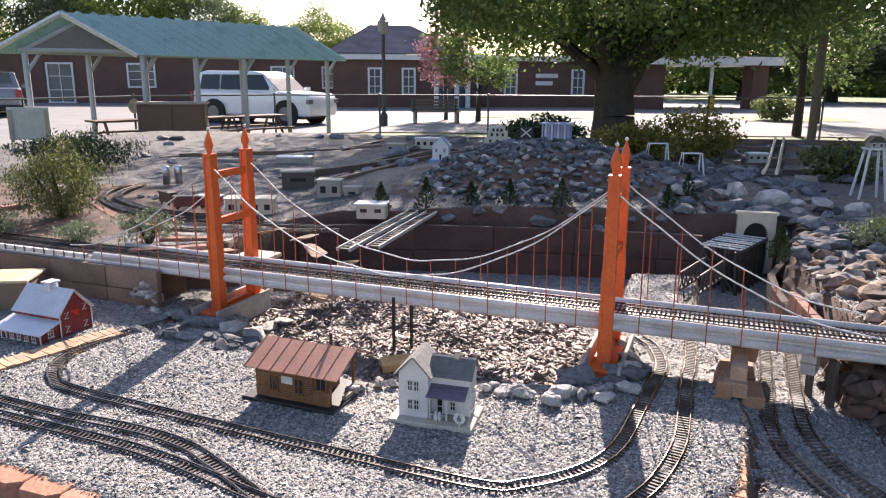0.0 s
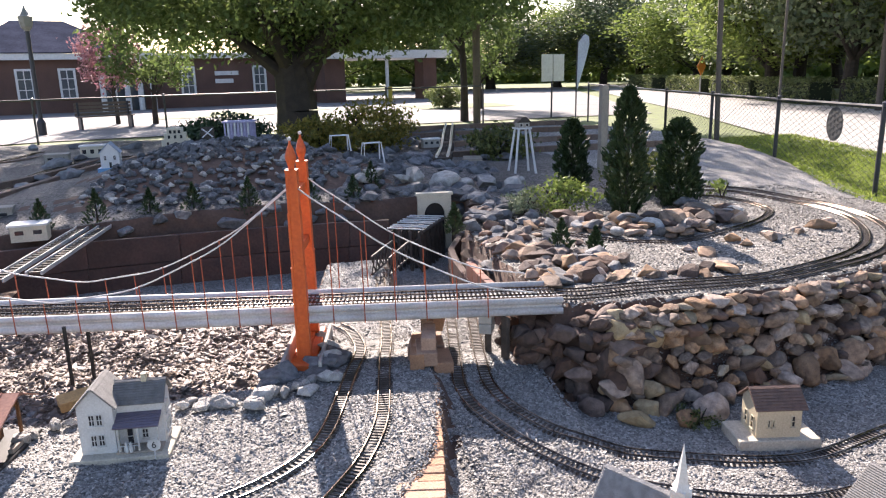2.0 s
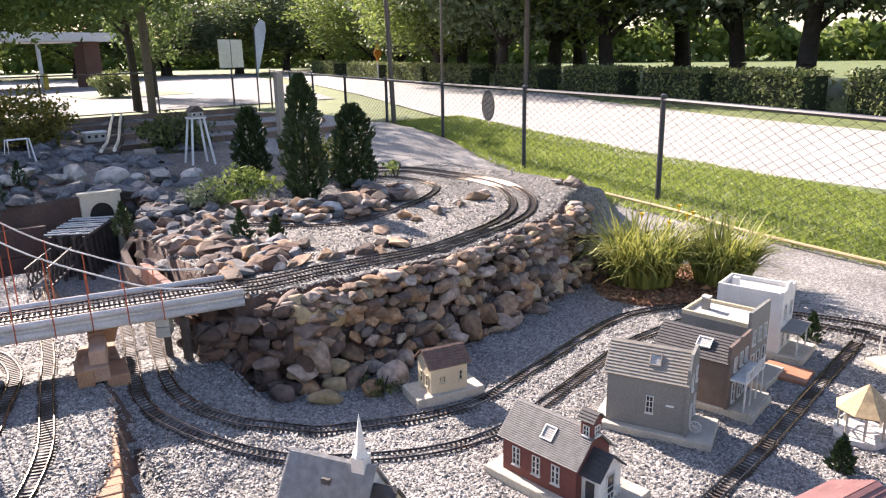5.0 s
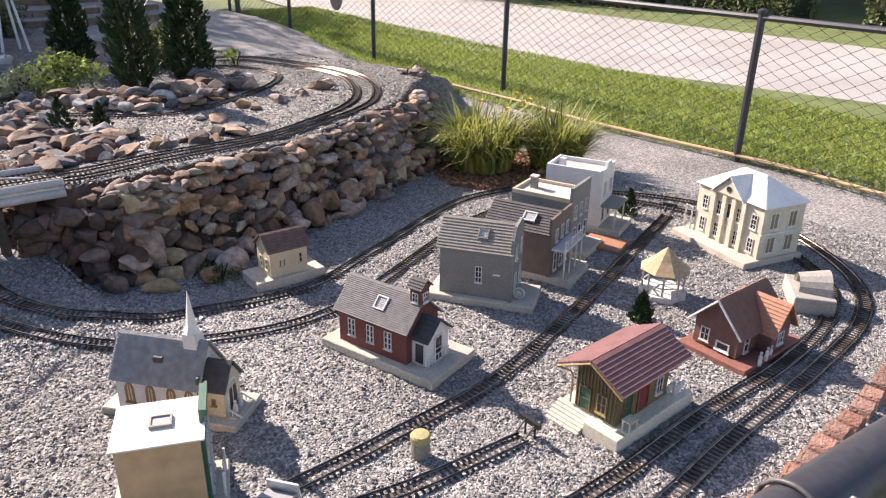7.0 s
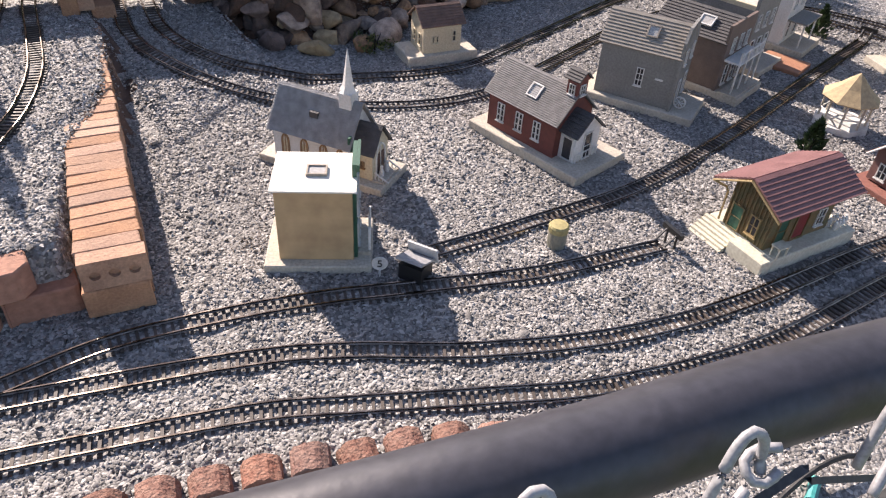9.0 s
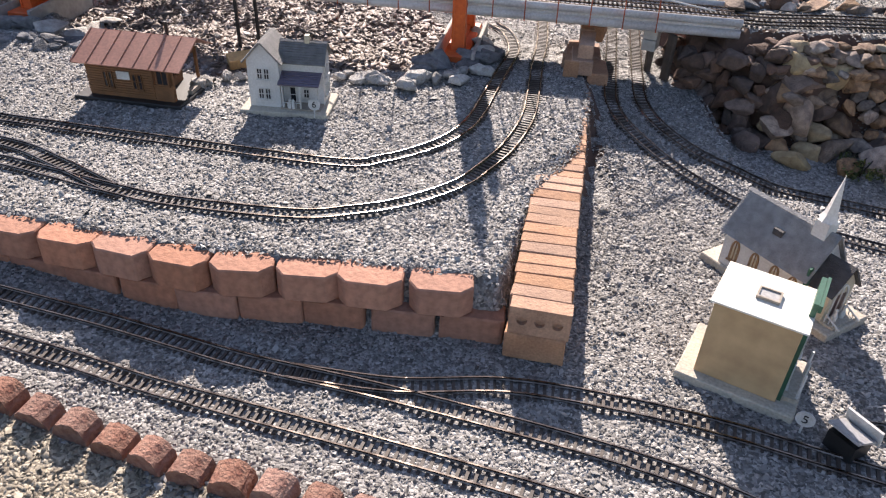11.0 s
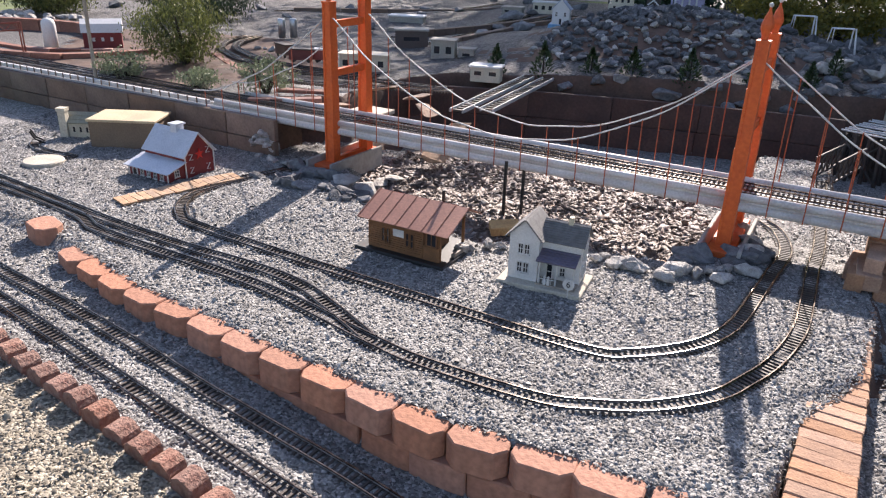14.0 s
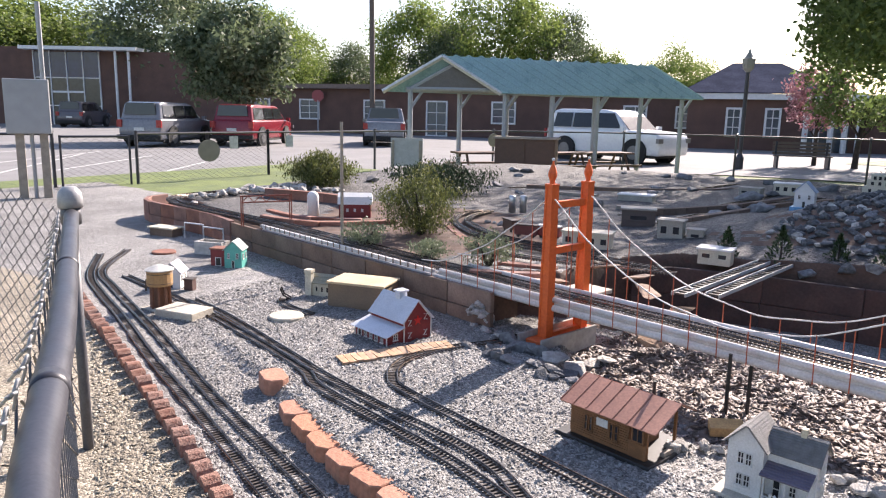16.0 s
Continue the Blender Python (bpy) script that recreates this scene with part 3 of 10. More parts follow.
def lay_blocks():
    L = np.concatenate([[0], np.cumsum(np.linalg.norm(np.diff(BLOCK_LINE, axis=0), axis=1))])
    rnd = random.Random(5)
    for row in range(2):
        s = 0.085 if row else 0.0
        while s < L[-1] + 0.01:
            x, y = np.interp(s, L, BLOCK_LINE[:, 0]), np.interp(s, L, BLOCK_LINE[:, 1])
            x2, y2 = np.interp(s + 0.01, L, BLOCK_LINE[:, 0]), np.interp(s + 0.01, L, BLOCK_LINE[:, 1])
            if s + 0.01 > L[-1]:
                x2, y2 = x - 0.009, y + 0.004
            a = math.degrees(math.atan2(y2 - y, x2 - x)) + 180 + rnd.uniform(-3, 3)
            z = -0.006 + 0.086 * row
            put_piece(rnd.choice(_blocks if row else _under), "wall_block", pose(x, y + (0.006 if row else 0.002), z, rnd.uniform(-1, 1), rnd.uniform(-1.5, 1.5), a), wall_front)
            s += 0.172 if s > 0.2 else 0.185


lay_blocks()
_b = put_piece(_blocks[1], "wall_block", pose(-1.86, 2.645, 0.115, 0, 0, 150), wall_front)

# ---- brick wall ----
wall_brick = thing("wall_brick", Matrix.Identity(4), "low wall of salmon bricks laid on edge across the line", "brick wall", kind="structure")


def brick_mesh(seed, l=0.185, w=0.0625, h=0.09):
    rnd = random.Random(seed)
    bm = bmesh.new()
    vs = box(bm, -l / 2, -w / 2, 0, l / 2, w / 2, h)
    for v in vs:
        v.co += Vector((rnd.uniform(-0.003, 0.003), rnd.uniform(-0.002, 0.002), rnd.uniform(-0.002, 0.002)))
    bevel(bm, 0.003)
    me = bpy.data.meshes.new("brick")
    bm.to_mesh(me)
    bm.free()
    me.materials.append(BRICK)
    return me


_bricks = [brick_mesh(i) for i in range(6)]
_edge_bricks = [brick_mesh(10 + i, 0.155, 0.0495, 0.083) for i in range(5)]


def cored_brick_mesh(l=0.155, w=0.047, h=0.083):
    """A brick whose three core holes show on its long face."""
    bm = bmesh.new()
    box(bm, -l / 2, -w / 2 + 0.012, 0, l / 2, w / 2, h)
    bmesh.ops.delete(bm, geom=[f for f in bm.faces if f.normal.y < -0.9], context="FACES_ONLY")
    outer = [bm.verts.new((x, -w / 2, z)) for x, z in ((-l / 2, 0), (l / 2, 0), (l / 2, h), (-l / 2, h))]
    inner = [bm.verts.new((x, -w / 2 + 0.012, z)) for x, z in ((-l / 2, 0), (l / 2, 0), (l / 2, h), (-l / 2, h))]
    edges = [bm.edges.new((outer[k], outer[(k + 1) % 4])) for k in range(4)]
    for k in range(4):
        bm.faces.new((outer[k], inner[k], inner[(k + 1) % 4], outer[(k + 1) % 4]))
    for cx in (-0.045, 0.0, 0.045):
        q = [(cx + 0.0135 * math.cos(a), h * 0.5 + 0.0135 * math.sin(a)) for a in np.linspace(0, 2 * math.pi, 13)[:-1]]
        rim = [bm.verts.new((x, -w / 2, z)) for x, z in q]
        deep = [bm.verts.new((x, -w / 2 + 0.03, z)) for x, z in q]
        edges += [bm.edges.new((rim[k], rim[(k + 1) % 12])) for k in range(12)]
        for k in range(12):
            bm.faces.new((rim[k], rim[(k + 1) % 12], deep[(k + 1) % 12], deep[k]))
        bm.faces.new(deep)
    bmesh.ops.triangle_fill(bm, use_beauty=True, use_dissolve=False, edges=edges)
    bmesh.ops.recalc_face_normals(bm, faces=list(bm.faces))
    me = bpy.data.meshes.new("brick")
    bm.to_mesh(me)
    bm.free()
    me.materials.append(BRICK)
    return me


def lay_bricks():
    rnd = random.Random(8)
    a, b = np.array((0.992, 1.712)), np.array((1.345, 3.095))
    n = 29
    cored = cored_brick_mesh()
    for i in range(n):
        for z in (0.0, 0.084):
            p = a + (b - a) * i / (n - 1)
            ang = -14.3 + rnd.uniform(-1.5, 1.5)
            me = cored if i == 0 and z else rnd.choice(_edge_bricks)
            put_piece(me, "brick", pose(p[0] + rnd.uniform(-0.003, 0.003), p[1], z - (0.004 if i > 13 else 0), rnd.uniform(-1, 1), rnd.uniform(-1, 1), ang), wall_brick)


lay_bricks()
brick_pile = thing("brick_pile", Matrix.Identity(4), "pier of stacked tan bricks at the bridge end", "brick pier")
for i, (x, y, z, a) in enumerate([(1.39, 3.32, 0.15, 75), (1.46, 3.34, 0.15, 80), (1.41, 3.42, 0.15, 70), (1.385, 3.33, 0.21, 78), (1.45, 3.35, 0.21, 74), (1.48, 3.56, 0.15, 80), (1.50, 3.56, 0.21, 76), (1.50, 3.60, 0.27, 70)]):
    put_piece(_bricks[i % 6], "brick", pose(x, y, z, 90 if i % 2 else 0, 0, a), brick_pile)

# ---- scallop edging ----
SCALLOP_LINE = spline([(-4.4, 3.05), (-3.6, 2.74), (-3, 2.52), (-2.352, 2.289), (-1.92, 2.13), (-1.328, 1.906), (-0.942, 1.773), (-0.734, 1.703), (-0.279, 1.547), (0.207, 1.346), (0.403, 1.283), (1.09, 1.034), (1.19, 0.984), (1.37, 0.905),
                       (1.7, 0.7), (2.1, 0.53), (2.591, 0.405), (2.9, 0.355), (3.3, 0.3), (3.8, 0.26)], 0.01)


def scallop_mesh(seed):
    rnd = random.Random(seed)
    bm = bmesh.new()
    r = 0.042
    pts = [(r * math.cos(a), 0.028 + r * math.sin(a) * 0.85) for a in np.linspace(0, math.pi, 13)] + [(-r, -0.02), (r, -0.02)]
    prism(bm, pts, "y", -0.030, 0.030)
    for v in bm.verts:
        v.co += Vector((rnd.uniform(-0.002, 0.002), rnd.uniform(-0.002, 0.002), rnd.uniform(-0.002, 0.002)))
    me = bpy.data.meshes.new("scallop")
    bm.to_mesh(me)
    bm.free()
    me.materials.append(SCALLOP)
    return me


edging = thing("edging_front", Matrix.Identity(4), "row of round-topped red concrete edging along the gravel", "garden edging", kind="structure")
_sc = [scallop_mesh(i) for i in range(5)]


def lay_scallops(line, parent, step=0.099, seed=3):
    L = np.concatenate([[0], np.cumsum(np.linalg.norm(np.diff(line, axis=0), axis=1))])
    rnd = random.Random(seed)
    for s in np.arange(0.05, L[-1], step):
        x, y = np.interp(s, L, line[:, 0]), np.interp(s, L, line[:, 1])
        x2, y2 = np.interp(s + 0.02, L, line[:, 0]), np.interp(s + 0.02, L, line[:, 1])
        a = math.degrees(math.atan2(y2 - y, x2 - x)) + rnd.uniform(-6, 6)
        put_piece(rnd.choice(_sc), "edging_block", pose(x, y, ground_z(x, y) - 0.012 + rnd.uniform(-0.008, 0.004), rnd.uniform(-4, 4), rnd.uniform(-4, 4), a), parent)


lay_scallops(SCALLOP_LINE, edging)

# ---- stones ----
def rock_mesh(seed, material, flat=0.7, sub=2, name="rock"):
    """A broken angular stone: the hull of a few points, its edges worn."""
    rnd = random.Random(seed)
    bm = bmesh.new()
    sx, sy, sz = rnd.uniform(0.95, 1.35), rnd.uniform(0.7, 1.0), rnd.uniform(flat - 0.12, flat + 0.12)
    for _ in range(rnd.randint(14, 22)):
        d = Vector((rnd.gauss(0, 1), rnd.gauss(0, 1), rnd.gauss(0, 1))).normalized() * rnd.uniform(0.85, 1.1)
        bm.verts.new((d.x * sx, d.y * sy, d.z * sz))
    bmesh.ops.convex_hull(bm, input=list(bm.verts))
    loose = [v for v in bm.verts if not v.link_faces]
    bmesh.ops.delete(bm, geom=loose, context="VERTS")
    bmesh.ops.dissolve_limit(bm, angle_limit=0.30, verts=list(bm.verts), edges=list(bm.edges))
    bmesh.ops.bevel(bm, geom=list(bm.edges), offset=0.09, segments=2, affect="EDGES", profile=0.6, clamp_overlap=True)
    me = bpy.data.meshes.new(name)
    bm.to_mesh(me)
    bm.free()
    me.materials.append(material)
    return me


# brown stone, its tone darkened to carry the shade at the wall end
STONE_UMBER_SHADE = mat("umber_shade_stone", (0.17, 0.11, 0.085), 0.9, color2=(0.09, 0.06, 0.047), scale=1.6, bump=0.7, bump_scale=7, rand=0.4)
SLATE_ROCK = mat("blue_grey_rock", (0.165, 0.17, 0.18), 0.85, color2=(0.07, 0.072, 0.078), scale=2.5, bump=0.8, bump_scale=9, rand=0.4)
MOUND_ROCKS = [rock_mesh(100 + i, SLATE_ROCK, 0.6) for i in range(8)]
GREY_ROCKS = [rock_mesh(40 + i, STONE_GREY, 0.62) for i in range(9)]
PALE_ROCKS = [rock_mesh(60 + i, STONE_PALE, 0.55) for i in range(9)]
BROWN_ROCKS = [rock_mesh(80 + i, STONE, 0.5) for i in range(8)]
DARK_ROCKS = [rock_mesh(95 + i, STONE_UMBER_SHADE, 0.5) for i in range(5)]


def rock_at(meshes, x, y, z, r, rnd, parent=None, name="rock", label="", group="", squash=1.0):
    ob = new(name, rnd.choice(meshes))
    m = pose(x, y, z, rnd.uniform(-14, 14), rnd.uniform(-14, 14), rnd.uniform(0, 360)) @ Matrix.Diagonal((r, r, r * squash, 1))
    if parent is not None:
        ob.parent = parent
        ob.matrix_local = m
    else:
        ob.matrix_world = m
        tagged(ob, label, "rock", group)
    return ob


def cobble_mesh(seed, material, name="wall_stone"):
    """A rounded, blocky field stone: a ball flattened on a few sides."""
    rnd = random.Random(seed)
    bm = bmesh.new()
    bmesh.ops.create_icosphere(bm, subdivisions=3, radius=1.0)
    cuts = []
    for k in range(rnd.randint(11, 15)):
        n = Vector((rnd.gauss(0, 1), rnd.gauss(0, 1), rnd.gauss(0, 1))).normalized()
        cuts.append((n, rnd.uniform(0.46, 0.74)))
    q = [rnd.uniform(0, 6) for _ in range(3)]
    for v in bm.verts:
        for n, d in cuts:
            e = v.co.dot(n) - d
            if e > 0:
                v.co -= n * e * 0.985
        v.co *= 1 + 0.035 * math.sin(5 * v.co.x + q[0]) * math.sin(6 * v.co.y + q[1]) + 0.03 * math.sin(9 * v.co.z + q[2])
    sx, sz = rnd.uniform(1.0, 1.5), rnd.uniform(0.7, 1.15)
    for v in bm.verts:
        v.co = Vector((v.co.x * sx, v.co.y, v.co.z * sz)) * 1.32
    for f in bm.faces:
        f.smooth = True
    me = bpy.data.meshes.new(name)
    bm.to_mesh(me)
    bm.free()
    me.materials.append(material)
    return me


STONE_TAN = mat("tan_field_stone", (0.44, 0.345, 0.22), 0.85, color2=(0.27, 0.20, 0.125), scale=1.6, bump=0.6, bump_scale=7, rand=0.25)
COBBLES = [cobble_mesh(200 + k, STONE) for k in range(14)] + [cobble_mesh(220 + k, STONE_TAN) for k in range(3)] + [cobble_mesh(230 + k, STONE_UMBER_SHADE) for k in range(3)]
SHADE_COBBLES = [cobble_mesh(240 + k, STONE_UMBER_SHADE) for k in range(5)]


def build_stone_wall():
    wall = thing("wall_stone", Matrix.Identity(4), "sloping dry-laid bank of rounded brown field stones under the hilltop track", "stone wall", kind="structure")
    rnd = random.Random(21)
    base = spline([(1.87, 3.34), (1.93, 3.18), (2.04, 3.0), (2.2, 2.87), (2.38, 2.83), (2.6, 2.82), (3.0, 2.83), (3.25, 2.84), (3.75, 2.93), (4.2, 3.03), (4.62, 3.16), (4.86, 3.40)], 0.01)
    nor = np.gradient(base, axis=0)
    nor = np.column_stack([-nor[:, 1], nor[:, 0]])
    nor /= np.linalg.norm(nor, axis=1)[:, None]
    L = np.concatenate([[0], np.cumsum(np.linalg.norm(np.diff(base, axis=0), axis=1))])
    z = 0.025
    while z < 0.40:
        s = rnd.uniform(0.0, 0.06)
        while s < L[-1]:
            steep = min(1.0, max(0.0, (s - 0.35) / 0.35))
            # left end of the wall: shade painted in by using the darker stones
            in_shade = s < 0.50 + rnd.uniform(-0.12, 0.15)
            r = rnd.choice((0.021, 0.025, 0.029, 0.033, 0.038, 0.044, 0.053)) * rnd.uniform(0.9, 1.1) * (0.85 if s > 2.5 else 1)
            i = min(len(base) - 1, int(s / L[-1] * (len(base) - 1)))
            back = 0.02 + z * (0.12 + 0.56 * steep) + rnd.uniform(-0.018, 0.018) + (0.008 if in_shade else 0.0)
            x, y = base[i] + nor[i] * back
            zz = max(z + rnd.uniform(-0.022, 0.022), ground_z(x, y) + 0.25 * r if steep > 0.9 else 0.0)
            if z < 0.30 + 0.1 * steep and zz + 0.95 * r < 0.345 + 0.05 * steep:
                ob = rock_at(SHADE_COBBLES if in_shade else COBBLES, x, y, zz, r, rnd, wall, "wall_stone")
                ob.matrix_local = pose(x, y, zz, rnd.uniform(-40, 40), rnd.uniform(-30, 30), math.degrees(math.atan2(-nor[i][0], nor[i][1])) + rnd.uniform(-60, 60)) @ Matrix.Diagonal((r * rnd.uniform(0.85, 1.2), r * 1.0, r * rnd.uniform(0.8, 1.15), 1))
            s += r * 2.2
        z += 0.049
    # flat stones laid loose along the top
    for off, top, step in ((0.165, 0.300, 0.060), (0.205, 0.345, 0.052), (0.245, 0.378, 0.060)):
        for s in np.arange(0.30, L[-1], step):
            i = min(len(base) - 1, int(s / L[-1] * (len(base) - 1)))
            k = min(1.0, 0.45 + s * 0.7)
            x, y = base[i] + nor[i] * (off * k + rnd.uniform(-0.022, 0.018))
            r = rnd.uniform(0.026, 0.046)
            rock_at(COBBLES if s > 0.45 else SHADE_COBBLES, x, y, min(top, 0.28 + 0.2 * s) + rnd.uniform(-0.014, 0.006), r, rnd, wall, "wall_stone", squash=0.72)
    for x, y, r in ((2.50, 2.74, 0.062), (2.36, 2.70, 0.040), (2.05, 2.93, 0.05), (2.18, 2.78, 0.045)):
        rock_at(COBBLES, x, y, 0.03, r, rnd, wall, "wall_stone")
    # end under the bridge: soil core, rough stones coloured for shade and a dark board
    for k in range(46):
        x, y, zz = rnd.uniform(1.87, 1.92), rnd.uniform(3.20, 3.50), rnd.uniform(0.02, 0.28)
        rock_at(SHADE_COBBLES, x, y, zz, rnd.uniform(0.03, 0.045), rnd, wall, "wall_stone")
    bm = bmesh.new()
    prism(bm, [(1.93, 3.50), (1.94, 3.35), (2.01, 3.21), (2.12, 3.07), (2.27, 2.96), (2.42, 3.02), (2.3, 3.2), (2.1, 3.50)], "z", -0.02, 0.30)
    bevel(bm, 0.02, 2)
    part("core", bm, SOIL, wall, "dark soil core")
    bm = bmesh.new()
    box(bm, -0.010, -0.022, -0.01, 0.010, 0.022, 0.34, pose(1.80, 3.30, 0, 0, 0, 20))
    bevel(bm, 0.003)
    part("end_board", bm, TIE, wall, "dark upright board at the wall end")
    for z in (0.245, 0.295):
        bm = bmesh.new()
        box(bm, -0.045, -0.03, 0, 0.045, 0.03, 0.047, pose(1.745, 3.40, z, 0, 0, 60))
        bevel(bm, 0.003)
        part("pad_block", bm, STONE_PALE, wall, "pale block under the deck end")
    bm = bmesh.new()
    box(bm, 1.74, 3.39, -0.02, 1.765, 3.415, 0.244)
    part("pad_post", bm, TIE, wall, "dark timber post")


build_stone_wall()


def scatter_rocks(meshes, n, xr, yr, rr, seed, label, group, keep=None, parent=None, sink=0.35, squash=1.0):
    rnd = random.Random(seed)
    k = 0
    tries = 0
    while k < n and tries < n * 60:
        tries += 1
        x, y = rnd.uniform(*xr), rnd.uniform(*yr)
        if keep and not keep(x, y):
            continue
        r = rnd.uniform(*rr)
        rock_at(meshes, x, y, ground_z(x, y) + r * (0.5 - sink), r, rnd, parent, "rock", label, group, squash)
        k += 1


def along(meshes, pts, step, rr, seed, label, group, spread=0.04, lift=0.0, parent=None, squash=1.0):
    rnd = random.Random(seed)
    for x, y in spline(pts, step):
        r = rnd.uniform(*rr)
        x, y = x + rnd.uniform(-spread, spread), y + rnd.uniform(-spread, spread)
        rock_at(meshes, x, y, ground_z(x, y) + r * 0.22 + lift, r, rnd, parent, "rock", label, group, squash)


YR = "rocks edging the gravel yard"
along(PALE_ROCKS, [(0.40, 3.16), (0.52, 3.13), (0.64, 3.10), (0.76, 3.12), (0.88, 3.18), (1.0, 3.26)], 0.026, (0.026, 0.052), 1, "pale grey angular rock beside the bark bed", YR, 0.05, 0.012)
along(PALE_ROCKS, [(-0.16, 3.08), (-0.04, 3.12), (0.03, 3.16)], 0.04, (0.025, 0.045), 2, "pale grey angular rock beside the bark bed", YR, 0.03, 0.012)
along(GREY_ROCKS, [(0.74, 3.30), (0.82, 3.38), (0.88, 3.36), (0.97, 3.38), (1.02, 3.50)], 0.055, (0.05, 0.085), 3, "grey rock stacked round the bridge tower foot", YR, 0.04, 0.0)
along(GREY_ROCKS, [(-1.36, 3.62), (-1.2, 3.60), (-1.08, 3.58), (-0.96, 3.52), (-0.85, 3.46), (-0.78, 3.42)], 0.04, (0.035, 0.068), 4, "grey rock heaped below the bridge tower", YR, 0.06)
along(GREY_ROCKS, [(-1.30, 3.80), (-1.16, 3.78), (-1.02, 3.74), (-0.92, 3.68)], 0.07, (0.05, 0.085), 5, "dark grey rock under the bridge tower", YR, 0.05)
along(PALE_ROCKS, [(-0.96, 3.70), (-0.90, 3.85), (-0.86, 4.0), (-0.82, 4.1)], 0.09, (0.05, 0.10), 6, "flat tan slab rock by the tower", YR, 0.05, 0.0, None, 0.45)
along(PALE_ROCKS, [(1.02, 3.42), (1.05, 3.58), (1.02, 3.75)], 0.10, (0.05, 0.075), 61, "pale block of rock against the tower base", YR, 0.02, 0.01)

RIM = ""
bank_rocks = thing("rock_bank", Matrix.Identity(4), "heaped grey rocks along the rim of the creek bank", "rock bank")
along(GREY_ROCKS, [(-0.95, 5.60), (-0.4, 5.74), (0.3, 5.80), (0.9, 5.80), (1.5, 5.80), (1.85, 5.66)], 0.06, (0.05, 0.09), 7, "", RIM, 0.05, 0.0, bank_rocks)
along(PALE_ROCKS, [(1.75, 6.25), (2.0, 6.45), (2.45, 6.35), (2.75, 6.2), (3.05, 6.35)], 0.15, (0.07, 0.13), 88, "", RIM, 0.1, 0.02, bank_rocks)
along(GREY_ROCKS + BROWN_ROCKS[:3], [(2.4, 5.95), (2.5, 5.6), (2.42, 5.3), (2.3, 5.0)], 0.06, (0.05, 0.09), 89, "", RIM, 0.08, 0.02, bank_rocks)
along(GREY_ROCKS, [(1.3, 6.0), (1.9, 6.1), (2.4, 6.1), (3.0, 5.9)], 0.10, (0.06, 0.11), 8, "", RIM, 0.12, 0.0, bank_rocks)
HR = "rocks on the hilltop"
hill_rocks = thing("rock_heap", Matrix.Identity(4), "brown and grey broken rocks heaped on the hill edge", "rock heap")
along(STONE_AND := BROWN_ROCKS + GREY_ROCKS[:3] + DARK_ROCKS, [(2.1, 3.72), (2.2, 3.62), (2.4, 3.52), (2.65, 3.46), (2.95, 3.44), (3.15, 3.48)], 0.05, (0.04, 0.08), 9, "brown and grey rock beside the hilltop track", HR, 0.05)
along(STONE_AND, [(2.1, 4.7), (2.12, 4.4), (2.15, 4.15), (2.25, 3.95), (2.2, 3.8), (2.4, 3.75), (2.6, 3.7)], 0.045, (0.055, 0.10), 10, "", "", 0.09, 0.015, hill_rocks)
scatter_rocks(STONE_AND + GREY_ROCKS[4:], 110, (2.1, 2.95), (3.5, 5.7), (0.035, 0.085), 17, "", "", lambda x, y: inner_dist(np.array([x]), np.array([y]), HILL)[0] > 0.02 and x < 2.55 + 0.1 * (y - 3.5), hill_rocks, 0.15)
ring_rocks = thing("rock_ring", Matrix.Identity(4), "pale and tan broken rocks ringed round the evergreens", "rock ring")
along(PALE_ROCKS[:3] + STONE_AND, [(2.75, 4.62), (3.0, 4.42), (3.3, 4.32), (3.6, 4.38), (3.85, 4.5), (4.0, 4.75)], 0.045, (0.05, 0.095), 11, "", "", 0.09, 0.02, ring_rocks)
along(STONE_AND, [(2.85, 4.75), (3.1, 4.55), (3.5, 4.5), (3.8, 4.65), (3.9, 4.95)], 0.07, (0.06, 0.11), 111, "", "", 0.08, 0.03, ring_rocks)
along(BROWN_ROCKS, [(2.75, 4.50), (3.0, 4.33), (3.3, 4.24), (3.6, 4.28)], 0.10, (0.05, 0.09), 12, "flat tan rock ringed round the evergreens", HR, 0.03, 0.0, None, 0.6)
along(BROWN_ROCKS, [(3.1, 3.85), (3.5, 3.88), (3.9, 3.95), (4.3, 4.25)], 0.13, (0.04, 0.085), 13, "brown rock lying on the hill gravel", HR, 0.12)

along(BROWN_ROCKS, [(4.70, 3.30), (4.82, 3.45), (4.95, 3.62), (5.1, 3.85), (5.2, 4.1)], 0.05, (0.05, 0.085), 18, "", "", 0.06, 0.01, hill_rocks)
mound = thing("rock_mound", Matrix.Identity(4), "mound of heaped blue-grey rocks behind the bridge", "rock mound")
scatter_rocks(MOUND_ROCKS, 460, (-0.5, 1.6), (5.95, 7.7), (0.022, 0.055), 14, "", "", lambda x, y: ((x - 0.55) / 1.05) ** 2 + ((y - 6.8) / 0.85) ** 2 < 1, mound, 0.2)
scatter_rocks(PALE_ROCKS, 110, (-0.5, 1.6), (5.95, 7.6), (0.02, 0.045), 15, "", "", lambda x, y: ((x - 0.45) / 1.0) ** 2 + ((y - 6.6) / 0.7) ** 2 < 1, mound, 0.1)
back_rocks = thing("rock_slope", Matrix.Identity(4), "large grey rocks strewn on the back slope", "rock slope")
scatter_rocks(MOUND_ROCKS, 110, (1.5, 3.1), (5.8, 7.6), (0.035, 0.10), 16, "", "", None, back_rocks)
scatter_rocks(GREY_ROCKS, 60, (-7, 5), (8, 12), (0.05, 0.16), 17, "dark rock on the shaded back garden", "rocks on the back slope")
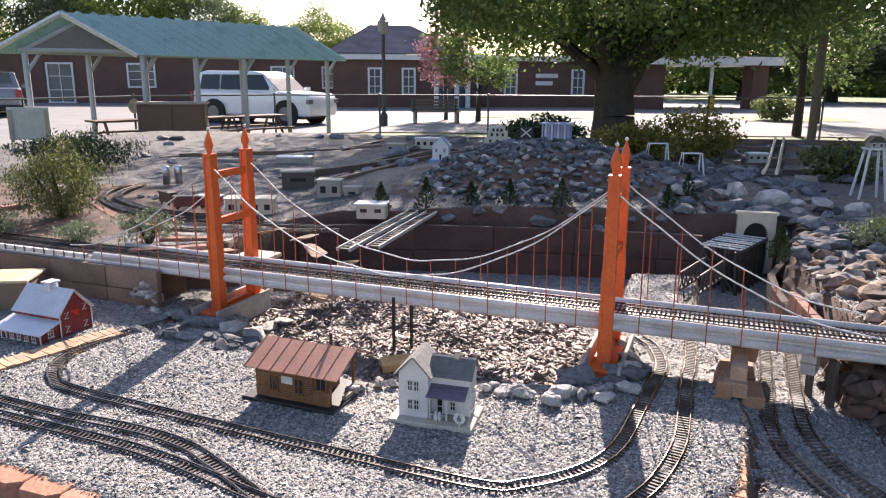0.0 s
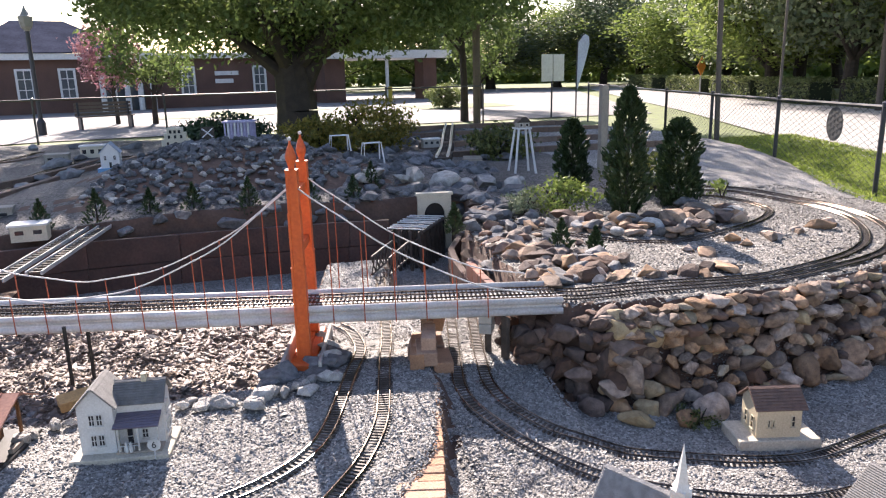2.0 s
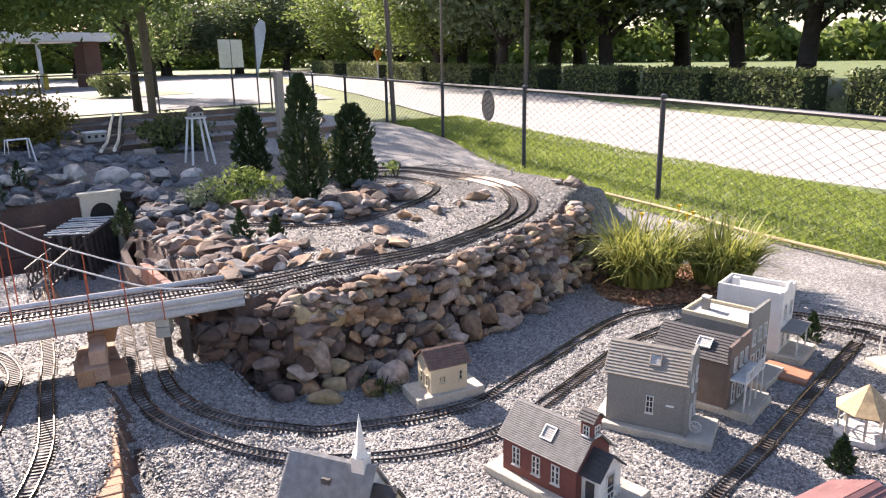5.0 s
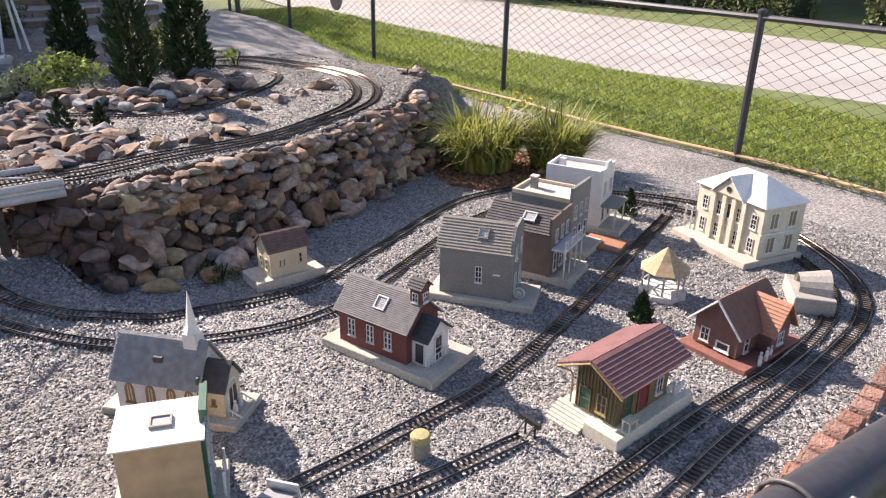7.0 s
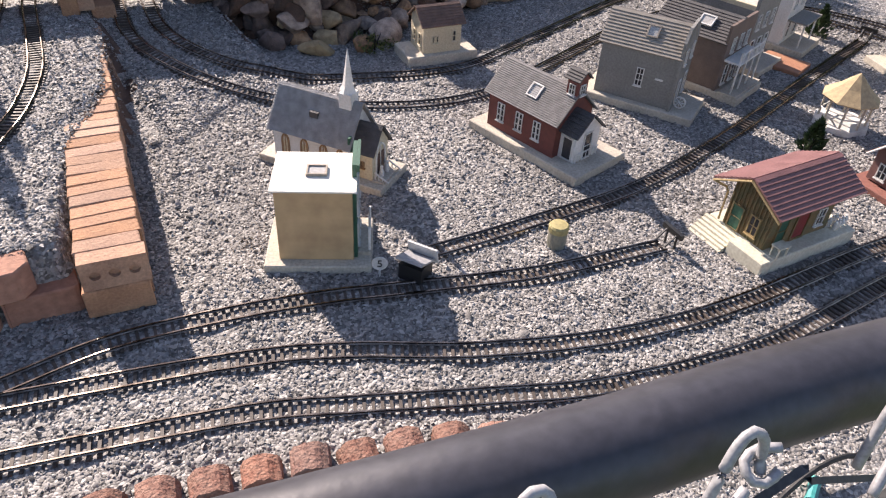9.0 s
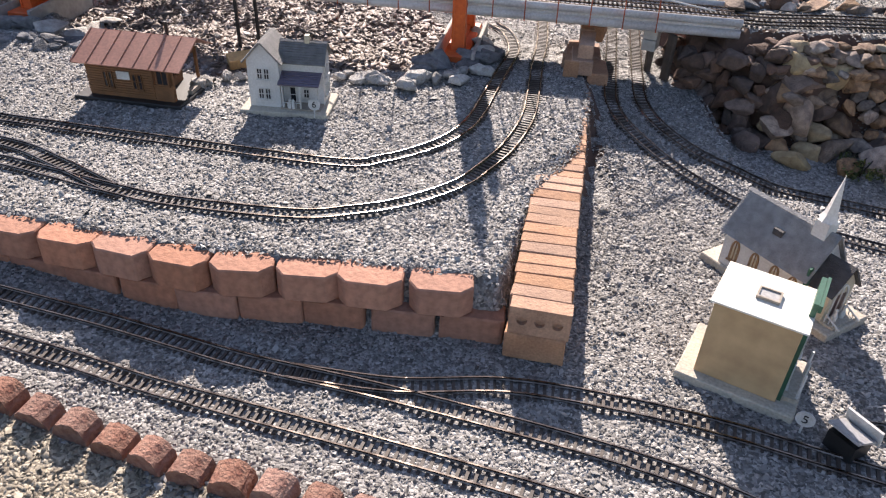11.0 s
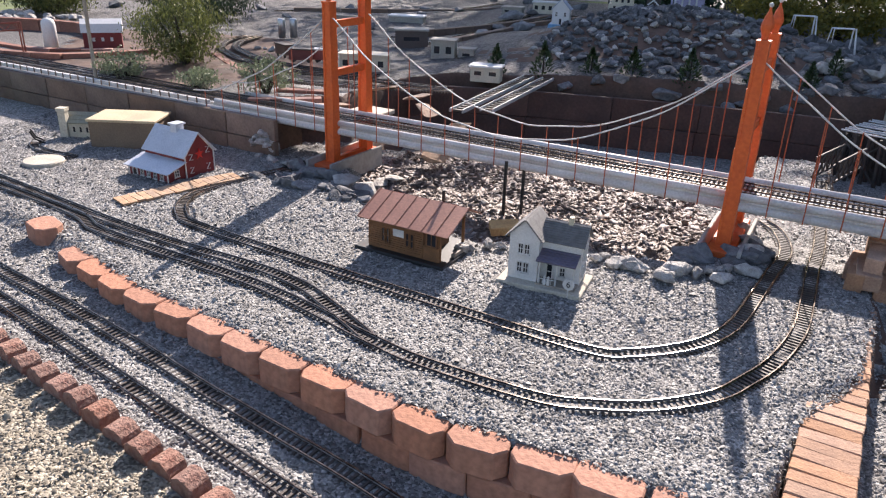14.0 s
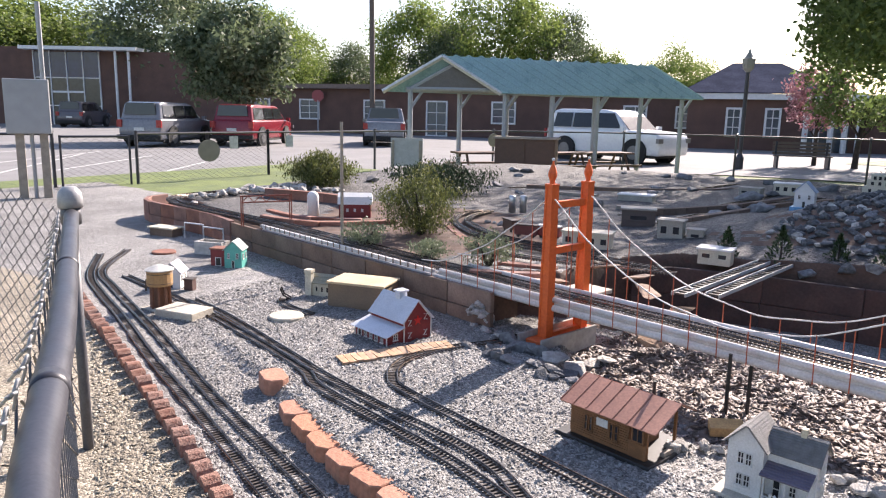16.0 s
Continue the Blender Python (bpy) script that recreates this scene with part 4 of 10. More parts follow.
scatter_rocks(GREY_ROCKS + BROWN_ROCKS, 34, (-0.6, 0.9), (3.35, 4.6), (0.015, 0.035), 18, "small stone lying on bark mulch", "stones on the bark")

# ---- model houses ----
TRIM = mat("white_trim", (0.70, 0.69, 0.66), 0.55, scale=20)
PANE = mat("dark_pane", (0.035, 0.035, 0.04), 0.12, scale=10)
SLAB = mat("concrete_slab", (0.52, 0.47, 0.38), 0.85, color2=(0.40, 0.36, 0.30), scale=12, bump=0.2)
WOODSLAB = mat("wood_base", (0.36, 0.31, 0.25), 0.8, color2=(0.27, 0.23, 0.19), scale=14, bump=0.2)


def plain(name, c, rough=0.6, k=0.82, scale=10.0, bump=0.05):
    return mat(name, c, rough, color2=tuple(v * k for v in c), scale=scale, bump=bump)


def face_x(x0):  # a wall across x = x0, facing +x: u runs along y
    return Matrix(((0, 0, 1, x0), (1, 0, 0, 0), (0, 1, 0, 0), (0, 0, 0, 1)))


def face_y(y0):  # a wall across y = y0, facing -y: u runs along x
    return Matrix(((1, 0, 0, 0), (0, 0, -1, y0), (0, 1, 0, 0), (0, 0, 0, 1)))


def face_xn(x0):
    return Matrix(((0, 0, -1, x0), (-1, 0, 0, 0), (0, 1, 0, 0), (0, 0, 0, 1)))


def window(parent, f, u, v, w, h, frame=TRIM, pane=PANE, cols=2, rows=2, arch=False, sill=True, name="window"):
    t = 0.004
    bm = bmesh.new()
    if arch:
        n = 8
        def outline(a, b):
            return [(-a, 0), (a, 0), (a, b * 0.62)] + [(a * math.cos(q), b * 0.62 + b * 0.38 * math.sin(q)) for q in np.linspace(0, math.pi, n)[1:-1]] + [(-a, b * 0.62)]
        o, i = outline(w / 2, h), outline(w / 2 - 0.006, h - 0.006)
        vo = [[bm.verts.new(f @ Vector((u + p[0], v + p[1], d))) for p in o] for d in (0, t)]
        vi = [[bm.verts.new(f @ Vector((u + p[0], v + 0.003 + p[1] * 0.98, d))) for p in i] for d in (0, t)]
        m = len(o)
        for k in range(m):
            j = (k + 1) % m
            bm.faces.new((vo[0][k], vo[0][j], vo[1][j], vo[1][k]))
            bm.faces.new((vo[1][k], vo[1][j], vi[1][j], vi[1][k]))
            bm.faces.new((vi[1][k], vi[1][j], vi[0][j], vi[0][k]))
    else:
        b = max(0.0025, w * 0.10)
        for x0, y0, x1, y1 in ((-w / 2, 0, -w / 2 + b, h), (w / 2 - b, 0, w / 2, h), (-w / 2 + b, 0, w / 2 - b, b), (-w / 2 + b, h - b, w / 2 - b, h)):
            box(bm, u + x0, v + y0, 0, u + x1, v + y1, t, f)
    for c in range(1, cols):
        x = u - w / 2 + w * c / cols
        box(bm, x - 0.0012, v + 0.003, 0.0006, x + 0.0012, v + h - 0.004, t * 0.8, f)
    for r in range(1, rows):
        y = v + h * r / rows
        box(bm, u - w / 2 + 0.003, y - 0.0012, 0.0006, u + w / 2 - 0.003, y + 0.0012, t * 0.75, f)
    if sill:
        box(bm, u - w / 2 - 0.003, v - 0.004, 0, u + w / 2 + 0.003, v - 0.0002, t * 1.8, f)
    bmesh.ops.recalc_face_normals(bm, faces=list(bm.faces))
    win = part(name, bm, frame, parent)
    bm = bmesh.new()
    box(bm, u - w / 2 + 0.002, v + 0.002, -0.002, u + w / 2 - 0.002, v + h * (0.72 if arch else 1) - 0.002, 0.0008, f)
    part("pane", bm, pane, win)
    return win


def slope(bm, a, b, c, d, rows, thick=0.004, step=0.003):
    """One sheet of overlapping courses between the eave a-b and the ridge d-c."""
    a, b, c, d = (Vector(p) for p in (a, b, c, d))
    n = (b - a).cross(d - a).normalized()
    if n.z < 0:
        n = -n
    left, right = [], []
    for r in range(rows):
        for s, up in ((r / rows, thick + step), ((r + 1) / rows, thick)):
            left.append(bm.verts.new(a + (d - a) * s + n * up))
            right.append(bm.verts.new(b + (c - b) * s + n * up))
    lo = [bm.verts.new(p) for p in (a, b, c, d)]
    fs = [bm.faces.new((left[i], right[i], right[i + 1], left[i + 1])) for i in range(len(left) - 1)]
    fs += [bm.faces.new(lo), bm.faces.new((lo[0], lo[1], right[0], left[0])), bm.faces.new((lo[3], lo[2], right[-1], left[-1])), bm.faces.new([lo[0]] + left + [lo[3]]), bm.faces.new([lo[1]] + right + [lo[2]])]
    bmesh.ops.recalc_face_normals(bm, faces=fs)


def gable(parent, x0, x1, y0, y1, z0, h, rh, wall_mat, roof_mat, over=0.012, rows=9, ridge="x", name="wall", roof_name="roof"):
    """Walls with gable ends and a roof of two slopes."""
    bm = bmesh.new()
    if ridge == "x":
        prism(bm, [(y0, z0), (y1, z0), (y1, z0 + h), ((y0 + y1) / 2, z0 + h + rh), (y0, z0 + h)], "x", x0, x1)
    else:
        prism(bm, [(x0, z0), (x1, z0), (x1, z0 + h), ((x0 + x1) / 2, z0 + h + rh), (x0, z0 + h)], "y", y0, y1)
    body = part(name, bm, wall_mat, parent)
    zr = z0 + h + rh + 0.002
    if ridge == "x":
        ym, k = (y0 + y1) / 2, rh / ((y1 - y0) / 2)
        for ye, sgn in ((y0 - over, -1), (y1 + over, 1)):
            bm = bmesh.new()
            ze = z0 + h - over * k + 0.002
            slope(bm, (x0 - over, ye, ze), (x1 + over, ye, ze), (x1 + over, ym, zr), (x0 - over, ym, zr), rows)
            part(roof_name, bm, roof_mat, parent)
    else:
        xm, k = (x0 + x1) / 2, rh / ((x1 - x0) / 2)
        for xe in (x0 - over, x1 + over):
            bm = bmesh.new()
            ze = z0 + h - over * k + 0.002
            slope(bm, (xe, y0 - over, ze), (xe, y1 + over, ze), (xm, y1 + over, zr), (xm, y0 - over, zr), rows)
            part(roof_name, bm, roof_mat, parent)
    return body


def block(parent, name, mt, x0, y0, z0, x1, y1, z1, label="", bev=0.0):
    bm = bmesh.new()
    box(bm, x0, y0, z0, x1, y1, z1)
    if bev:
        bevel(bm, bev)
    return part(name, bm, mt, parent, label)


def rod(parent, name, mt, pts, r, label="", n=6):
    bm = bmesh.new()
    tube(bm, pts, r, n)
    return part(name, bm, mt, parent, label)


def skylight(parent, x, y, z, tilt, w=0.032, d=0.036, mt=None):
    m = pose(x, y, z, tilt, 0, 0)
    bm = bmesh.new()
    for r in ((-w / 2, -d / 2, -w / 2 + 0.005, d / 2), (w / 2 - 0.005, -d / 2, w / 2, d / 2), (-w / 2 + 0.005, -d / 2, w / 2 - 0.005, -d / 2 + 0.005), (-w / 2 + 0.005, d / 2 - 0.005, w / 2 - 0.005, d / 2)):
        box(bm, r[0], r[1], 0, r[2], r[3], 0.008, m)
    s = part("skylight", bm, mt or WOODSLAB, parent)
    bm = bmesh.new()
    box(bm, -w / 2 + 0.004, -d / 2 + 0.004, 0, w / 2 - 0.004, d / 2 - 0.004, 0.004, m)
    part("pane", bm, plain("skylight_glass", (0.45, 0.44, 0.42), 0.25), s)


def sign_text(parent, text, m, size, mt):
    cu = bpy.data.curves.new("sign_text", "FONT")
    cu.body, cu.size, cu.extrude, cu.align_x, cu.align_y = text, size, 0.0006, "CENTER", "CENTER"
    ob = bpy.data.objects.new("sign_text", cu)
    scene.collection.objects.link(ob)
    dg = bpy.context.evaluated_depsgraph_get()
    me = bpy.data.meshes.new_from_object(ob.evaluated_get(dg))
    bpy.data.objects.remove(ob)
    me.materials.clear()
    me.materials.append(mt)
    o = new("lettering", me)
    o.parent = parent
    o.matrix_local = m
    return o


BLACK = plain("black_paint", (0.02, 0.02, 0.02), 0.5)
GREY_SHINGLE = mat("grey_shingle", (0.22, 0.213, 0.207), 0.8, color2=(0.15, 0.145, 0.14), scale=40, bump=0.3)
PALE_SHINGLE = mat("pale_shingle", (0.33, 0.322, 0.315), 0.8, color2=(0.22, 0.215, 0.21), scale=40, bump=0.3)
DARK_SHINGLE = mat("dark_shingle", (0.085, 0.08, 0.08), 0.75, color2=(0.05, 0.048, 0.05), scale=40, bump=0.3)
WHITE_WALL = plain("white_wall", (0.66, 0.65, 0.63), 0.6, 0.86, 14)
CREAM = plain("cream_wall", (0.58, 0.51, 0.37), 0.6, 0.88, 14)
YELLOW = plain("yellow_wall", (0.55, 0.38, 0.205), 0.6, 0.92, 1.5)
TANWALL = plain("tan_wall", (0.58, 0.49, 0.34), 0.65, 0.88, 14)
REDWALL = plain("red_brick_wall", (0.17, 0.05, 0.04), 0.7, 0.7, 60)
SALOON = plain("brown_weathered_wall", (0.17, 0.125, 0.105), 0.7, 0.75, 30)
GREYWALL = plain("grey_wall", (0.22, 0.215, 0.20), 0.65, 0.85, 12)
BROWNWALL = plain("brown_wood_wall", (0.24, 0.11, 0.045), 0.65, 0.7, 25)
GREENP = plain("green_paint", (0.03, 0.11, 0.07), 0.5)
RUST_ROOF = plain("rust_metal_roof", (0.42, 0.20, 0.14), 0.5, 0.82, 9)
MAROON = plain("maroon_roof", (0.24, 0.12, 0.115), 0.5, 0.75, 20)
BARNRED = plain("barn_red", (0.22, 0.03, 0.03), 0.6, 0.75, 25)
BARNROOF = plain("pale_metal_roof", (0.58, 0.60, 0.66), 0.4, 0.88, 12)
PLUM = plain("plum_roof", (0.16, 0.14, 0.19), 0.6, 0.85, 30)
TILE = plain("terracotta_tile", (0.40, 0.19, 0.11), 0.7, 0.75, 60)


def white_house():
    h = thing("white_house", pose(0.095, 2.862, YARD_Z, 0, 0, -8), "white two-storey model farmhouse with grey roof and porch", "model house", "model houses on the yard")
    block(h, "plinth", SLAB, -0.03, -0.045, -0.01, 0.295, 0.165, 0.016, "pale stone plinth", 0.003)
    gable(h, 0.0, 0.115, 0.0, 0.15, 0.016, 0.175, 0.062, WHITE_WALL, GREY_SHINGLE, 0.012, 10, "y", "wing_wall")
    gable(h, 0.115, 0.265, 0.045, 0.15, 0.016, 0.165, 0.055, WHITE_WALL, GREY_SHINGLE, 0.012, 10, "x", "main_wall")
    f = face_y(0.0)
    for v in (0.045, 0.120):
        for u in (0.045, 0.070):
            window(h, f, u, v, 0.021, 0.042)
    e = face_x(0.265)
    for v in (0.045, 0.115):
        for u in (0.078, 0.115):
            window(h, e, u, v, 0.020, 0.040)
    p = face_y(0.045)
    window(h, p, 0.150, 0.02, 0.024, 0.062, TRIM, PANE, 1, 2, name="door")
    window(h, p, 0.20, 0.04, 0.022, 0.036)
    bm = bmesh.new()
    slope(bm, (0.112, -0.018, 0.108), (0.262, -0.018, 0.108), (0.262, 0.046, 0.138), (0.112, 0.046, 0.138), 6)
    part("porch_roof", bm, PLUM, h, "plum-grey porch roof")
    for x in (0.125, 0.19, 0.255):
        rod(h, "porch_post", TRIM, [(x, -0.010, 0.016), (x, -0.010, 0.107)], 0.0035)
    for x in np.arange(0.13, 0.185, 0.011):
        rod(h, "baluster", TRIM, [(x, -0.010, 0.018), (x, -0.010, 0.040)], 0.0014, n=5)
    rod(h, "porch_rail", TRIM, [(0.125, -0.010, 0.041), (0.19, -0.010, 0.041)], 0.002)
    block(h, "porch_floor", WOODSLAB, 0.116, -0.018, 0.0165, 0.264, 0.0445, 0.022)
    block(h, "chimney", CREAM, 0.195, 0.085, 0.215, 0.212, 0.105, 0.262)
    for x, y in ((0.15, -0.014), (0.165, -0.016)):
        bm = bmesh.new()
        lathe(bm, [(0.006, 0.022), (0.007, 0.036), (0.003, 0.046), (0.006, 0.052), (0.0, 0.060)], 8, x, y)
        part("porch_pot", bm, TRIM, h)
    return h


def marker(x, y, z, a, text, r=0.022):
    s = thing("number_marker", pose(x, y, z, 0, 0, a), "white round marker on a stake with a black numeral", "marker", "stop markers")
    rod(s, "stake", TRIM, [(0, 0, -0.01), (0, 0, 0.03)], 0.003)
    bm = bmesh.new()
    prism(bm, [(r * math.cos(q), 0.045 + r * math.sin(q)) for q in np.linspace(0, 2 * math.pi, 18)[:-1]], "y", -0.002, 0.002)
    part("disc", bm, TRIM, s)
    sign_text(s, text, pose(0, -0.003, 0.045, 90, 0, 0), r * 1.5, BLACK)


def brown_house():
    h = thing("brown_cabin", pose(-0.510, 2.957, YARD_Z, 0, 0, -13), "brown wooden model cabin with rust-red metal roof", "model house", "model houses on the yard")
    block(h, "plinth", BLACK, -0.05, -0.035, -0.01, 0.37, 0.27, 0.014, "dark board plinth", 0.003)
    bm = bmesh.new()
    prism(bm, [(0, 0.014), (0.215, 0.014), (0.215, 0.155), (0.13, 0.205), (0, 0.150)], "x", 0, 0.26)
    part("wall", bm, BROWNWALL, h)
    for k in range(14):
        z = 0.024 + k * 0.0095
        block(h, "clapboard", BROWNWALL, -0.001, -0.003, z, 0.261, 0.0, z + 0.006)
    f = face_y(-0.003)
    for u in (0.085, 0.20):
        for du in (-0.011, 0.011):
            window(h, f, u + du, 0.05, 0.016, 0.060, BROWNWALL, PANE, 1, 2)
    block(h, "name_board", TRIM, 0.122, -0.0065, 0.085, 0.172, -0.0032, 0.115, "blank white name board")
    e = face_x(0.26)
    window(h, e, 0.06, 0.02, 0.035, 0.085, BROWNWALL, PANE, 1, 1, name="door")
    window(h, e, 0.15, 0.05, 0.035, 0.05, BROWNWALL)
    for y in (0.012, 0.205):
        block(h, "porch_post", BROWNWALL, 0.325, y - 0.005, 0.014, 0.335, y + 0.005, 0.15)
    block(h, "porch_gable", BROWNWALL, 0.322, 0.0, 0.14, 0.330, 0.215, 0.155)
    block(h, "corner_panel", BROWNWALL, 0.262, -0.002, 0.014, 0.335, 0.004, 0.075)
    window(h, face_y(-0.0025), 0.300, 0.075, 0.05, 0.06, BROWNWALL, PANE, 2, 1)
    for (ya, za), (yb, zb) in (((-0.035, 0.142), (0.13, 0.214)), ((0.245, 0.157), (0.13, 0.214))):
        bm = bmesh.new()
        slope(bm, (-0.03, ya, za), (0.39, ya, za), (0.39, yb, zb), (-0.03, yb, zb), 1, 0.004, 0)
        part("roof", bm, RUST_ROOF, h)
    for k in range(8):
        x = -0.03 + 0.42 * k / 7
        rod(h, "roof_seam", RUST_ROOF, [(x, -0.035, 0.148), (x, 0.13, 0.220)], 0.0028)
    rod(h, "stovepipe", BLACK, [(0.262, 0.15, 0.20), (0.262, 0.15, 0.262)], 0.007, n=8)
    block(h, "bench", WOODSLAB, 0.345, 0.08, 0.014, 0.362, 0.2, 0.03)


def barn():
    h = thing("red_barn", pose(-2.02, 3.53, YARD_Z, 0, 0, -14), "red model barn with pale metal roof and white trim", "model house", "model houses on the yard")
    gable(h, 0.0, 0.30, 0.0, 0.19, -0.005, 0.122, 0.103, BARNRED, BARNROOF, 0.012, 1, "x")
    bm = bmesh.new()
    prism(bm, [(-0.11, 0), (0.0, 0), (0.0, 0.080), (-0.11, 0.050)], "x", 0.0, 0.295)
    part("lean_to", bm, BARNRED, h)
    bm = bmesh.new()
    slope(bm, (-0.02, -0.13, 0.048), (0.315, -0.13, 0.048), (0.315, 0.0, 0.086), (-0.02, 0.0, 0.086), 1, 0.004, 0)
    part("lean_to_roof", bm, BARNROOF, h)
    e = face_x(0.3005)
    for a, b in (((0, 0.0), (0, 0.115)), ((0.19, 0.0), (0.19, 0.115)), ((0.0, 0.112), (0.095, 0.222)), ((0.19, 0.112), (0.095, 0.222))):
        rod(h, "corner_trim", TRIM, [e @ Vector((a[0], a[1], 0.002)), e @ Vector((b[0], b[1], 0.002))], 0.004)
    bm = bmesh.new()
    pts = []
    for k in range(10):
        q, r = math.pi / 2 + k * math.pi / 5, (0.030 if k % 2 == 0 else 0.012)
        pts.append((0.095 + r * math.cos(q), 0.11 + r * math.sin(q)))
    prism(bm, pts, "x", 0.3005, 0.305)
    part("star", bm, plain("bright_red", (0.65, 0.03, 0.02), 0.5), h, "bright red five-pointed star")
    for (u, v) in ((0.04, 0.10), (0.15, 0.12), (0.04, 0.03), (0.15, 0.03)):
        rod(h, "brace", TRIM, [e @ Vector((u - 0.012, v + 0.018, 0.002)), e @ Vector((u + 0.012, v + 0.018, 0.002)), e @ Vector((u - 0.012, v - 0.012, 0.002)), e @ Vector((u + 0.012, v - 0.012, 0.002))], 0.0022)
    f = face_y(-0.11)
    for u in (0.10, 0.15, 0.20, 0.25):
        window(h, f, u, 0.008, 0.026, 0.034, TRIM, PANE, 2, 2)
    window(h, f, 0.045, 0.0, 0.040, 0.045, TRIM, BLACK, 1, 1, True, False, "door")
    window(h, face_x(0.2955), -0.055, 0.022, 0.03, 0.034)
    for x in (0.0, 0.295):
        rod(h, "corner_trim", TRIM, [(x, -0.112, 0), (x, -0.112, 0.050)], 0.004)
    block(h, "cupola", BARNROOF, 0.13, 0.07, 0.205, 0.175, 0.12, 0.245)
    block(h, "cupola_roof", BARNROOF, 0.122, 0.062, 0.2455, 0.183, 0.128, 0.254)


def plank_deck():
    d = thing("plank_path", pose(-1.80, 3.02, YARD_Z, 0, 0, 62), "row of short orange cedar planks laid on gravel", "plank path")
    ORANGEWOOD = mat("orange_wood", (0.48, 0.32, 0.20), 0.8, color2=(0.34, 0.21, 0.13), scale=18, bump=0.2, rand=0.15)
    rnd = random.Random(4)
    for k in range(17):
        bm = bmesh.new()
        box(bm, -0.017, -0.06, 0, 0.017, 0.06, 0.012)
        o = part("plank", bm, ORANGEWOOD, d)
        o.matrix_local = pose(0.02 + k * 0.037, rnd.uniform(-0.006, 0.006), 0, 0, rnd.uniform(-2, 2), rnd.uniform(-4, 4))


def yellow_store():
    h = thing("yellow_store", pose(1.387, 1.630, 0, 0, 0, -35), "plain yellow model storefront with cream flat roof", "model house", "model village houses")
    block(h, "plinth", SLAB, -0.04, -0.03, -0.005, 0.25, 0.20, 0.022, "concrete plinth", 0.003)
    block(h, "wall", YELLOW, 0.0, 0.0, 0.022, 0.200, 0.172, 0.246, bev=0.0015)
    block(h, "roof", plain("cream_roof", (0.80, 0.76, 0.66), 0.6, 0.92), -0.010, -0.010, 0.2465, 0.212, 0.184, 0.2515, bev=0.001)
    block(h, "false_front", GREENP, 0.2005, 0.012, 0.022, 0.210, 0.176, 0.2460, "dark green storefront face")
    block(h, "parapet", GREENP, 0.198, 0.06, 0.2520, 0.210, 0.184, 0.290, "dark green parapet")
    for z in (0.05, 0.15):
        for u in (0.045, 0.09, 0.135):
            window(h, face_x(0.210), u, z, 0.026, 0.07)
    block(h, "cornice", GREENP, 0.2105, 0.055, 0.272, 0.218, 0.188, 0.292)
    skylight(h, 0.105, 0.085, 0.252, 0, 0.055, 0.048)
    block(h, "porch_step", SLAB, 0.211, 0.02, 0.0225, 0.246, 0.15, 0.035)
    for y in (0.03, 0.08, 0.13):
        rod(h, "porch_post", TRIM, [(0.242, y, 0.035), (0.242, y, 0.11)], 0.004)


def church():
    h = thing("white_church", pose(1.628, 2.103, 0, 0, 0, -62.5), "white model chapel with grey roof, steeple and arched windows", "model house", "model village houses")
    block(h, "plinth", SLAB, -0.06, -0.012, -0.005, 0.395, 0.17, 0.025, "concrete plinth", 0.003)
    gable(h, 0.0, 0.275, 0.0, 0.15, 0.025, 0.125, 0.105, WHITE_WALL, PALE_SHINGLE, 0.014, 18, "x")
    for u in (0.045, 0.115, 0.185, 0.245):
        window(h, face_y(0.0), u, 0.055, 0.030, 0.070, plain("brown_trim", (0.28, 0.17, 0.09), 0.6), CREAM, 2, 1, True)
    gable(h, 0.275, 0.345, 0.025, 0.125, 0.025, 0.105, 0.065, CREAM, DARK_SHINGLE, 0.012, 7, "x", "porch_wall", "porch_roof")
    block(h, "green_corner", GREENP, 0.276, -0.006, 0.025, 0.283, 0.012, 0.175, "dark green corner board")
    window(h, face_x(0.345), 0.075, 0.025, 0.062, 0.115, TRIM, plain("dark_door", (0.08, 0.04, 0.035), 0.5), 2, 1, True, False, "door")
    window(h, face_y(0.025), 0.31, 0.065, 0.014, 0.022, plain("brown_trim_small", (0.28, 0.17, 0.09), 0.6), PANE, 2, 2)
    block(h, "steeple_base", WHITE_WALL, 0.215, 0.052, 0.235, 0.257, 0.098, 0.285)
    bm = bmesh.new()
    lathe(bm, [(0.031, 0.285), (0.020, 0.305), (0.0, 0.425)], 4, 0.236, 0.075)
    part("steeple", bm, WHITE_WALL, h, "slim white steeple")
    block(h, "roof_vent", DARK_SHINGLE, 0.125, 0.022, 0.185, 0.155, 0.045, 0.212)
    for y in (0.03, 0.12):
        rod(h, "step_rail", TRIM, [(0.35, y, 0.055), (0.40, y, 0.03)], 0.003)
        for k in range(4):
            rod(h, "baluster", TRIM, [(0.352 + k * 0.013, y, 0.022), (0.352 + k * 0.013, y, 0.054 - k * 0.006)], 0.0018)
    for y in (0.055, 0.09):
        bm = bmesh.new()
        lathe(bm, [(0.007, 0.025), (0.009, 0.045), (0.004, 0.062), (0.006, 0.068), (0, 0.074)], 8, 0.362, y)
        part("urn", bm, TRIM, h)
    block(h, "door_step", SLAB, 0.345, 0.02, 0.0255, 0.385, 0.13, 0.031)


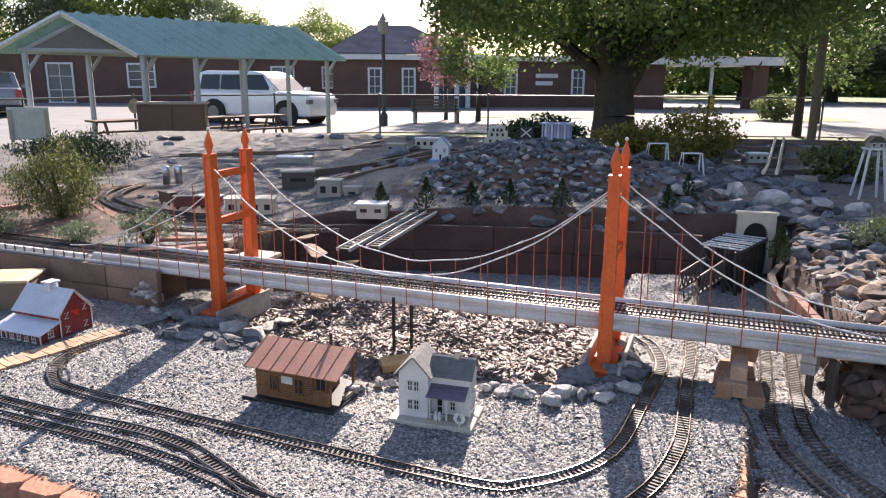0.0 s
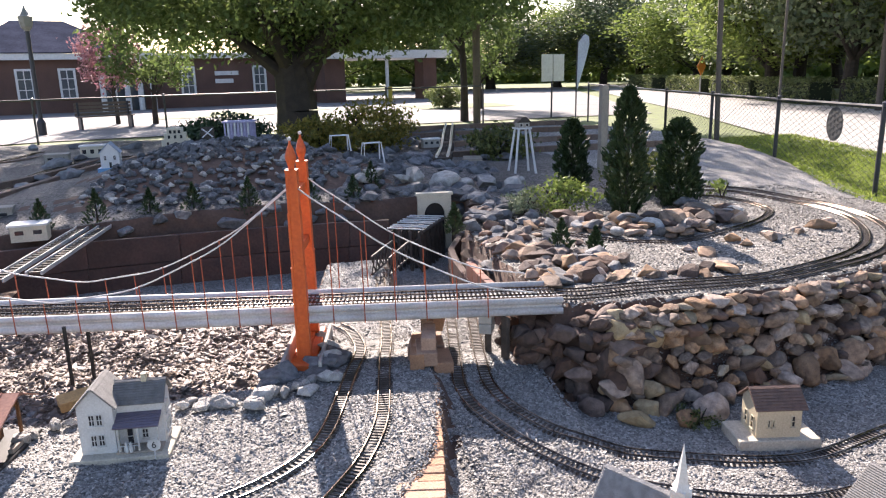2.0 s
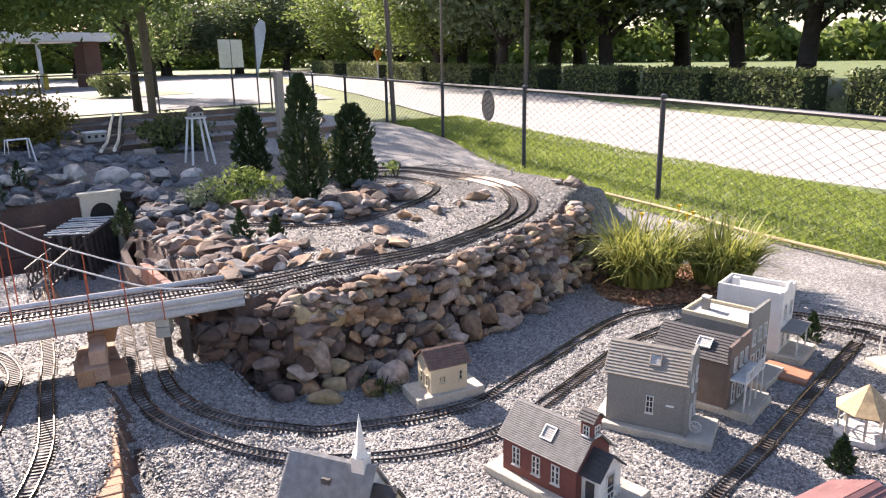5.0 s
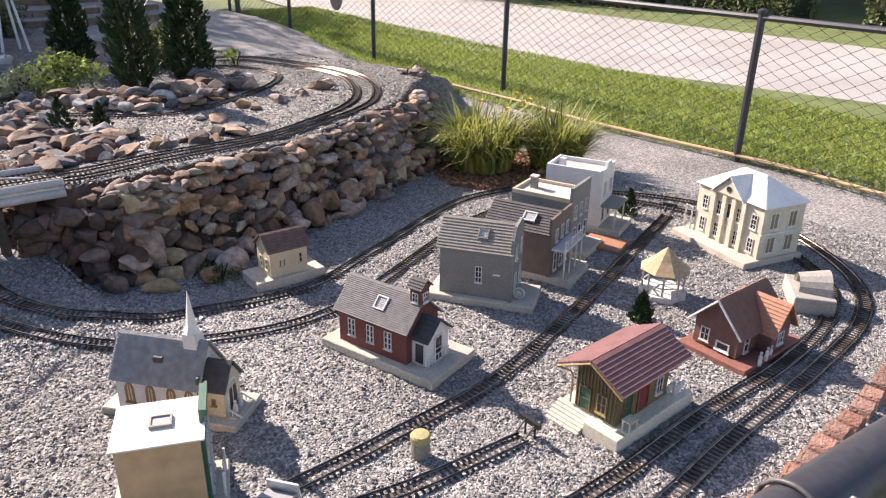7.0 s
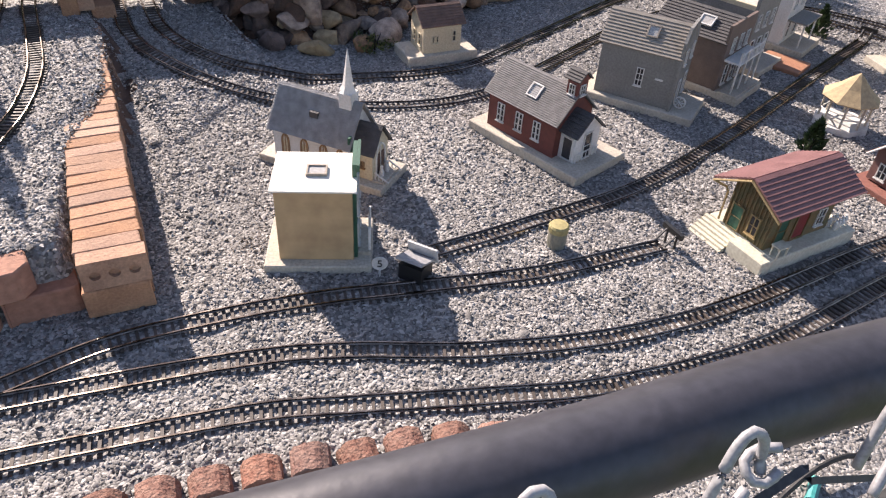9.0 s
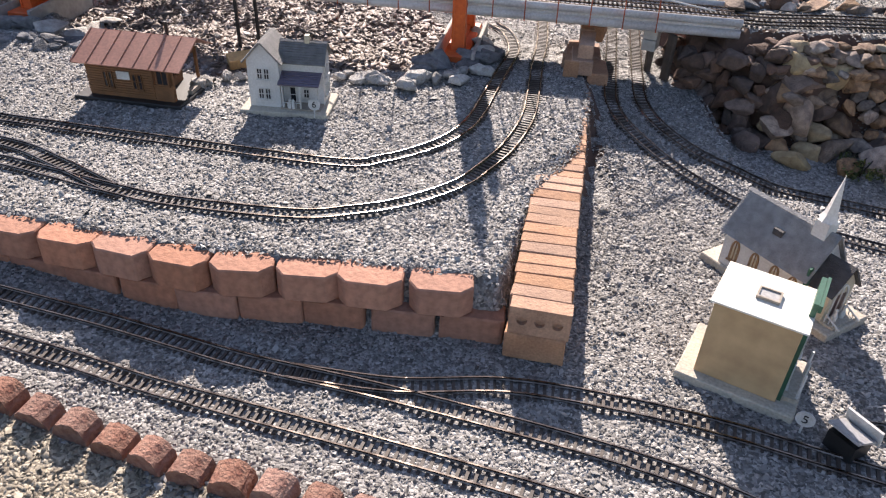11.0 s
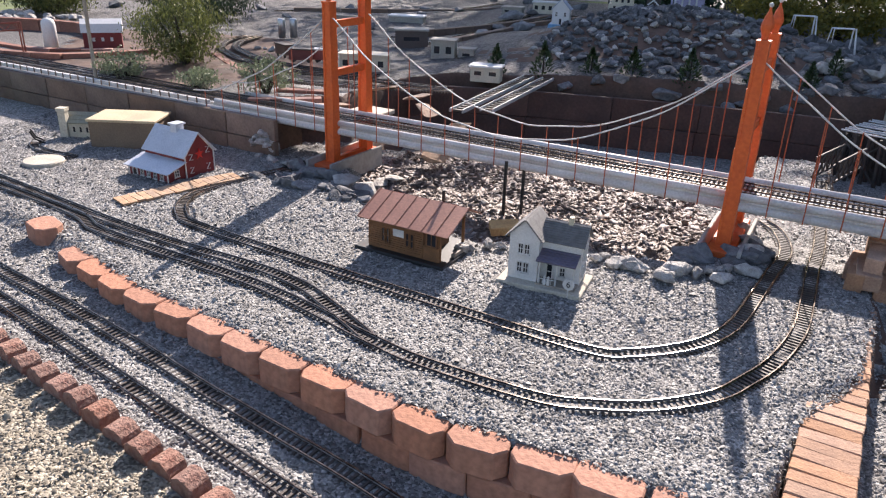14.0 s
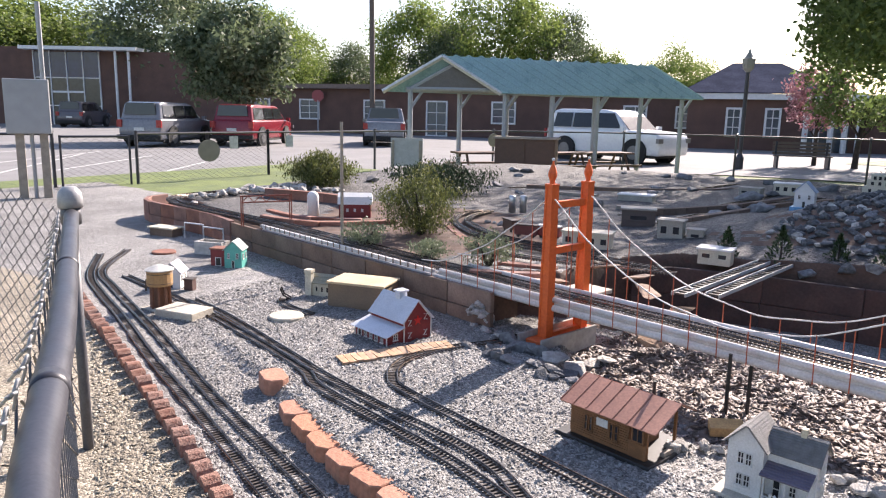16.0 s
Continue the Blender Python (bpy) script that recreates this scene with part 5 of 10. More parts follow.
def schoolhouse():
    h = thing("red_schoolhouse", pose(2.359, 1.888, 0, 0, 0, -85.5), "red brick model schoolhouse with grey roof and bell tower", "model house", "model village houses")
    block(h, "plinth", SLAB, -0.06, -0.035, -0.005, 0.44, 0.235, 0.032, "concrete plinth", 0.003)
    gable(h, 0.0, 0.305, 0.0, 0.185, 0.032, 0.135, 0.088, REDWALL, GREY_SHINGLE, 0.014, 20, "x")
    for u in (0.06, 0.145, 0.225):
        for du in (-0.008, 0.008):
            window(h, face_y(0.0), u + du, 0.068, 0.016, 0.068, TRIM, PANE, 1, 3)
    skylight(h, 0.165, 0.042, 0.212, 43.5, 0.048, 0.052, TRIM)
    bt = block(h, "bell_tower", REDWALL, 0.27, 0.068, 0.235, 0.315, 0.117, 0.292)
    window(bt, face_x(0.315), 0.092, 0.243, 0.028, 0.036)
    window(bt, face_y(0.068), 0.292, 0.243, 0.024, 0.036)
    gable(h, 0.266, 0.319, 0.066, 0.119, 0.2925, 0.004, 0.024, REDWALL, DARK_SHINGLE, 0.006, 4, "x", "tower_gable", "tower_roof")
    gable(h, 0.306, 0.372, 0.03, 0.155, 0.032, 0.105, 0.055, WHITE_WALL, DARK_SHINGLE, 0.012, 6, "x", "porch_wall", "porch_roof")
    window(h, face_x(0.372), 0.092, 0.032, 0.045, 0.10, TRIM, PANE, 1, 2, False, False, "door")
    window(h, face_y(0.030), 0.34, 0.034, 0.045, 0.085, TRIM, PANE, 1, 1, False, False)
    for k in range(7):
        rod(h, "baluster", TRIM, [(0.376, 0.035 + k * 0.019, 0.032), (0.376, 0.035 + k * 0.019, 0.062)], 0.002)
    rod(h, "porch_rail", TRIM, [(0.376, 0.033, 0.063), (0.376, 0.155, 0.063)], 0.0025)


def store_row():
    m = pose(2.905, 1.868, 0, 0, 0, -67.4)
    h = thing("grey_store", m, "grey model store with shingled roof and false front", "model house", "model village houses")
    block(h, "plinth", SLAB, -0.05, -0.03, -0.005, 0.40, 0.19, 0.03, "concrete plinth", 0.003)
    gable(h, 0.0, 0.295, 0.0, 0.185, 0.03, 0.215, 0.09, GREYWALL, plain("weathered_shingle", (0.30, 0.27, 0.23), 0.8, 0.7, 40), 0.014, 11, "x")
    bm = bmesh.new()
    prism(bm, [(-0.012, 0.03), (0.197, 0.03), (0.197, 0.30), (0.15, 0.345), (0.035, 0.345), (-0.012, 0.30)], "x", 0.2965, 0.308)
    part("false_front", bm, GREYWALL, h)
    window(h, face_y(0.0), 0.165, 0.095, 0.028, 0.072, TRIM, PANE, 2, 3)
    block(h, "wall_plate", TRIM, 0.225, -0.003, 0.135, 0.255, -0.0002, 0.142, "small white plate")
    for u in (0.045, 0.14):
        window(h, face_x(0.308), u, 0.20, 0.03, 0.06)
        window(h, face_x(0.308), u, 0.06, 0.035, 0.08, TRIM, PANE, 1, 2)
    skylight(h, 0.17, 0.045, 0.295, 44, 0.045, 0.05)
    wh = thing("wheel_sign", m @ pose(0.33, 0.04, 0.03), "small white wagon wheel leaning by the store", "wheel")
    bm = bmesh.new()
    tube(bm, [(0.022 * math.cos(q), 0, 0.024 + 0.022 * math.sin(q)) for q in np.linspace(0, 2 * math.pi, 17)], 0.003, 6)
    part("rim", bm, TRIM, wh)
    for k in range(4):
        q = k * math.pi / 4
        rod(wh, "spoke", TRIM, [(-0.022 * math.cos(q), 0, 0.024 - 0.022 * math.sin(q)), (0.022 * math.cos(q), 0, 0.024 + 0.022 * math.sin(q))], 0.0015)
    m2 = pose(3.265, 1.905, 0, 0, 0, -80)
    h = thing("dark_saloon", m2, "dark brown model saloon with grey roof and white balcony", "model house", "model village houses")
    block(h, "plinth", SLAB, -0.04, 0.0, -0.005, 0.42, 0.245, 0.03, "concrete plinth", 0.003)
    gable(h, 0.0, 0.305, 0.01, 0.235, 0.03, 0.195, 0.075, SALOON, DARK_SHINGLE, 0.010, 10, "x")
    block(h, "false_front", SALOON, 0.3065, 0.0, 0.03, 0.318, 0.245, 0.30)
    skylight(h, 0.19, 0.06, 0.270, 34, 0.06, 0.05, TRIM)
    block(h, "balcony_floor", TRIM, 0.319, 0.01, 0.155, 0.385, 0.235, 0.163)
    for y in (0.015, 0.085, 0.16, 0.23):
        rod(h, "balcony_post", TRIM, [(0.38, y, 0.03), (0.38, y, 0.21)], 0.004)
    rod(h, "balcony_rail", TRIM, [(0.382, 0.012, 0.20), (0.382, 0.232, 0.20)], 0.003)
    for k in range(12):
        rod(h, "baluster", TRIM, [(0.382, 0.02 + k * 0.019, 0.163), (0.382, 0.02 + k * 0.019, 0.20)], 0.0018)
    for u in (0.06, 0.13, 0.19):
        window(h, face_x(0.318), u, 0.045, 0.035, 0.085, TRIM, PANE, 1, 2)
        window(h, face_x(0.318), u, 0.18, 0.03, 0.06)
    block(h, "boardwalk", SLAB, 0.335, 0.0, 0.0305, 0.41, 0.245, 0.036)
    m3 = pose(3.60, 1.99, 0, 0, 0, -82)
    h = thing("grey_bank", m3, "dark grey model building with flat parapet roof and chimney", "model house", "model village houses")
    block(h, "plinth", SLAB, -0.03, -0.01, -0.005, 0.40, 0.235, 0.03, "concrete plinth", 0.003)
    block(h, "wall", GREYWALL, 0.0, 0.0, 0.03, 0.30, 0.22, 0.265)
    for b in ((0.0, 0.0, 0.30, 0.012), (0.0, 0.208, 0.30, 0.22), (0.0, 0.012, 0.012, 0.208), (0.288, 0.012, 0.30, 0.208)):
        block(h, "parapet", TANWALL, b[0], b[1], 0.2655, b[2], b[3], 0.285)
    block(h, "roof", plain("pale_flat_roof", (0.50, 0.47, 0.43), 0.8), 0.012, 0.012, 0.2655, 0.288, 0.208, 0.270)
    block(h, "chimney", GREYWALL, 0.05, 0.10, 0.270, 0.08, 0.13, 0.325)
    block(h, "chimney_cap", TRIM, 0.046, 0.096, 0.3255, 0.084, 0.134, 0.332)
    block(h, "false_front", GREYWALL, 0.3005, -0.005, 0.03, 0.315, 0.225, 0.34)
    for u in (0.04, 0.11, 0.18):
        window(h, face_x(0.315), u, 0.18, 0.032, 0.065)
        window(h, face_x(0.315), u, 0.05, 0.04, 0.085, TRIM, PANE, 1, 2)
    m4 = pose(3.96, 2.02, 0, 0, 0, -79)
    h = thing("white_store", m4, "tall plain white model building with parapet roof", "model house", "model village houses")
    block(h, "plinth", SLAB, -0.03, -0.02, -0.005, 0.42, 0.23, 0.03, "concrete plinth", 0.003)
    block(h, "wall", WHITE_WALL, 0.0, 0.0, 0.03, 0.29, 0.2, 0.30)
    for b in ((0.0, 0.0, 0.29, 0.012), (0.0, 0.188, 0.29, 0.2), (0.0, 0.012, 0.012, 0.188), (0.278, 0.012, 0.29, 0.188)):
        block(h, "parapet", WHITE_WALL, b[0], b[1], 0.3005, b[2], b[3], 0.325)
    block(h, "roof", plain("grey_flat_roof", (0.45, 0.43, 0.40), 0.8), 0.012, 0.012, 0.3005, 0.278, 0.188, 0.304)
    block(h, "chimney", WHITE_WALL, 0.05, 0.05, 0.304, 0.08, 0.08, 0.35)
    bm = bmesh.new()
    prism(bm, [(-0.005, 0.03), (0.205, 0.03), (0.205, 0.335), (0.15, 0.335), (0.13, 0.36), (0.07, 0.36), (0.05, 0.335), (-0.005, 0.335)], "x", 0.2905, 0.304)
    part("false_front", bm, WHITE_WALL, h)
    for u in (0.05, 0.15):
        window(h, face_x(0.304), u, 0.19, 0.035, 0.07)
        window(h, face_x(0.304), u, 0.05, 0.04, 0.09, TRIM, PANE, 1, 2)
    for y in (0.02, 0.18):
        rod(h, "porch_post", TRIM, [(0.38, y, 0.03), (0.38, y, 0.14)], 0.004)
    block(h, "porch_roof", GREYWALL, 0.305, 0.0, 0.14, 0.395, 0.2, 0.148)
    p = thing("red_plaza", pose(3.79, 1.70, 0, 0, 0, -80), "flat orange-red tile pad between stores", "paved pad")
    block(p, "pad", TILE, 0, 0, 0, 0.20, 0.16, 0.018, bev=0.003)


TRIM_OLD = plain("aged_trim", (0.36, 0.26, 0.12), 0.6)


def station():
    h = thing("green_station", pose(2.470, 0.862, 0, 0, 0, -10), "brown and green model railway station with maroon ribbed roof", "model house", "model village houses")
    pale = plain("pale_platform", (0.62, 0.58, 0.46), 0.8, 0.85)
    block(h, "platform", pale, 0.042, -0.035, -0.005, 0.40, 0.215, 0.048, "pale cream platform", 0.003)
    block(h, "corner_pad", pale, -0.002, -0.035, -0.005, 0.042, 0.095, 0.046, "pale cream corner of the platform", 0.003)
    for k in range(6):
        block(h, "step", pale, 0.030 - k * 0.011, 0.097, -0.005, 0.042 - k * 0.011, 0.225, 0.042 - k * 0.0075)
    wood = mat("board_wall", (0.20, 0.125, 0.055), 0.7, color2=(0.10, 0.10, 0.05), scale=30, bump=0.2)
    x0, x1, y0, y1, eave, rise = 0.046, 0.315, 0.013, 0.167, 0.212, 0.042
    gable(h, x0, x1, y0, y1, 0.048, eave - 0.048, rise, wood, MAROON, 0.045, 9, "x")
    for k in range(12):
        y = y0 + 0.006 + k * 0.0129
        zt = eave - 0.004 + rise * (1 - abs(y - 0.09) / 0.077)
        block(h, "batten", wood, x0 - 0.004, y - 0.0018, 0.05, x0 - 0.0002, y + 0.0018, zt)
    for ye, sgn in ((y0 - 0.045, 1), (y1 + 0.045, -1)):
        rod(h, "barge_board", TRIM_OLD, [(x0 - 0.046, ye, eave - 0.028), (x0 - 0.046, 0.09, eave + rise - 0.004)], 0.0035)
    window(h, face_xn(x0 - 0.0035), -0.128, 0.050, 0.046, 0.085, wood, GREENP, 1, 2, False, False, "door")
    window(h, face_xn(x0 - 0.0035), -0.064, 0.070, 0.036, 0.065, TRIM_OLD)
    window(h, face_y(y0), 0.10, 0.05, 0.045, 0.10, wood, GREENP, 1, 2, False, False, "door")
    window(h, face_y(y0), 0.18, 0.05, 0.06, 0.11, wood, BARNRED, 1, 1, False, False, "freight_door")
    window(h, face_y(y0), 0.265, 0.075, 0.034, 0.06)
    for x in (0.06, 0.14, 0.225, 0.305):
        rod(h, "eave_brace", wood, [(x, y0, 0.155), (x, y0 - 0.034, 0.188)], 0.003)
    rod(h, "downpipe", TRIM_OLD, [(0.004, 0.205, 0.183), (0.035, 0.185, 0.165), (0.040, 0.180, 0.150), (0.040, 0.180, 0.052)], 0.0035, "weathered tan downpipe")
    bm = bmesh.new()
    box(bm, -0.022, -0.016, 0, 0.022, 0.016, 0.004, pose(0.07, -0.022, 0.082, 0, 0, 0))
    for dx in (-0.018, 0.018):
        for dy in (-0.012, 0.012):
            box(bm, 0.07 + dx - 0.002, -0.022 + dy - 0.002, 0.048, 0.07 + dx + 0.002, -0.022 + dy + 0.002, 0.083)
    part("bench", bm, pale, h, "small pale bench on the platform")
    c = thing("milk_cans", pose(2.80, 0.80, 0.048, 0, 0, 0), "cluster of small white milk cans on the platform", "milk can")
    rnd = random.Random(2)
    for k in range(7):
        bm = bmesh.new()
        lathe(bm, [(0.008, 0), (0.008, 0.018), (0.004, 0.024), (0.005, 0.029), (0, 0.030)], 8, (k % 4) * 0.02, (k // 4) * 0.02)
        part("can", bm, TRIM, c)


def cottage():
    h = thing("red_cottage", pose(3.185, 0.732, 0, 0, 0, -12.5), "red-brown model cottage with terracotta tile roof", "model house", "model village houses")
    block(h, "plinth", plain("red_slab", (0.26, 0.105, 0.08), 0.8), -0.04, -0.065, -0.005, 0.35, 0.21, 0.022, "red clay slab", 0.003)
    redb = plain("red_brown_wall", (0.17, 0.085, 0.075), 0.7, 0.75, 40)
    gable(h, 0.0, 0.27, 0.0, 0.175, 0.028, 0.105, 0.095, redb, plain("brown_tile", (0.22, 0.11, 0.08), 0.7, 0.75, 50), 0.022, 10, "x")
    gable(h, 0.13, 0.25, -0.055, 0.10, 0.028, 0.10, 0.085, redb, TILE, 0.020, 10, "y", "cross_wall", "cross_roof")
    for k in range(2):
        s = -1 if k == 0 else 1
        rod(h, "barge_board", TRIM, [(-0.024, 0.0875 + s * 0.108, 0.115), (-0.024, 0.0875, 0.230)], 0.004)
    window(h, face_xn(0.0), -0.13, 0.045, 0.036, 0.055, TRIM)
    window(h, face_xn(0.0), -0.055, 0.035, 0.055, 0.035, TRIM, PANE, 1, 1)
    window(h, face_y(0.0), 0.06, 0.035, 0.03, 0.07, TRIM, PANE, 1, 2, name="door")
    window(h, face_y(-0.055), 0.19, 0.05, 0.04, 0.05)
    rnd = random.Random(3)
    for k in range(5):
        bm = bmesh.new()
        x, y = 0.04 + k * 0.025, -0.06 + rnd.uniform(-0.02, 0.02)
        lathe(bm, [(0.006, 0.020), (0.008, 0.04), (0.003, 0.05), (0.006, 0.058), (0, 0.064)], 8, x, y)
        part("garden_pot", bm, TRIM, h)


def mansion():
    h = thing("cream_mansion", pose(4.325, 1.338, 0, 0, 0, -116.5), "cream two-storey model mansion with white hipped roof", "model house", "model village houses")
    L, D, z0, H = 0.42, 0.26, 0.03, 0.25
    wall = plain("mansion_wall", (0.60, 0.55, 0.43), 0.6, 0.85, 14)
    block(h, "plinth", SLAB, -0.06, -0.09, -0.005, L + 0.02, D + 0.02, z0, "concrete plinth", 0.003)
    block(h, "wall", wall, 0, 0, z0, L, D, z0 + H)
    bm = bmesh.new()
    o, zt, zr = 0.014, z0 + H + 0.002, z0 + H + 0.105
    e = [(-o, -o, zt), (L + o, -o, zt), (L + o, D + o, zt), (-o, D + o, zt)]
    r0, r1 = (0.14, D / 2, zr), (L - 0.14, D / 2, zr)
    roof = plain("white_roof", (0.72, 0.71, 0.68), 0.5, 0.9, 9)
    slope(bm, e[0], e[1], r1, r0, 1, 0.004, 0)
    slope(bm, e[2], e[3], r0, r1, 1, 0.004, 0)
    slope(bm, e[1], e[2], r1, r1, 1, 0.004, 0)
    slope(bm, e[3], e[0], r0, r0, 1, 0.004, 0)
    part("roof", bm, roof, h)
    bm = bmesh.new()
    prism(bm, [(0.12, zt), (0.30, zt), (0.21, zt + 0.085)], "y", -0.022, 0.09)
    part("pediment", bm, wall, h)
    for xa in (0.105, 0.315):
        bm = bmesh.new()
        slope(bm, (xa, -0.032, zt - 0.006), (xa, 0.06, zt - 0.006), (0.21, 0.12, zt + 0.094), (0.21, -0.032, zt + 0.094), 1, 0.004, 0)
        part("pediment_roof", bm, roof, h)
    bm = bmesh.new()
    prism(bm, [(0.21 + 0.014 * math.cos(q), zt + 0.032 + 0.014 * math.sin(q)) for q in np.linspace(0, 2 * math.pi, 13)[:-1]], "y", -0.026, -0.0215)
    part("round_window", bm, PANE, h)
    for x in (0.115, 0.185, 0.245, 0.31):
        block(h, "pilaster", wall, x - 0.012, -0.016, z0, x + 0.012, -0.0005, z0 + H)
    f = face_y(0.0)
    for v in (0.05, 0.165):
        for u in (0.055, 0.15, 0.278, 0.37):
            window(h, f, u, z0 + v - 0.03, 0.036, 0.072, TRIM, PANE, 2, 3)
    window(h, f, 0.215, z0 + 0.135, 0.034, 0.076, TRIM, PANE, 1, 1)
    window(h, f, 0.215, z0 + 0.003, 0.04, 0.095, TRIM, wall, 2, 2, False, False, "door")
    e2 = face_x(L)
    for v in (0.02, 0.14):
        for u in (0.07, 0.185):
            window(h, e2, u, z0 + v, 0.055, 0.085, TRIM, plain("brown_shutter", (0.24, 0.19, 0.11), 0.7), 2, 1)
    block(h, "string_course", TRIM, L + 0.0003, 0.0, z0 + 0.118, L + 0.006, D, z0 + 0.126)
    gate = [(-0.06, -0.01, z0), (-0.06, -0.01, z0 + 0.12), (-0.015, -0.01, z0 + 0.12), (-0.015, -0.01, z0)]
    rod(h, "side_trellis", TRIM, gate, 0.004)


def gazebo():
    h = thing("gazebo", pose(3.56, 1.17, 0), "small model gazebo with straw-coloured octagonal roof", "gazebo")
    straw = plain("straw_roof", (0.48, 0.36, 0.20), 0.8, 0.7, 60)
    bm = bmesh.new()
    lathe(bm, [(0.105, 0.0), (0.105, 0.025), (0.0, 0.026)], 8)
    part("floor", bm, TRIM, h)
    bm = bmesh.new()
    lathe(bm, [(0.104, 0.118), (0.108, 0.123), (0.055, 0.165), (0.027, 0.195), (0.0, 0.22)], 8)
    part("roof", bm, straw, h)
    for k in range(8):
        q = math.pi / 8 + k * math.pi / 4
        x, y = 0.085 * math.cos(q), 0.085 * math.sin(q)
        rod(h, "post", SLAB, [(x, y, 0.025), (x, y, 0.12)], 0.0045)
        x2, y2 = 0.085 * math.cos(q + math.pi / 4), 0.085 * math.sin(q + math.pi / 4)
        if k not in (5,):
            rod(h, "rail", TRIM, [(x, y, 0.06), (x2, y2, 0.06)], 0.003)


SHELLGREY = plain("shell_grey", (0.36, 0.34, 0.30), 0.75)


def bandshell():
    h = thing("bandshell", pose(3.90, 0.66, 0, 0, 0, 25), "small weathered grey model bandshell with arched hood", "bandshell")
    block(h, "stage", SHELLGREY, -0.12, -0.07, -0.005, 0.12, 0.09, 0.07, bev=0.003)
    bm = bmesh.new()
    n = 9
    ring = lambda r, y: [bm.verts.new((r * math.cos(q), y, 0.07 + r * 0.95 * math.sin(q))) for q in np.linspace(0, math.pi, n)]
    a, b, c, d = ring(0.085, -0.055), ring(0.075, -0.055), ring(0.05, 0.055), ring(0.06, 0.065)
    for k in range(n - 1):
        for p, q in ((a, b), (b, c), (d, a)):
            bm.faces.new((p[k], p[k + 1], q[k + 1], q[k]))
        bm.faces.new((c[k], c[k + 1], d[k + 1], d[k]))
    bmesh.ops.recalc_face_normals(bm, faces=list(bm.faces))
    part("hood", bm, SHELLGREY, h)


def tan_house():
    h = thing("tan_hut", pose(2.504, 2.467, 0, 0, 0, -14), "small cream model hut with brown shingle roof on a slab", "model house", "model village houses")
    block(h, "plinth", SLAB, -0.07, -0.025, -0.005, 0.245, 0.15, 0.042, "thick concrete slab", 0.004)
    brown = mat("brown_shingle", (0.20, 0.12, 0.09), 0.8, color2=(0.12, 0.075, 0.06), scale=40, bump=0.3)
    gable(h, 0.0, 0.172, 0.0, 0.132, 0.042, 0.125, 0.055, TANWALL, brown, 0.014, 8, "x")
    for du in (-0.009, 0.009):
        window(h, face_y(0.0), 0.055 + du, 0.085, 0.010, 0.03, CREAM, PANE, 1, 1)
    window(h, face_y(0.0), 0.14, 0.085, 0.016, 0.045, CREAM, PANE, 1, 2)
    window(h, face_xn(0.0), -0.09, 0.07, 0.022, 0.05, CREAM, PANE, 1, 2)
    window(h, face_xn(0.0), -0.035, 0.07, 0.022, 0.05, CREAM, PANE, 1, 2)


white_house()
marker(0.335, 2.785, YARD_Z + 0.01, -8, "6")
brown_house()
barn()
plank_deck()
yellow_store()
marker(1.585, 1.440, 0.0, -35, "5", 0.022)
church()
schoolhouse()
store_row()
station()
cottage()
mansion()
gazebo()
bandshell()
tan_house()
# oil barrel, scoop and buffer stops
b = thing("barrel", pose(2.085, 1.262, 0), "small grey-green barrel with a dull yellow lid", "barrel")
bm = bmesh.new()
lathe(bm, [(0.026, -0.003), (0.028, 0.02), (0.0285, 0.022), (0.028, 0.04), (0.027, 0.056)], 16)
part("drum", bm, plain("drum_paint", (0.25, 0.24, 0.19), 0.6), b)
bm = bmesh.new()
lathe(bm, [(0.029, 0.055), (0.030, 0.072), (0.026, 0.078), (0.0, 0.080)], 16)
part("lid", bm, plain("lid_yellow", (0.40, 0.34, 0.15), 0.6), b, "dull yellow lid")
for x, y, a, lab in ((2.36, 1.072, -12, "black buffer stop at the end of a siding"), (4.53, 1.555, 8, "black buffer stop at the street track end")):
    st = thing("buffer_stop", pose(x, y, 0.0, 0, 0, a), lab, "buffer stop", "buffer stops")
    for s in (-0.02, 0.02):
        rod(st, "strut", BLACK, [(-0.03, s, 0.02), (0.01, s, 0.055), (0.012, s, 0.0)], 0.004)
    block(st, "beam", BLACK, 0.004, -0.04, 0.045, 0.016, 0.04, 0.062)
sc = thing("tipped_tray", pose(1.67, 1.39, 0.0, 0, 0, 25), "small grey tipped metal tray beside the store", "tray")
bm = bmesh.new()
box(bm, -0.05, -0.04, 0, 0.05, 0.04, 0.006, pose(0, 0, 0.055, 0, 22, 0))
part("tray", bm, plain("grey_metal", (0.35, 0.35, 0.36), 0.4), sc)
bm = bmesh.new()
box(bm, -0.035, -0.035, 0, 0.03, 0.035, 0.05)
part("base", bm, BLACK, sc)
bm = bmesh.new()
box(bm, 0.046, -0.045, 0.02, 0.052, 0.045, 0.07, pose(0, 0, 0, 0, -12, 0))
part("end_plate", bm, TRIM, sc)

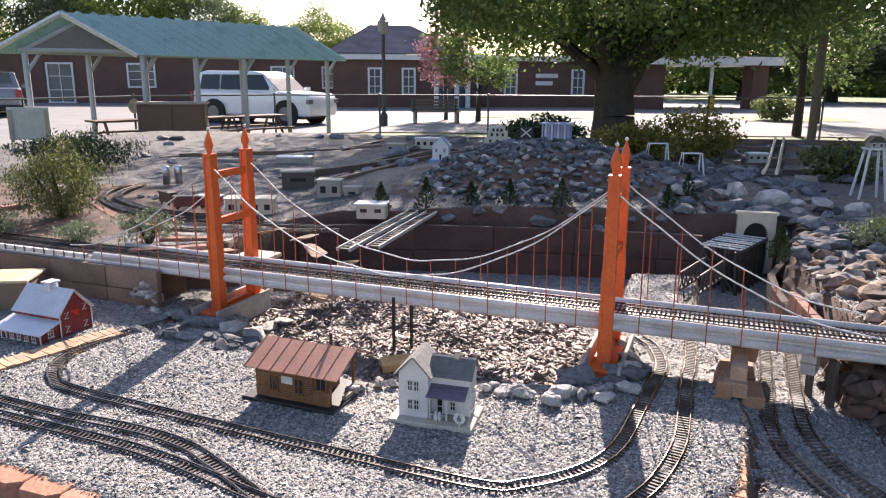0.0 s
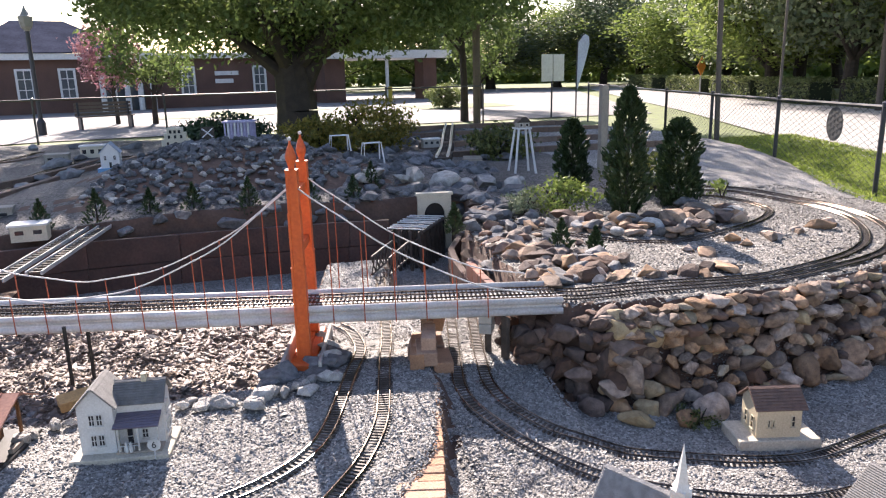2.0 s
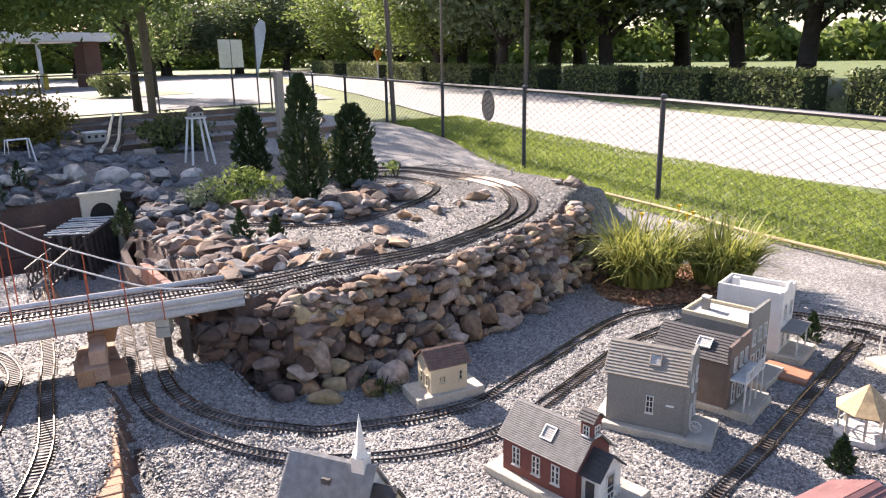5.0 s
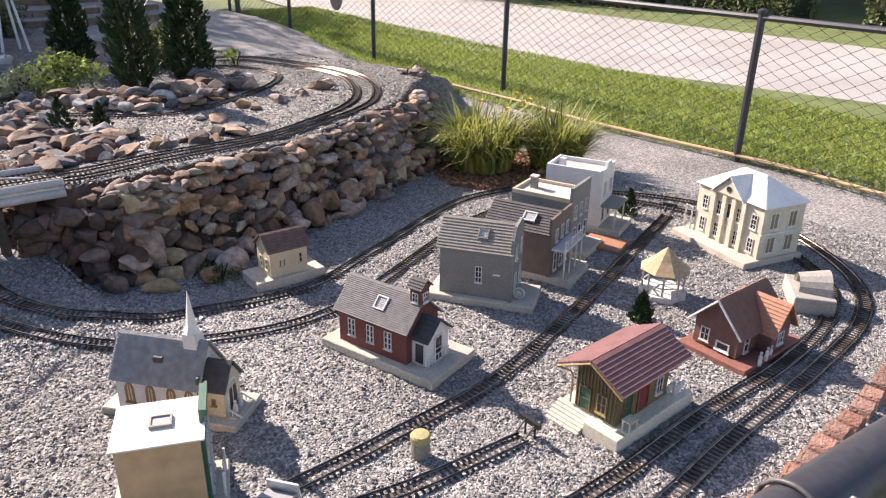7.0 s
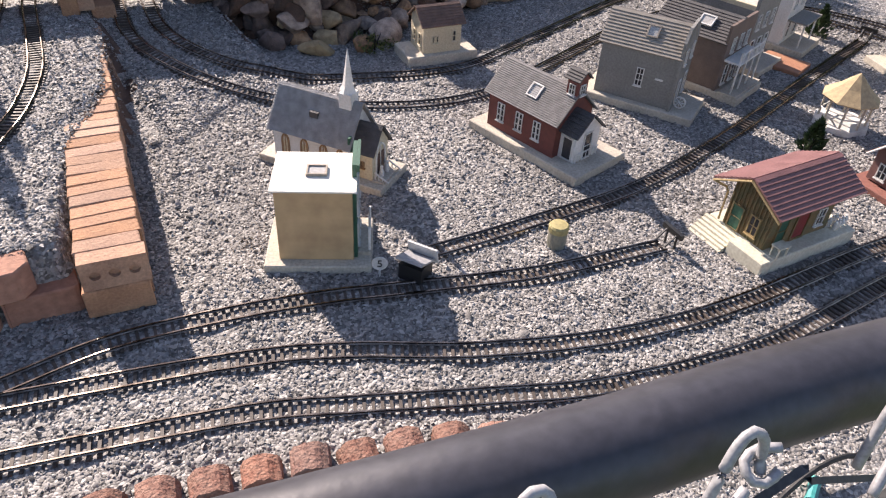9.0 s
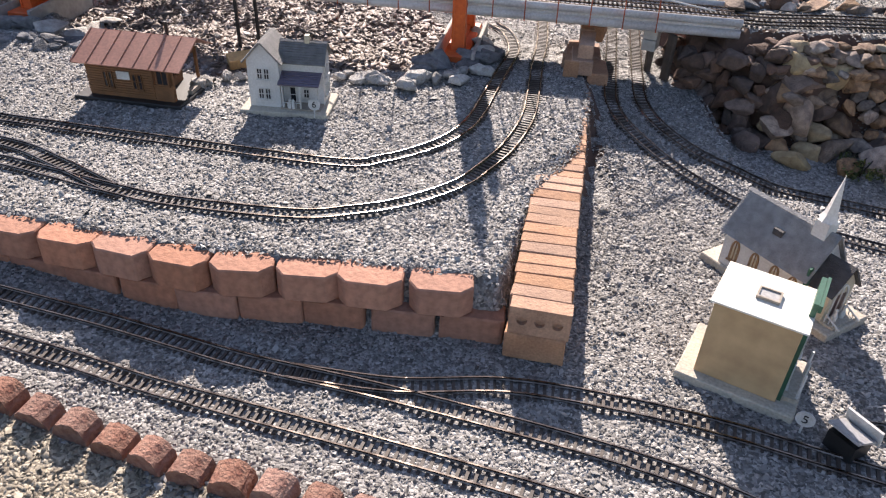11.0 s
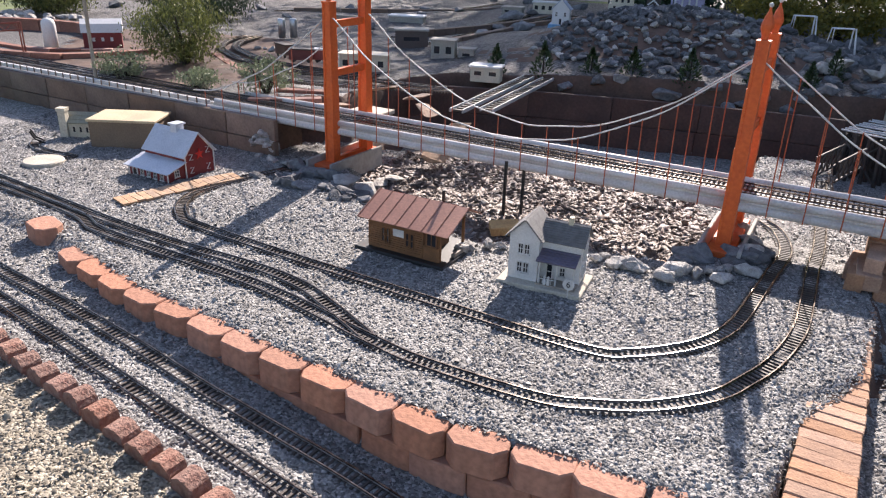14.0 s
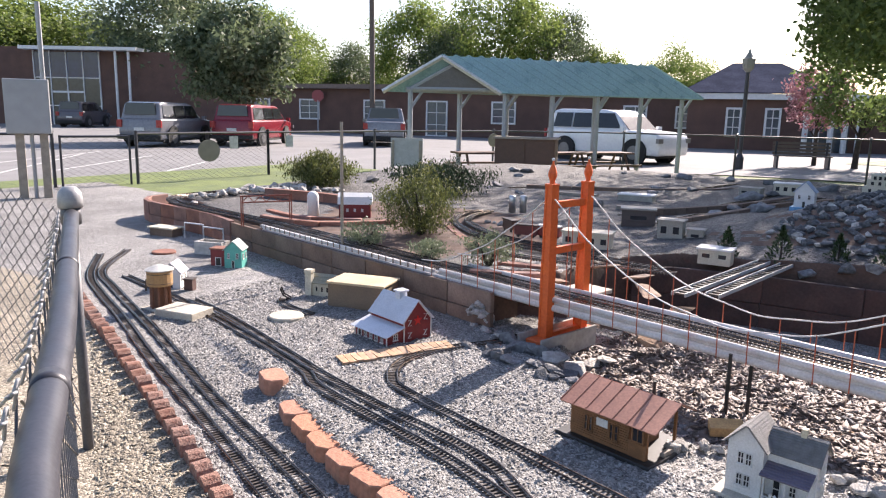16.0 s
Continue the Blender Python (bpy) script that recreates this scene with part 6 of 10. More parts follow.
# ---- foliage ----
def leaf_mat(name, c1, c2, trans=0.25, rough=0.6):
    m = bpy.data.materials.new(name)
    m.use_nodes = True
    nt = m.node_tree
    b = nt.nodes["Principled BSDF"]
    b.inputs["Roughness"].default_value = rough
    geo = nt.nodes.new("ShaderNodeNewGeometry")
    ramp = nt.nodes.new("ShaderNodeValToRGB")
    ramp.color_ramp.elements[0].color, ramp.color_ramp.elements[1].color = (*c1, 1), (*c2, 1)
    nt.links.new(geo.outputs["Random Per Island"], ramp.inputs["Fac"])
    nt.links.new(ramp.outputs["Color"], b.inputs["Base Color"])
    tr = nt.nodes.new("ShaderNodeBsdfTranslucent")
    nt.links.new(ramp.outputs["Color"], tr.inputs["Color"])
    mix = nt.nodes.new("ShaderNodeMixShader")
    mix.inputs["Fac"].default_value = trans
    nt.links.new(b.outputs[0], mix.inputs[1])
    nt.links.new(tr.outputs[0], mix.inputs[2])
    nt.links.new(mix.outputs[0], nt.nodes["Material Output"].inputs["Surface"])
    return m


LEAF_TREE = leaf_mat("tree_leaves", (0.065, 0.105, 0.03), (0.18, 0.24, 0.075), 0.5)
LEAF_DULL = leaf_mat("dull_leaves", (0.07, 0.10, 0.05), (0.18, 0.22, 0.12), 0.4)
LEAF_LIGHT = leaf_mat("light_leaves", (0.09, 0.14, 0.03), (0.24, 0.30, 0.08), 0.5)
LEAF_DARK = leaf_mat("dark_needles", (0.015, 0.035, 0.012), (0.04, 0.07, 0.022), 0.06)
LEAF_BUSH = leaf_mat("bush_leaves", (0.035, 0.052, 0.018), (0.17, 0.185, 0.05), 0.35)
LEAF_YELLOW = leaf_mat("yellowing_leaves", (0.10, 0.11, 0.02), (0.28, 0.22, 0.04), 0.4)
LEAF_SAGE = leaf_mat("sage_leaves", (0.10, 0.13, 0.08), (0.22, 0.26, 0.15), 0.25)
LEAF_LILY = leaf_mat("lily_blades", (0.12, 0.15, 0.03), (0.38, 0.38, 0.10), 0.4)
LEAF_PINK = leaf_mat("pink_blossom", (0.30, 0.12, 0.14), (0.45, 0.25, 0.27), 0.3)
LEAF_HEDGE = leaf_mat("hedge_leaves", (0.09, 0.125, 0.04), (0.26, 0.29, 0.12), 0.35)
BARK_M = mat("tree_bark", (0.055, 0.043, 0.035), 0.9, color2=(0.025, 0.02, 0.017), scale=6, bump=0.8, bump_scale=25)


def leaves(name, P, size, material, parent, rng, aspect=0.5, up=0.0, label="", dirs=None):
    """One leaf (a folded diamond) at each point."""
    n = len(P)
    d = rng.normal(size=(n, 3))
    if dirs is not None:
        d = dirs + d * 0.35
    d[:, 2] += up
    d /= np.linalg.norm(d, axis=1)[:, None]
    e = np.cross(d, rng.normal(size=(n, 3)))
    e /= np.linalg.norm(e, axis=1)[:, None] + 1e-9
    f = np.cross(d, e)
    s = size * rng.uniform(0.6, 1.35, n)[:, None]
    V = np.stack([P - d * s * 0.5, P + e * s * aspect * 0.5 + f * s * 0.08, P + d * s * 0.5, P - e * s * aspect * 0.5 + f * s * 0.08], 1).reshape(-1, 3)
    i = np.arange(n) * 4
    F = np.stack([i, i + 1, i + 2, i + 3], 1)
    me = bpy.data.meshes.new(name)
    me.vertices.add(len(V))
    me.vertices.foreach_set("co", V.ravel())
    me.loops.add(len(F) * 4)
    me.loops.foreach_set("vertex_index", F.ravel())
    me.polygons.add(len(F))
    me.polygons.foreach_set("loop_start", np.arange(len(F)) * 4)
    me.materials.append(material)
    me.update(calc_edges=True)
    me.validate()
    ob = new(name, me)
    ob.parent = parent
    if label:
        ob["label"] = label
    return ob


def crown_points(rng, n_clump, per, rx, ry, rz, zc, clump=0.16, hollow=0.55):
    """Clumps spread through an uneven ellipsoid, thicker towards the outside, with gaps."""
    c = rng.normal(size=(n_clump, 3))
    c /= np.linalg.norm(c, axis=1)[:, None]
    r = rng.uniform(hollow, 1.0, n_clump) ** 0.7
    lump = 1 + 0.22 * np.sin(c[:, 0] * 5 + 1) * np.sin(c[:, 1] * 4 + 2) + 0.15 * np.sin(c[:, 2] * 7)
    c = c * (r * lump)[:, None] * (rx, ry, rz)
    P = np.repeat(c, per, 0) + rng.normal(size=(n_clump * per, 3)) * np.array((rx, ry, rz)) * clump
    P[:, 2] += zc
    return P


def tree(m, label, h, r, trunk_r, seed, material=LEAF_TREE, n=150, per=42, leaf=0.28, low=0.35, group="", name="tree", limbs=6, ry=1.0, flare=0.0, clear=None, forks=()):
    rng = np.random.default_rng(seed)
    rnd = random.Random(seed)
    t = thing(name, m, label, "tree", group)
    bm = bmesh.new()
    zt = h * low + (h * (1 - low)) * 0.25
    lean = (rnd.uniform(-0.03, 0.03) * h, rnd.uniform(-0.03, 0.03) * h)
    pts = [(0, 0, -0.2), (0.01, 0, h * low * 0.4), (lean[0] * 0.5, lean[1] * 0.5, h * low), (lean[0], lean[1], zt)]
    rs = [trunk_r * 1.25, trunk_r, trunk_r * 0.8, trunk_r * 0.55]
    for a, b, ra, rb in zip(pts, pts[1:], rs, rs[1:]):
        tube(bm, [a, b], ra, 10, rb)
    part("trunk", bm, BARK_M, t)
    for x, y, z, kr in forks:
        bm = bmesh.new()
        line = [(lean[0] * 0.3, lean[1] * 0.3, h * low * 0.45), (x * 0.35, y * 0.35, h * low * 0.45 + (z - h * low * 0.45) * 0.42), (x * 0.7, y * 0.7, h * low * 0.45 + (z - h * low * 0.45) * 0.75), (x, y, z)]
        tube(bm, [tuple(p) for p in spline(line, 0.12)], trunk_r * kr, 9, trunk_r * kr * 0.45)
        part("limb", bm, BARK_M, t)
    for k in range(limbs):
        q = 2 * math.pi * k / limbs + rnd.uniform(-0.4, 0.4)
        z0 = h * low * rnd.uniform(0.75, 1.15)
        d = r * rnd.uniform(0.55, 0.85)
        e = (d * math.cos(q), d * ry * math.sin(q), z0 + h * (1 - low) * rnd.uniform(0.25, 0.6))
        mid = (e[0] * 0.45, e[1] * 0.45, z0 + (e[2] - z0) * 0.35)
        bm = bmesh.new()
        tube(bm, [(lean[0] * 0.5, lean[1] * 0.5, z0 * 0.9), mid, e], trunk_r * 0.42, 7, trunk_r * 0.10)
        part("limb", bm, BARK_M, t)
    zc = h * low + h * (1 - low) * 0.52
    P = crown_points(rng, n, per, r, r * ry, h * (1 - low) * 0.55, zc, 0.12)
    P = P[P[:, 2] > h * low * (0.92 + 0.25 * np.sin(P[:, 0] * 2.1 + seed) * np.sin(P[:, 1] * 1.7))]
    # flare widens the crown upwards; clear keeps only its high part on the left
    P[:, 0] *= 1 + flare * (P[:, 2] / h - low)
    if clear:
        P = P[(P[:, 0] > clear[0]) | (P[:, 2] > clear[1])]
    leaves("crown", P, leaf, material, t, rng)
    return t


def bush(m, label, r, h, seed, material, n=60, per=26, leaf=0.03, name="shrub", stems=5, up=0.3, group="", aspect=0.45):
    rng = np.random.default_rng(seed)
    t = thing(name, m, label, "shrub", group)
    rnd = random.Random(seed)
    for k in range(stems):
        q = rnd.uniform(0, 6.28)
        bm = bmesh.new()
        tube(bm, [(0, 0, -0.02), (0.3 * r * math.cos(q), 0.3 * r * math.sin(q), h * 0.4), (0.6 * r * math.cos(q), 0.6 * r * math.sin(q), h * 0.75)], 0.02 * r / 0.3, 6, 0.006 * r / 0.3)
        part("stem", bm, BARK_M, t)
    P = crown_points(rng, n, per, r, r, h * 0.5, h * 0.52, 0.15, 0.35)
    P = P[P[:, 2] > 0.01]
    leaves("foliage", P, leaf, material, t, rng, aspect, up)
    return t


def conifer(m, label, h, r, seed, material=LEAF_DARK, n=3200, leaf=0.045, name="evergreen", group="", pointed=1.0):
    rng = np.random.default_rng(seed)
    t = thing(name, m, label, "evergreen", group)
    bm = bmesh.new()
    tube(bm, [(0, 0, -0.03), (0, 0, h * 0.9)], r * 0.12, 6, r * 0.03)
    part("trunk", bm, BARK_M, t)
    u = rng.uniform(0.03, 1, n)
    q = rng.uniform(0, 2 * math.pi, n)
    prof = r * np.minimum(1.0, (1 - u) ** (0.75 * pointed) * 1.35) * np.minimum(1, 0.55 + u * 3)
    prof = prof * (1 + 0.26 * np.sin(q * 3 + u * 13) + 0.2 * np.sin(q * 5 - u * 23))
    k = rng.uniform(0.45, 1.0, n) ** 0.5
    P = np.column_stack([prof * k * np.cos(q), prof * k * np.sin(q), u * h])
    D = np.column_stack([np.cos(q), np.sin(q), np.full(n, 0.9)])
    leaves("foliage", P, leaf, material, t, rng, 0.4, 0.2, "", D)
    return t


def blade_clump(m, label, r, h, n, seed, material, width=0.012, name="lily_clump", flowers=0):
    rng = np.random.default_rng(seed)
    t = thing(name, m, label, "plant")
    V, F = [], []
    for k in range(n):
        q, b = rng.uniform(0, 2 * math.pi), rng.uniform(0, 1) ** 0.5 * 0.45 * r
        x0, y0 = b * math.cos(q), b * math.sin(q)
        q2 = q + rng.normal() * 0.9
        L, out = h * rng.uniform(0.45, 1.1), r * rng.uniform(0.15, 0.95)
        w = width * rng.uniform(0.6, 1.2)
        droop = rng.uniform(0.25, 1.0)
        sx, sy = -math.sin(q2) * w, math.cos(q2) * w
        base = len(V)
        for j, s in enumerate((0, 0.3, 0.6, 0.85, 1.0)):
            d = out * s ** 1.6
            z = L * (s * 1.35 - droop * s ** 2.8)
            ww = (1 - s) ** 0.6 if s > 0.4 else 0.9
            cx, cy = x0 + d * math.cos(q2), y0 + d * math.sin(q2)
            V += [(cx - sx * ww, cy - sy * ww, z), (cx + sx * ww, cy + sy * ww, z)]
        for j in range(4):
            a = base + 2 * j
            F.append((a, a + 1, a + 3, a + 2))
    ob = mesh_np("foliage", V, F, [material], t)
    for k in range(flowers):
        q, b = rng.uniform(0, 6.28), rng.uniform(0.2, 0.8) * r
        x, y, z = b * math.cos(q), b * math.sin(q), h * rng.uniform(0.95, 1.15)
        bm = bmesh.new()
        lathe(bm, [(0.003, z - 0.05), (0.004, z - 0.02), (0.018, z), (0.0, z - 0.012)], 6, x, y)
        part("flower", bm, plain("lily_yellow", (0.75, 0.5, 0.03), 0.5), t, "yellow lily flower")
    return t


conifer(pose(3.42, 5.97, 0.40), "dark narrow upright evergreen behind rocks", 0.62, 0.125, 1, pointed=0.55, group="upright evergreens")
conifer(pose(3.325, 4.90, 0.40), "tall dark upright evergreen on the hill", 0.90, 0.13, 2, pointed=0.6, n=4200, group="upright evergreens")
conifer(pose(3.84, 5.05, 0.40), "dark upright evergreen on the hill", 0.66, 0.145, 3, pointed=0.5, n=3800, group="upright evergreens")
bush(pose(2.97, 5.20, 0.40), "pale green leafy shrub among rocks", 0.24, 0.24, 4, LEAF_LIGHT, 60, 22, 0.035)
bush(pose(2.70, 5.25, 0.40), "pale green leafy shrub among rocks", 0.18, 0.18, 5, LEAF_SAGE, 40, 22, 0.03)
bush(pose(4.40, 5.27, 0.40), "small bright green seedling on gravel", 0.09, 0.16, 6, LEAF_LIGHT, 10, 8, 0.05)
bush(pose(4.0, 5.7, 0.38), "green leafy shrub behind evergreens", 0.35, 0.38, 61, LEAF_BUSH, 60, 26, 0.05)
for k, (x, y, z, h) in enumerate([(2.45, 4.10, 0.41, 0.19), (2.63, 4.03, 0.41, 0.14), (3.27, 1.13, 0, 0.13), (4.37, 1.72, 0, 0.15), (0.05, 5.95, 0.42, 0.24), (0.35, 5.95, 0.42, 0.26), (0.75, 5.92, 0.42, 0.28), (-0.3, 5.9, 0.42, 0.26),
                                  (1.2, 5.95, 0.42, 0.26), (1.55, 6.0, 0.42, 0.24), (1.75, 6.3, 0.42, 0.3), (2.0, 4.75, 0.41, 0.2), (-0.65, 5.85, 0.42, 0.22)]):
    conifer(pose(x, y, z), "tiny dark model-scale spruce", h, h * 0.33, 20 + k, n=520, leaf=0.028, name="dwarf_spruce", group="dwarf spruces", pointed=1.4)
blade_clump(pose(4.52, 2.84, 0.02), "arching clump of green daylily blades with yellow flowers", 0.42, 0.42, 900, 1, LEAF_LILY, 0.010, flowers=5)
blade_clump(pose(4.88, 2.50, 0.02), "arching clump of green daylily blades", 0.36, 0.38, 700, 2, LEAF_LILY, 0.010)
bush(pose(2.42, 2.70, 0.0), "small green weed at the foot of the wall", 0.09, 0.07, 7, LEAF_BUSH, 26, 18, 0.018)
bush(pose(-6.28, 7.5, 0.36), "rounded green shrub with upright shoots", 0.45, 0.46, 8, LEAF_BUSH, 190, 44, 0.042, up=1.8, aspect=0.3)
bush(pose(-4.55, 7.8, 0.36), "dark rounded evergreen shrub on soil", 0.55, 0.46, 9, LEAF_DARK, 190, 44, 0.042, up=1.8, aspect=0.3)
bush(pose(-2.98, 5.30, 0.40), "rounded green shrub with yellow-green tips on a short trunk", 0.33, 0.48, 10, LEAF_BUSH, 200, 42, 0.028, up=1.6, aspect=0.3)
bush(pose(-3.0, 4.60, 0.40), "low grey-green sage bush", 0.17, 0.18, 12, LEAF_SAGE, 60, 26, 0.02, up=1.2)
bush(pose(-2.33, 4.50, 0.40), "low grey-green sage bush", 0.14, 0.14, 13, LEAF_SAGE, 50, 26, 0.02, up=1.2)
bush(pose(-1.88, 4.58, 0.40), "low grey-green sage bush", 0.19, 0.22, 14, LEAF_SAGE, 70, 26, 0.02, up=1.2)
bush(pose(1.75, 10.1, 0.45), "yellowing loose shrub on the back slope", 0.45, 0.42, 15, LEAF_YELLOW, 110, 30, 0.06)
bush(pose(2.4, 9.6, 0.45), "yellow-green loose shrub on the back slope", 0.52, 0.62, 16, LEAF_YELLOW, 130, 30, 0.06)
bush(pose(0.6, 12.2, 0.40), "dark green shrub on the back slope", 0.7, 0.42, 18, LEAF_DARK, 110, 30, 0.08)
bush(pose(3.6, 8.2, 0.40), "dark green shrub behind the water tower", 0.35, 0.4, 181, LEAF_BUSH, 70, 26, 0.06)
bush(pose(-0.62, 0.95, 0.0), "green leafy plant outside the fence", 0.22, 0.35, 19, LEAF_LIGHT, 40, 20, 0.06)

# ---- fences ----
BLACKPIPE = plain("black_pipe", (0.045, 0.045, 0.055), 0.42, 0.8, 14)
WIRE = plain("galvanised_wire", (0.36, 0.36, 0.37), 0.4, 0.8, 40)
WIRE_DULL = plain("weathered_wire", (0.085, 0.085, 0.085), 0.5, 0.8, 40)
WIRE_BLACK = plain("coated_wire", (0.05, 0.05, 0.052), 0.45, 0.8, 40)


def link_mesh(parent, line, z0, z1, wire, r, pitch=0.055, lift=None, name="mesh"):
    """Chain link: zigzag wires side by side that hook into each other."""
    line = np.array(line, float)
    L = np.concatenate([[0], np.cumsum(np.linalg.norm(np.diff(line, axis=0), axis=1))])
    V, F = [], []
    nz = int((z1 - z0) / (pitch * 0.5))
    k = 0
    for s in np.arange(pitch / 2, L[-1], pitch):
        pts = []
        for j in range(nz + 1):
            ss = s + (pitch * 0.5 if ((j + k) % 2) else -pitch * 0.5) * 1.04
            ss = min(max(ss, 0), L[-1])
            i = min(len(line) - 2, max(0, int(np.searchsorted(L, ss) - 1)))
            d = (line[i + 1] - line[i]) / (L[i + 1] - L[i])
            p = line[i] + d * (ss - L[i])
            n = np.array((-d[1], d[0]))
            w = 0.003 if (j + k) % 2 else -0.003
            g = lift(ss) if lift else 0.0
            pts.append(np.array((p[0] + n[0] * w, p[1] + n[1] * w, z0 + g + (z1 - z0) * j / nz)))
        b = len(V)
        for p in pts:
            V += [p + (r, 0, 0), p + (-0.5 * r, 0.87 * r, 0), p + (-0.5 * r, -0.87 * r, 0)]
        for j in range(nz):
            for q in range(3):
                a, c = b + 3 * j + q, b + 3 * j + (q + 1) % 3
                F.append((a, c, c + 3, a + 3))
        k += 1
    ob = mesh_np(name, V, F, [wire], parent)
    tagged(ob, kind="stuff")
    return ob


KNUCKLE = 0.098


def near_fence():
    f = thing("chain_link_fence", Matrix.Identity(4), "chain-link fence with a black pipe top rail along the walk", "fence")
    pts = [(-1.93, 1.80), (-1.51, 1.568), (-0.725, 1.132), (-0.369, 0.925), (-0.135, 0.79), (0.30, 0.575), (0.62, 0.420), (0.90, 0.319), (1.03, 0.279), (1.166, 0.232), (1.275, 0.198), (1.9, 0.0), (2.6, -0.22)]
    line = spline(pts, 0.04)
    rail = [(x, y, 1.02) for x, y in line]
    bm = bmesh.new()
    tube(bm, rail, 0.0245, 18)
    part("top_rail", bm, BLACKPIPE, f, "black pipe top rail", smooth=True)
    for s in (0.18, 0.35, 0.52):
        i = int(s * len(line))
        bm = bmesh.new()
        tube(bm, [rail[i], rail[i + 1]], 0.0260, 18)
        part("rail_sleeve", bm, BLACKPIPE, f, smooth=True)
    i = int(np.argmin(np.abs(line[:, 0] - 1.235)))
    ax, ay = (line[i + 1] - line[i]) / np.linalg.norm(line[i + 1] - line[i])
    bm = bmesh.new()
    tube(bm, [(line[i][0] - ay * 0.0268 * math.cos(q), line[i][1] + ax * 0.0268 * math.cos(q), 1.02 + 0.0268 * math.sin(q)) for q in np.linspace(0, 2 * math.pi, 33)], 0.0019, 8)
    part("tie_wire", bm, WIRE_DULL, f, "dull wire tie bent round the rail", smooth=True)
    bm = bmesh.new()
    lathe(bm, [(0.019, -0.05), (0.019, 0.97)], 12, -1.96, 1.815)
    lathe(bm, [(0.034, 0.985), (0.034, 1.05)], 16, -1.96, 1.815)
    part("end_post", bm, plain("post_paint", (0.10, 0.10, 0.11), 0.45), f, smooth=True)
    bm = bmesh.new()
    lathe(bm, [(0.042, 1.045), (0.042, 1.075), (0.038, 1.10), (0.022, 1.118), (0.0, 1.122)], 16, -1.96, 1.815)
    part("post_cap", bm, WIRE, f, "rounded grey post cap", smooth=True)
    d = np.gradient(line, axis=0)
    nrm = np.column_stack([d[:, 1], -d[:, 0]])
    nrm /= np.linalg.norm(nrm, axis=1)[:, None]
    outer = line + nrm * 0.031
    link_mesh(f, outer + nrm * 0.006, 0.02, 1.01, WIRE_DULL, 0.0026, KNUCKLE)
    # knuckled wire ends hooked along the rail
    L = np.concatenate([[0], np.cumsum(np.linalg.norm(np.diff(outer, axis=0), axis=1))])
    rnd = random.Random(6)
    for s in np.arange(np.interp(1.058, outer[:, 0], L) % KNUCKLE + KNUCKLE, L[-1] - 0.05, KNUCKLE):
        x, y = np.interp(s, L, outer[:, 0]), np.interp(s, L, outer[:, 1])
        dx, dy = np.interp(s + 0.01, L, outer[:, 0]) - x, np.interp(s + 0.01, L, outer[:, 1]) - y
        k = math.hypot(dx, dy)
        dx, dy = dx / k, dy / k
        o = rnd.uniform(-0.003, 0.003)
        # (along, outward, up): the bent wire end, the wire it hooks, and the strands below
        loop = [(-0.022, 0.010, -0.034), (-0.014, 0.004 + o, -0.010), (-0.006, 0.0 + o, 0.008), (0.001, -0.001 + o, 0.015), (0.007, 0.001 + o, 0.010), (0.008, 0.006, -0.002), (0.007, 0.009, -0.007)]
        hook = [(0.014, 0.012, -0.004), (0.006, 0.014, -0.007), (0.0, 0.010, -0.006), (0.001, 0.004, -0.002), (0.009, 0.002, 0.0), (0.018, 0.006, 0.002)]
        tail = [(-0.030, 0.026, -0.030), (-0.016, 0.018, -0.018), (-0.002, 0.012, -0.010)]
        for nm, pts, r in (("wire_knuckle", loop, 0.0025), ("wire_hook", hook, 0.0023), ("wire_strand", tail, 0.0025)):
            bm = bmesh.new()
            tube(bm, [(x + dx * a + dy * b, y + dy * a - dx * b, 1.042 + c) for a, b, c in spline(pts, 0.004)], r, 8)
            part(nm, bm, WIRE, f, smooth=True)
    corner = thing("side_fence", Matrix.Identity(4), "chain-link side fence meeting the corner post", "fence")
    link_mesh(corner, [(-1.99, 1.81), (-2.42, 1.908), (-2.9, 1.998), (-4.0, 2.2)], 0.1, 1.03, WIRE_DULL, 0.0026, 0.075)
    hose = thing("loose_cable", Matrix.Identity(4), "black cable with a turquoise connector on the gravel", "cable")
    c = (1.85, 0.30)
    rod(hose, "cable", BLACK, [(c[0] + 0.25 * math.cos(q), c[1] + 0.09 * math.sin(q), 0.012 + 0.03 * max(0, math.sin(q * 2))) for q in np.linspace(0.3, 5.2, 26)], 0.006, n=8)
    rod(hose, "connector", plain("turquoise", (0.05, 0.32, 0.30), 0.4), [(c[0] + 0.05, c[1] + 0.05, 0.014), (c[0] + 0.11, c[1] + 0.07, 0.014)], 0.012, "turquoise connector", 10)


near_fence()


def black_fence(name, label, posts, top, mesh=True, gz=0.0, pitch=0.07):
    f = thing(name, Matrix.Identity(4), label, "fence", "black chain-link fences")
    for x, y in posts:
        rod(f, "post", BLACKPIPE, [(x, y, gz - 0.15), (x, y, top + 0.03)], 0.026, n=8)
        bm = bmesh.new()
        lathe(bm, [(0.034, top + 0.03), (0.034, top + 0.045), (0.0, top + 0.06)], 8, x, y)
        part("post_cap", bm, BLACKPIPE, f)
    for a, b in zip(posts, posts[1:]):
        rod(f, "top_rail", BLACKPIPE, [(*a, top), (*b, top)], 0.020, n=8)
    if mesh:
        link_mesh(f, posts, gz - 0.02, top, WIRE_BLACK, 0.003, pitch)
    return f


